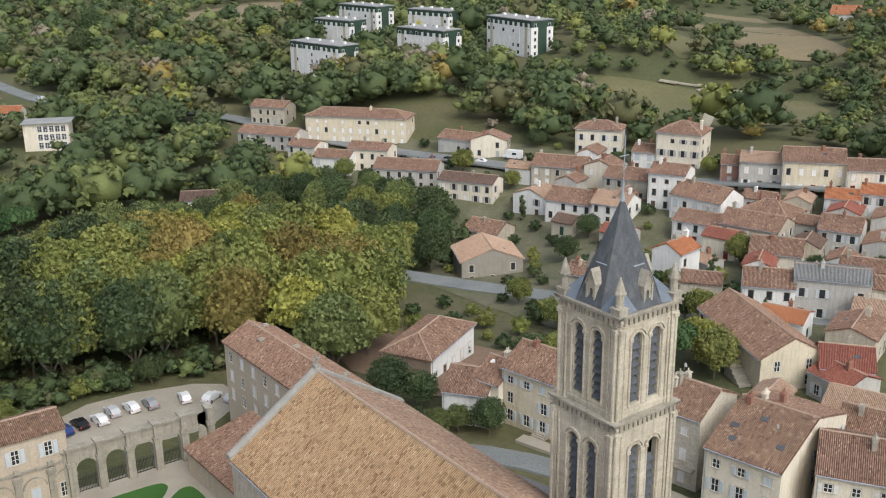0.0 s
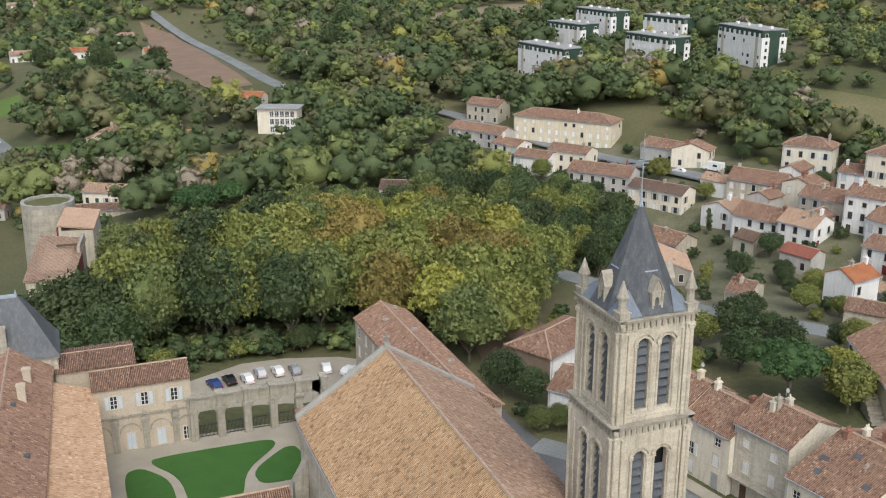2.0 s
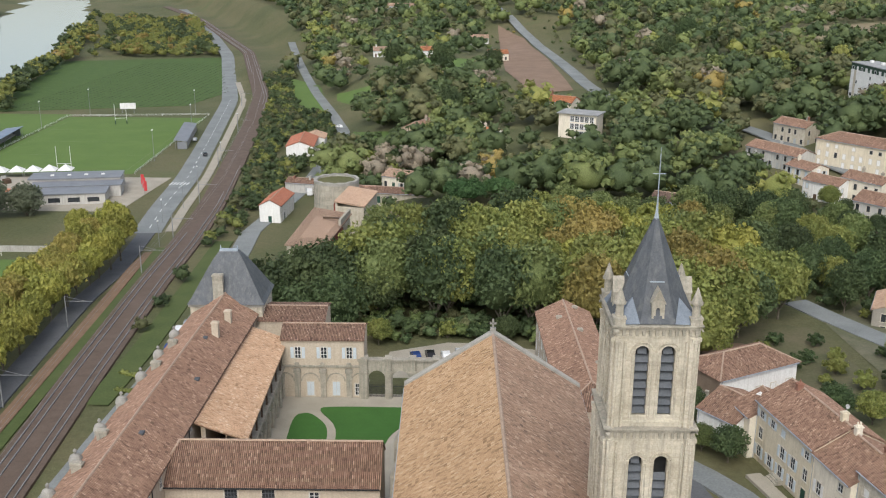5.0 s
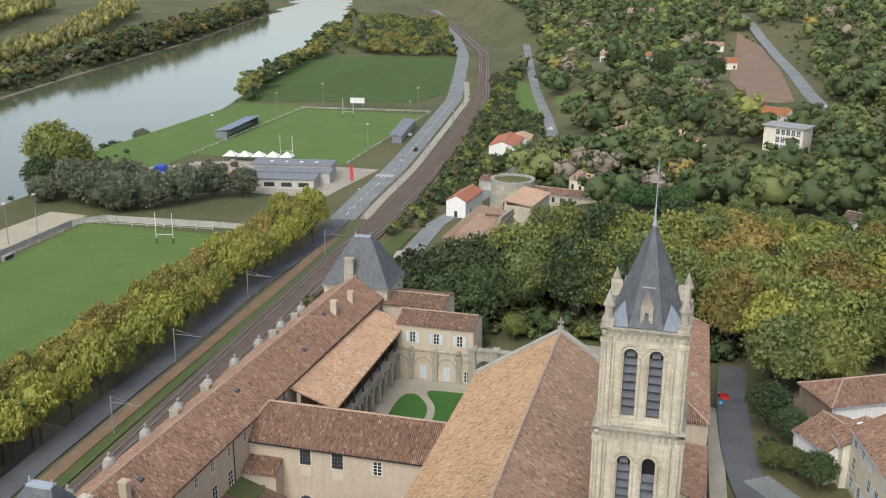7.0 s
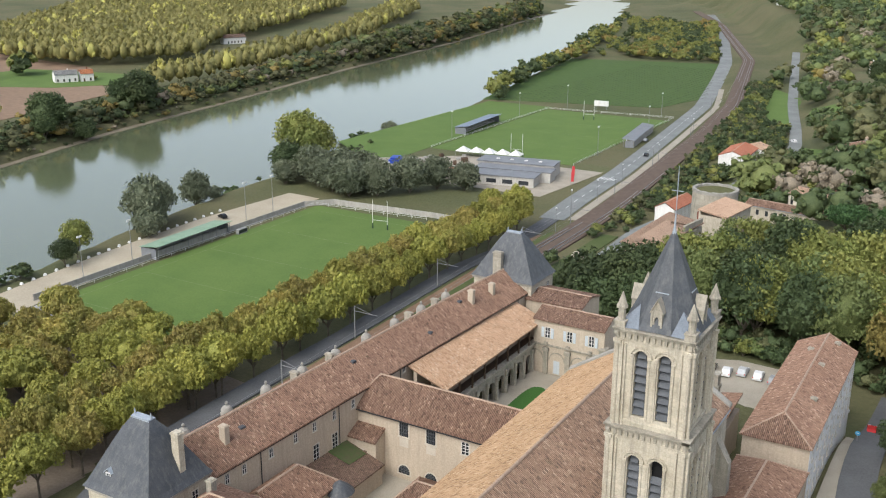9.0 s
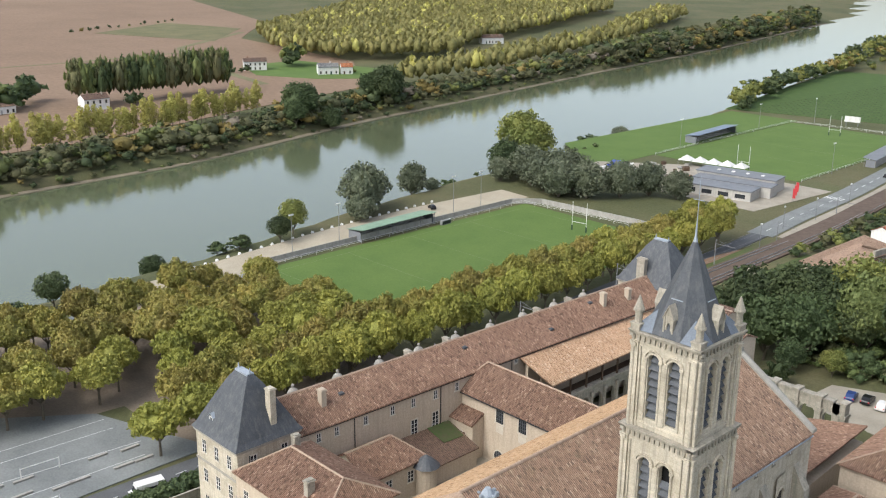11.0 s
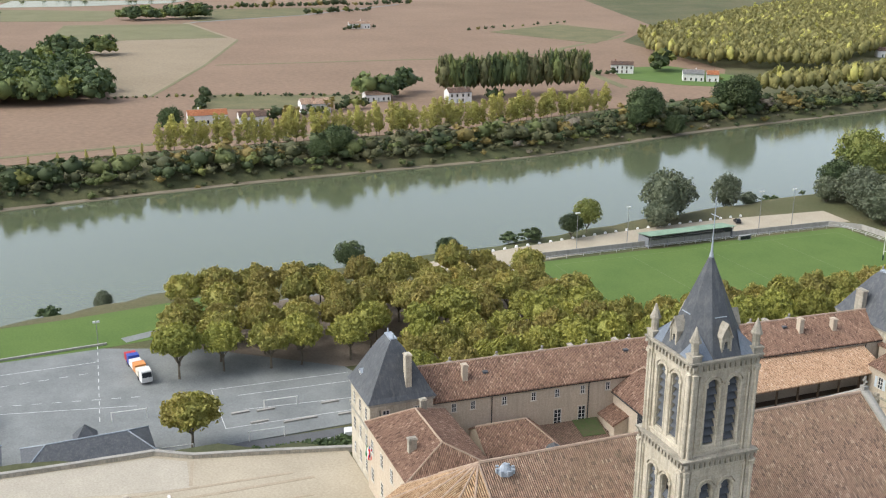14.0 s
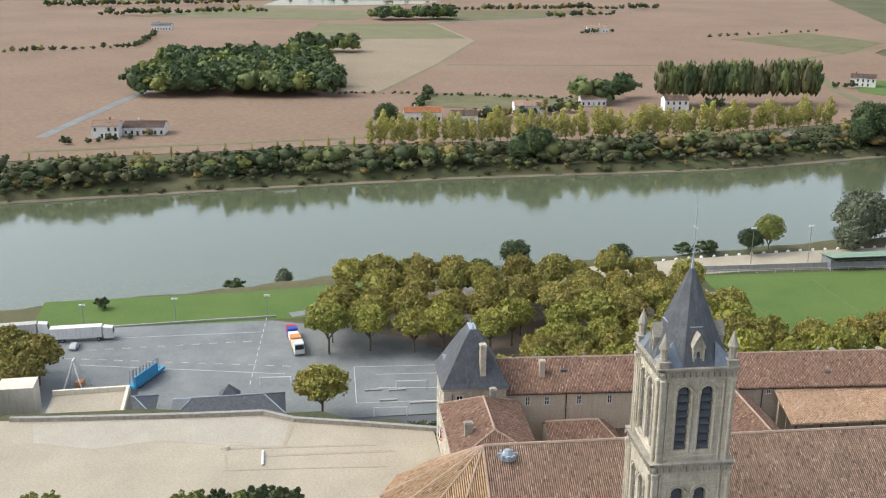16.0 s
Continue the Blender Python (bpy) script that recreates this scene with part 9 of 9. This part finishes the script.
for x, y, rot, c in ((-24.2, 97.8, 12, "blue"), (-21.4, 98.5, 8, "black"), (-18.3, 98.0, 6, "white"), (-15.6, 99.6, 2, "silver"), (-12.5, 99.2, 4, "white"), (-9.4, 98.6, 0, "grey"), (-3.8, 97.2, -10, "white"), (0, 94.5, -60, "white"), (3.2, 92.2, -70, "silver")):
    car(x, y, 12.7, rot, c)
for x, y, rot, c, v in ((-78, 165, 4, "white", 0), (-79, 137, 0, "grey", 0), (-79.6, 131, 2, "white", 1), (-79.6, 122.5, 2, "blue", 0), (10.4, 82.5, 4, "red", 0), (-211, 165, 70, "black", 0), (117, 208, 16, "black", 0), (119, 203, 16, "grey", 0), (121, 198, 18, "blue", 0), (123.4, 193, 20, "black", 0), (128, 182, 24, "white", 0),
                        (99, 47, -32, "black", 0), (84, 64, -30, "grey", 0), (72, 96, -20, "black", 0), (-134, 372, 8, "grey", 0), (-122, 340, 8, "black", 0), (-72, 345, 10, "grey", 0), (-70, 390, 40, "white", 0), (-84, 420, 40, "blue", 0), (-72, 236, 10, "white", 1), (-67, 262, 10, "white", 1), (63, 12, 60, "black", 0), (132, 168, 25, "grey", 0), (52, 380, 20, "silver", 0)):
    car(x, y, gz(x, y) + 0.3, rot, c, bool(v))
car(-153.2, -97, 0.2, 85, "silver", False)


def camper(x, y, z, rot):
    ob = thing("camper_van", "white camper van parked by the street", "camper van", posed(x, y, z, rot))
    part("body", loft([(-3, 0.4), (3, 0.4), (3.05, 1.1), (2.3, 1.4), (1.9, 2.7), (-3, 2.8)], 2.2, 0.06, 1.2), WHITE, ob)
    part("windscreen", loft([(2.36, 1.42), (2.06, 2.2), (1.95, 2.2), (2.2, 1.42)], 1.9, 0, 9), GLASS, ob)
    for s in (-1, 1):
        part("window", boxed(s * 1.1 - 0.02, s * 1.1 + 0.02, -1.6, -0.2, 1.5, 2.1), GLASS, ob)
    wheels(ob, [(sx * 1.0, sy) for sx in (-1, 1) for sy in (-1.9, 1.9)], 0.34)


camper(-101.5, -6, gz(-101.5, -6) + 0.4, 170)
camper(136, 176, gz(136, 176) + 0.3, 25)


def lorry(x, y, z, rot, load, label):
    ob = thing("lorry", label, "lorry", posed(x, y, z, rot))
    part("cab", loft([(5.2, 0.6), (7.6, 0.6), (7.65, 1.7), (7.4, 3.2), (5.2, 3.5)], 2.4, 0.08, 1.8), WHITE, ob)
    part("windscreen", loft([(7.72, 1.8), (7.5, 2.9), (7.3, 2.9), (7.5, 1.8)], 2.1, 0, 9), GLASS, ob)
    part("chassis", boxed(-0.5, 0.5, -7.5, 7.0, 0.7, 1.0), STEEL, ob)
    for name, y0, y1, z1, mat in load:
        part(name, boxed(-1.25, 1.25, y0, y1, 1.0, z1), mat, ob)
    wheels(ob, [(sx * 1.0, sy) for sx in (-1, 1) for sy in (-6, -4.7, 4.0, 6.4)], 0.48, 0.34)


lorry(-158.5, -96.2, 0.2, 4, [("trailer_box", -7.5, 4.8, 3.8, WHITE)], "white articulated lorry with box trailer")
lorry(-162, -113, 0.2, 8, [("trailer_box", -7.5, 4.8, 3.6, GREYWALL)], "grey lorry trailer parked beside the quay")
lorry(-150.5, -43.2, 0.2, -80, [("ride_part", -7.5, -5.4, 2.6, SIGNRED), ("ride_part", -5.3, -3.4, 3.0, TARP_BLUE), ("ride_part", -3.3, -0.2, 2.4, WHITE), ("ride_part", -0.1, 2.4, 2.9, FAIRORANGE), ("ride_part", 2.5, 4.7, 2.5, CREAM)], "fairground lorry loaded with colourful ride parts")
ride = thing("fairground_trailer", "folded fairground ride on a blue trailer", "trailer", posed(-132.5, -76.5, 0.2, 66))
part("deck", boxed(-1.2, 1.2, -6, 6, 0.5, 1.1), FAIRBLUE, ride)
part("side_panel", boxed(1.0, 1.3, -6, 3, 1.1, 3.4), FAIRBLUE, ride)
for k in range(9):
    bm = bmesh.new()
    beam(bm, (-0.6, -5.5 + k * 1.3, 1.1), (-0.6, -4.9 + k * 1.3, 4.4 - 0.15 * k), 0.12, 6)
    beam(bm, (0.4, -5.5 + k * 1.3, 1.1), (-0.6, -4.2 + k * 1.3, 4.2 - 0.15 * k), 0.09, 6)
    part("folded_arm", bm, STEEL, ride, "grey folded steel arm")
wheels(ride, [(sx * 1.0, sy) for sx in (-1, 1) for sy in (-4, -3)], 0.4)
aframe = thing("ride_frame", "white four-legged steel fairground frame", "frame", posed(-128, -91, 0.2, 90))
for sx, sy in ((-2.5, -3.5), (2.5, -3.5), (-2.5, 3.5), (2.5, 3.5)):
    bm = bmesh.new()
    beam(bm, (sx, sy, 0), (0, sy * 0.1, 7.5), 0.16, 6)
    part("leg", bm, WHITE, aframe)
part("crossbeam", boxed(-0.15, 0.15, -1, 1, 7.4, 7.7), WHITE, aframe)
part("counterweight", boxed(-0.8, 0.8, 2.6, 4.6, 0, 0.9), FAIRORANGE, aframe)

# white stones along the riverside track
g = random.Random(31)
for k in range(26):
    y = 62 + k * 4.4
    x = float(np.interp(y, [40, 80, 120, 180], [-204, -211, -216, -219]))
    ob = thing("boundary_stone", "rough white boundary stone on the grass", "stone", posed(x, y, gz(x, y), g.uniform(0, 90)), "white stones along the track")
    bm = bmesh.new()
    frustum(bm, 0, 0, -0.1, 0.6, 0.65, 0.4, 6)
    part("stone", bm, WHITE, ob)

# forecourt works: trenches, pipe, rock
for pts, w in (([(-61.4, -41.9), (-68.8, -40.7)], 0.5), ([(-59.4, -51), (-54.3, -50.3)], 0.4), ([(-58.2, -44.8), (-57.9, -24.3)], 0.6), ([(-54.2, -51), (-54.2, -43.8), (-53, -25.7)], 0.35), ([(-61.2, -52), (-60.5, -38), (-60.2, -27)], 0.5)):
    strip("trench_mark", pts, w, mottled("damp_sand", (0.31, 0.26, 0.185), (0.42, 0.355, 0.265), 0.5, 3.0, 0.95, 0.05), "darker trench line in the sand", "trench", level=19.64)
patch("gravel_band", [(-69, -41.5), (-72, -46.5), (-72.6, -60), (-73, -84), (-66, -82), (-63, -72), (-65, -62), (-62.5, -52), (-61, -42)], mottled("greyish_gravel_sand", (0.35, 0.315, 0.25), (0.46, 0.415, 0.335), 0.15, 3.0, 0.95, 0.03), "grey gravelly strip of the forecourt", "gravel", z=19.62)
pipe = thing("drain_pipe", "short pale drain pipe in the sand", "pipe", posed(-59.5, -45.2, 19.75))
bm = bmesh.new()
beam(bm, (0, 0, 0), (4.4, 0.2, 0), 0.22, 8)
part("tube", bm, WHITE, pipe)
stone_ob = thing("rock", "brown loose rock on the sand", "rock", posed(-61, -51, 19.6))
bm = bmesh.new()
frustum(bm, 0, 0, -0.1, 0.5, 0.7, 0.35, 7)
part("rock_body", bm, BEIGE, stone_ob)

# farms beyond the river
for x, y, rot, w, l, h, rf, lab in ((-455, 17, 178, 8, 20, 5, ORANGE, "long white farmhouse with orange roof"), (-444, 38, 178, 9, 14, 5, DARKTILE, "white farmhouse with grey-brown roof"), (-474, 78, 178, 11, 16, 5, SALMON, "cream farmhouse with salmon roof"), (-481, 166, 178, 9, 14, 6, DARKTILE, "white house beside the poplars"),
                                    (-420, -141, 178, 9, 13, 6, SALMON, "cream stone farmhouse by the track"), (-428, -124, 178, 12, 20, 4, DARKTILE, "long low farm barn with dark roof"), (-566, 326, 150, 10, 16, 6, DARKTILE, "white farmhouse with dark roof"), (-516, 352, 150, 10, 14, 5, GREYROOF, "white farm building with grey roof"), (-508, 362, 150, 8, 8, 5, ORANGE, "small white farm annex with orange roof"),
                                    (-962, 246, 170, 10, 22, 5, SALMON, "distant pale farmhouse in the fields"), (-880, -10, 175, 9, 16, 5, SALMON, "distant farmhouse among trees"), (-800, -40, 175, 9, 16, 5, SALMON, "distant house beside the copse"), (-500, 122, 178, 9, 15, 4, SALMON, "low farm shed with salmon roof"), (-588, 590, 150, 10, 20, 5, DARKTILE, "farm shed among poplars"), (-1000, -200, 175, 10, 20, 5, GREYROOF, "distant white farm shed")):
    house(x, y, 2.3, rot, w, l, h, 2.2, WHITEWALL, rf, lab, "none", faces=("-x",), chimneys=1)
strip("track", [(-386, -172), (-402, -60), (-410, -5), (-408, 60)], 4, GREENSTRIP, "grassy farm track along the poplars", "track", off=0.35)
strip("track", [(-420, -173), (-470, -165), (-554, -151), (-703, -95), (-790, -62), (-880, 0), (-1080, 90), (-1152, 235), (-1300, 400)], 6, ASPHALT, "pale farm road through the fields", "road", off=0.35)
patch("field", [(-556, -3), (-700, 50), (-880, 106), (-1080, 88), (-880, -4), (-790, -66), (-712, -34), (-562, -24)], mottled("pale_tan_stubble", (0.235, 0.185, 0.12), (0.30, 0.24, 0.16), 0.02, 0.5, 0.95, 0.05), "pale tan stubble field", "field", z=2.36)
strip("track", [(-556, -3), (-700, 50), (-880, 106), (-968, 76)], 5, GREENSTRIP, "green grass strip between fields", "track", off=0.35)
strip("track", [(-697, 58), (-690, 150), (-684, 235), (-690, 340)], 4, GREENSTRIP, "green grass strip between fields", "track", off=0.35)
strip("track", [(-500, 290), (-555, 300), (-720, 353), (-809, 473)], 6, GREENSTRIP, "green farm track", "track", off=0.35)
patch("field", [(-884, 359), (-946, 468), (-844, 494), (-753, 408)], DRYGREEN, "dull green fallow field", "field", z=2.4)
patch("field", [(-553, 30), (-523, 123), (-500, 110), (-490, 60), (-500, 20)], DRYGREEN, "rough green paddock beside the farm", "field", z=2.4)
patch("field", [(-540, 310), (-500, 330), (-470, 370), (-500, 400), (-590, 380), (-590, 330)], GRASS, "green farmyard grass", "field", z=2.4)
patch("field", [(-900, -60), (-900, 100), (-1060, 85), (-1075, -40)], GREENSTRIP, "pale dry stubble field", "field", z=2.4)
patch("field", [(-1090, 100), (-1150, 230), (-1260, 300), (-1280, 60)], DRYGREEN, "distant dull green field", "field", z=2.4)
patch("lake", [(-1367, -120), (-1367, -20), (-1400, 102), (-1460, 140), (-1500, -100)], WATER, "distant pale lake", "lake", z=2.5)
patch("lake", [(-1650, 300), (-1650, 560), (-1760, 620), (-1760, 320)], WATER, "distant pale lake", "lake", z=2.5)
patch("field", [(-1480, -900), (-1470, -100), (-1500, 160), (-1560, 700), (-2400, 1000), (-2400, -900)], DRYGREEN, "distant green and brown farmland", "field", z=2.4)
patch("field", [(-1180, -260), (-1120, 0), (-1260, 40), (-1350, -150)], GREENSTRIP, "distant pale stubble field", "field", z=2.42)

# street furniture by the church
strip("pavement", [(8.6, 76), (8.8, 60), (9.2, 45), (9.6, 32)], 2.4, GRAVEL, "pale pavement beside the street", "pavement", off=0.4)
strip("lane", [(14.5, 47.0), (21.0, 42.5), (23.6, 36), (24.8, 31), (27.2, 18), (29.6, 4), (32.5, -14)], 4.4, ASPHALT, "grey lane along the row of houses", "road", off=0.32)
strip("pavement", [(25.0, 42), (26.6, 36), (28.4, 29), (30.6, 18), (32.6, 6)], 2.2, GRAVEL, "pale pavement below the town houses", "pavement", off=0.45)
gate = thing("metal_gate", "pale grey metal mesh gate between two stone posts", "gate", posed(21.7, 66.2, gz(21.7, 66.2) + 0.1, -23))
for x in (-2.5, 2.5):
    part("post", boxed(x - 0.3, x + 0.3, -0.3, 0.3, -0.6, 2.3), STONE_GREY, gate)
for s in (-1, 1):
    bm = bmesh.new()
    for z in (0.2, 1.1, 1.9):
        block(bm, min(s * 0.05, s * 2.2), max(s * 0.05, s * 2.2), -0.03, 0.03, z, z + 0.07)
    for x in (0.05, 2.14):
        block(bm, min(s * x, s * (x + 0.06)), max(s * x, s * (x + 0.06)), -0.03, 0.03, 0.2, 1.97)
    leaf = part("gate_leaf", bm, STEEL, gate)
    for k in range(11):
        part("bar", boxed(s * (0.28 + k * 0.17) - 0.012, s * (0.28 + k * 0.17) + 0.012, -0.012, 0.012, 0.2, 1.95), STEEL, leaf)
sign = thing("road_sign", "round blue road sign on a post", "sign", posed(9.6, 71, gz(9.6, 71)))
part("post", boxed(-0.04, 0.04, -0.04, 0.04, 0, 2.6), STEEL, sign)
bm = bmesh.new()
beam(bm, (0, -0.05, 2.4), (0, -0.08, 2.4), 0.4, 16)
part("disc", bm, FAIRBLUE, sign, "blue disc with white arrow")
part("arrow", boxed(-0.22, 0.22, -0.095, -0.085, 2.36, 2.44), WHITE, sign)
for x0, y0, x1, y1 in ((-86, 110, -77.5, 106), (-84.5, 101.8, -76.8, 99.7)):
    row = [(x0 + (x1 - x0) * k / 9, y0 + (y1 - y0) * k / 9, 1.5) for k in range(10)]
    woods("garden_hedge", "clipped bright green garden hedge", [1.0], row, [LEAVES_LIME], 16, narrow=1.4, detail=(6, 60, 0.6))
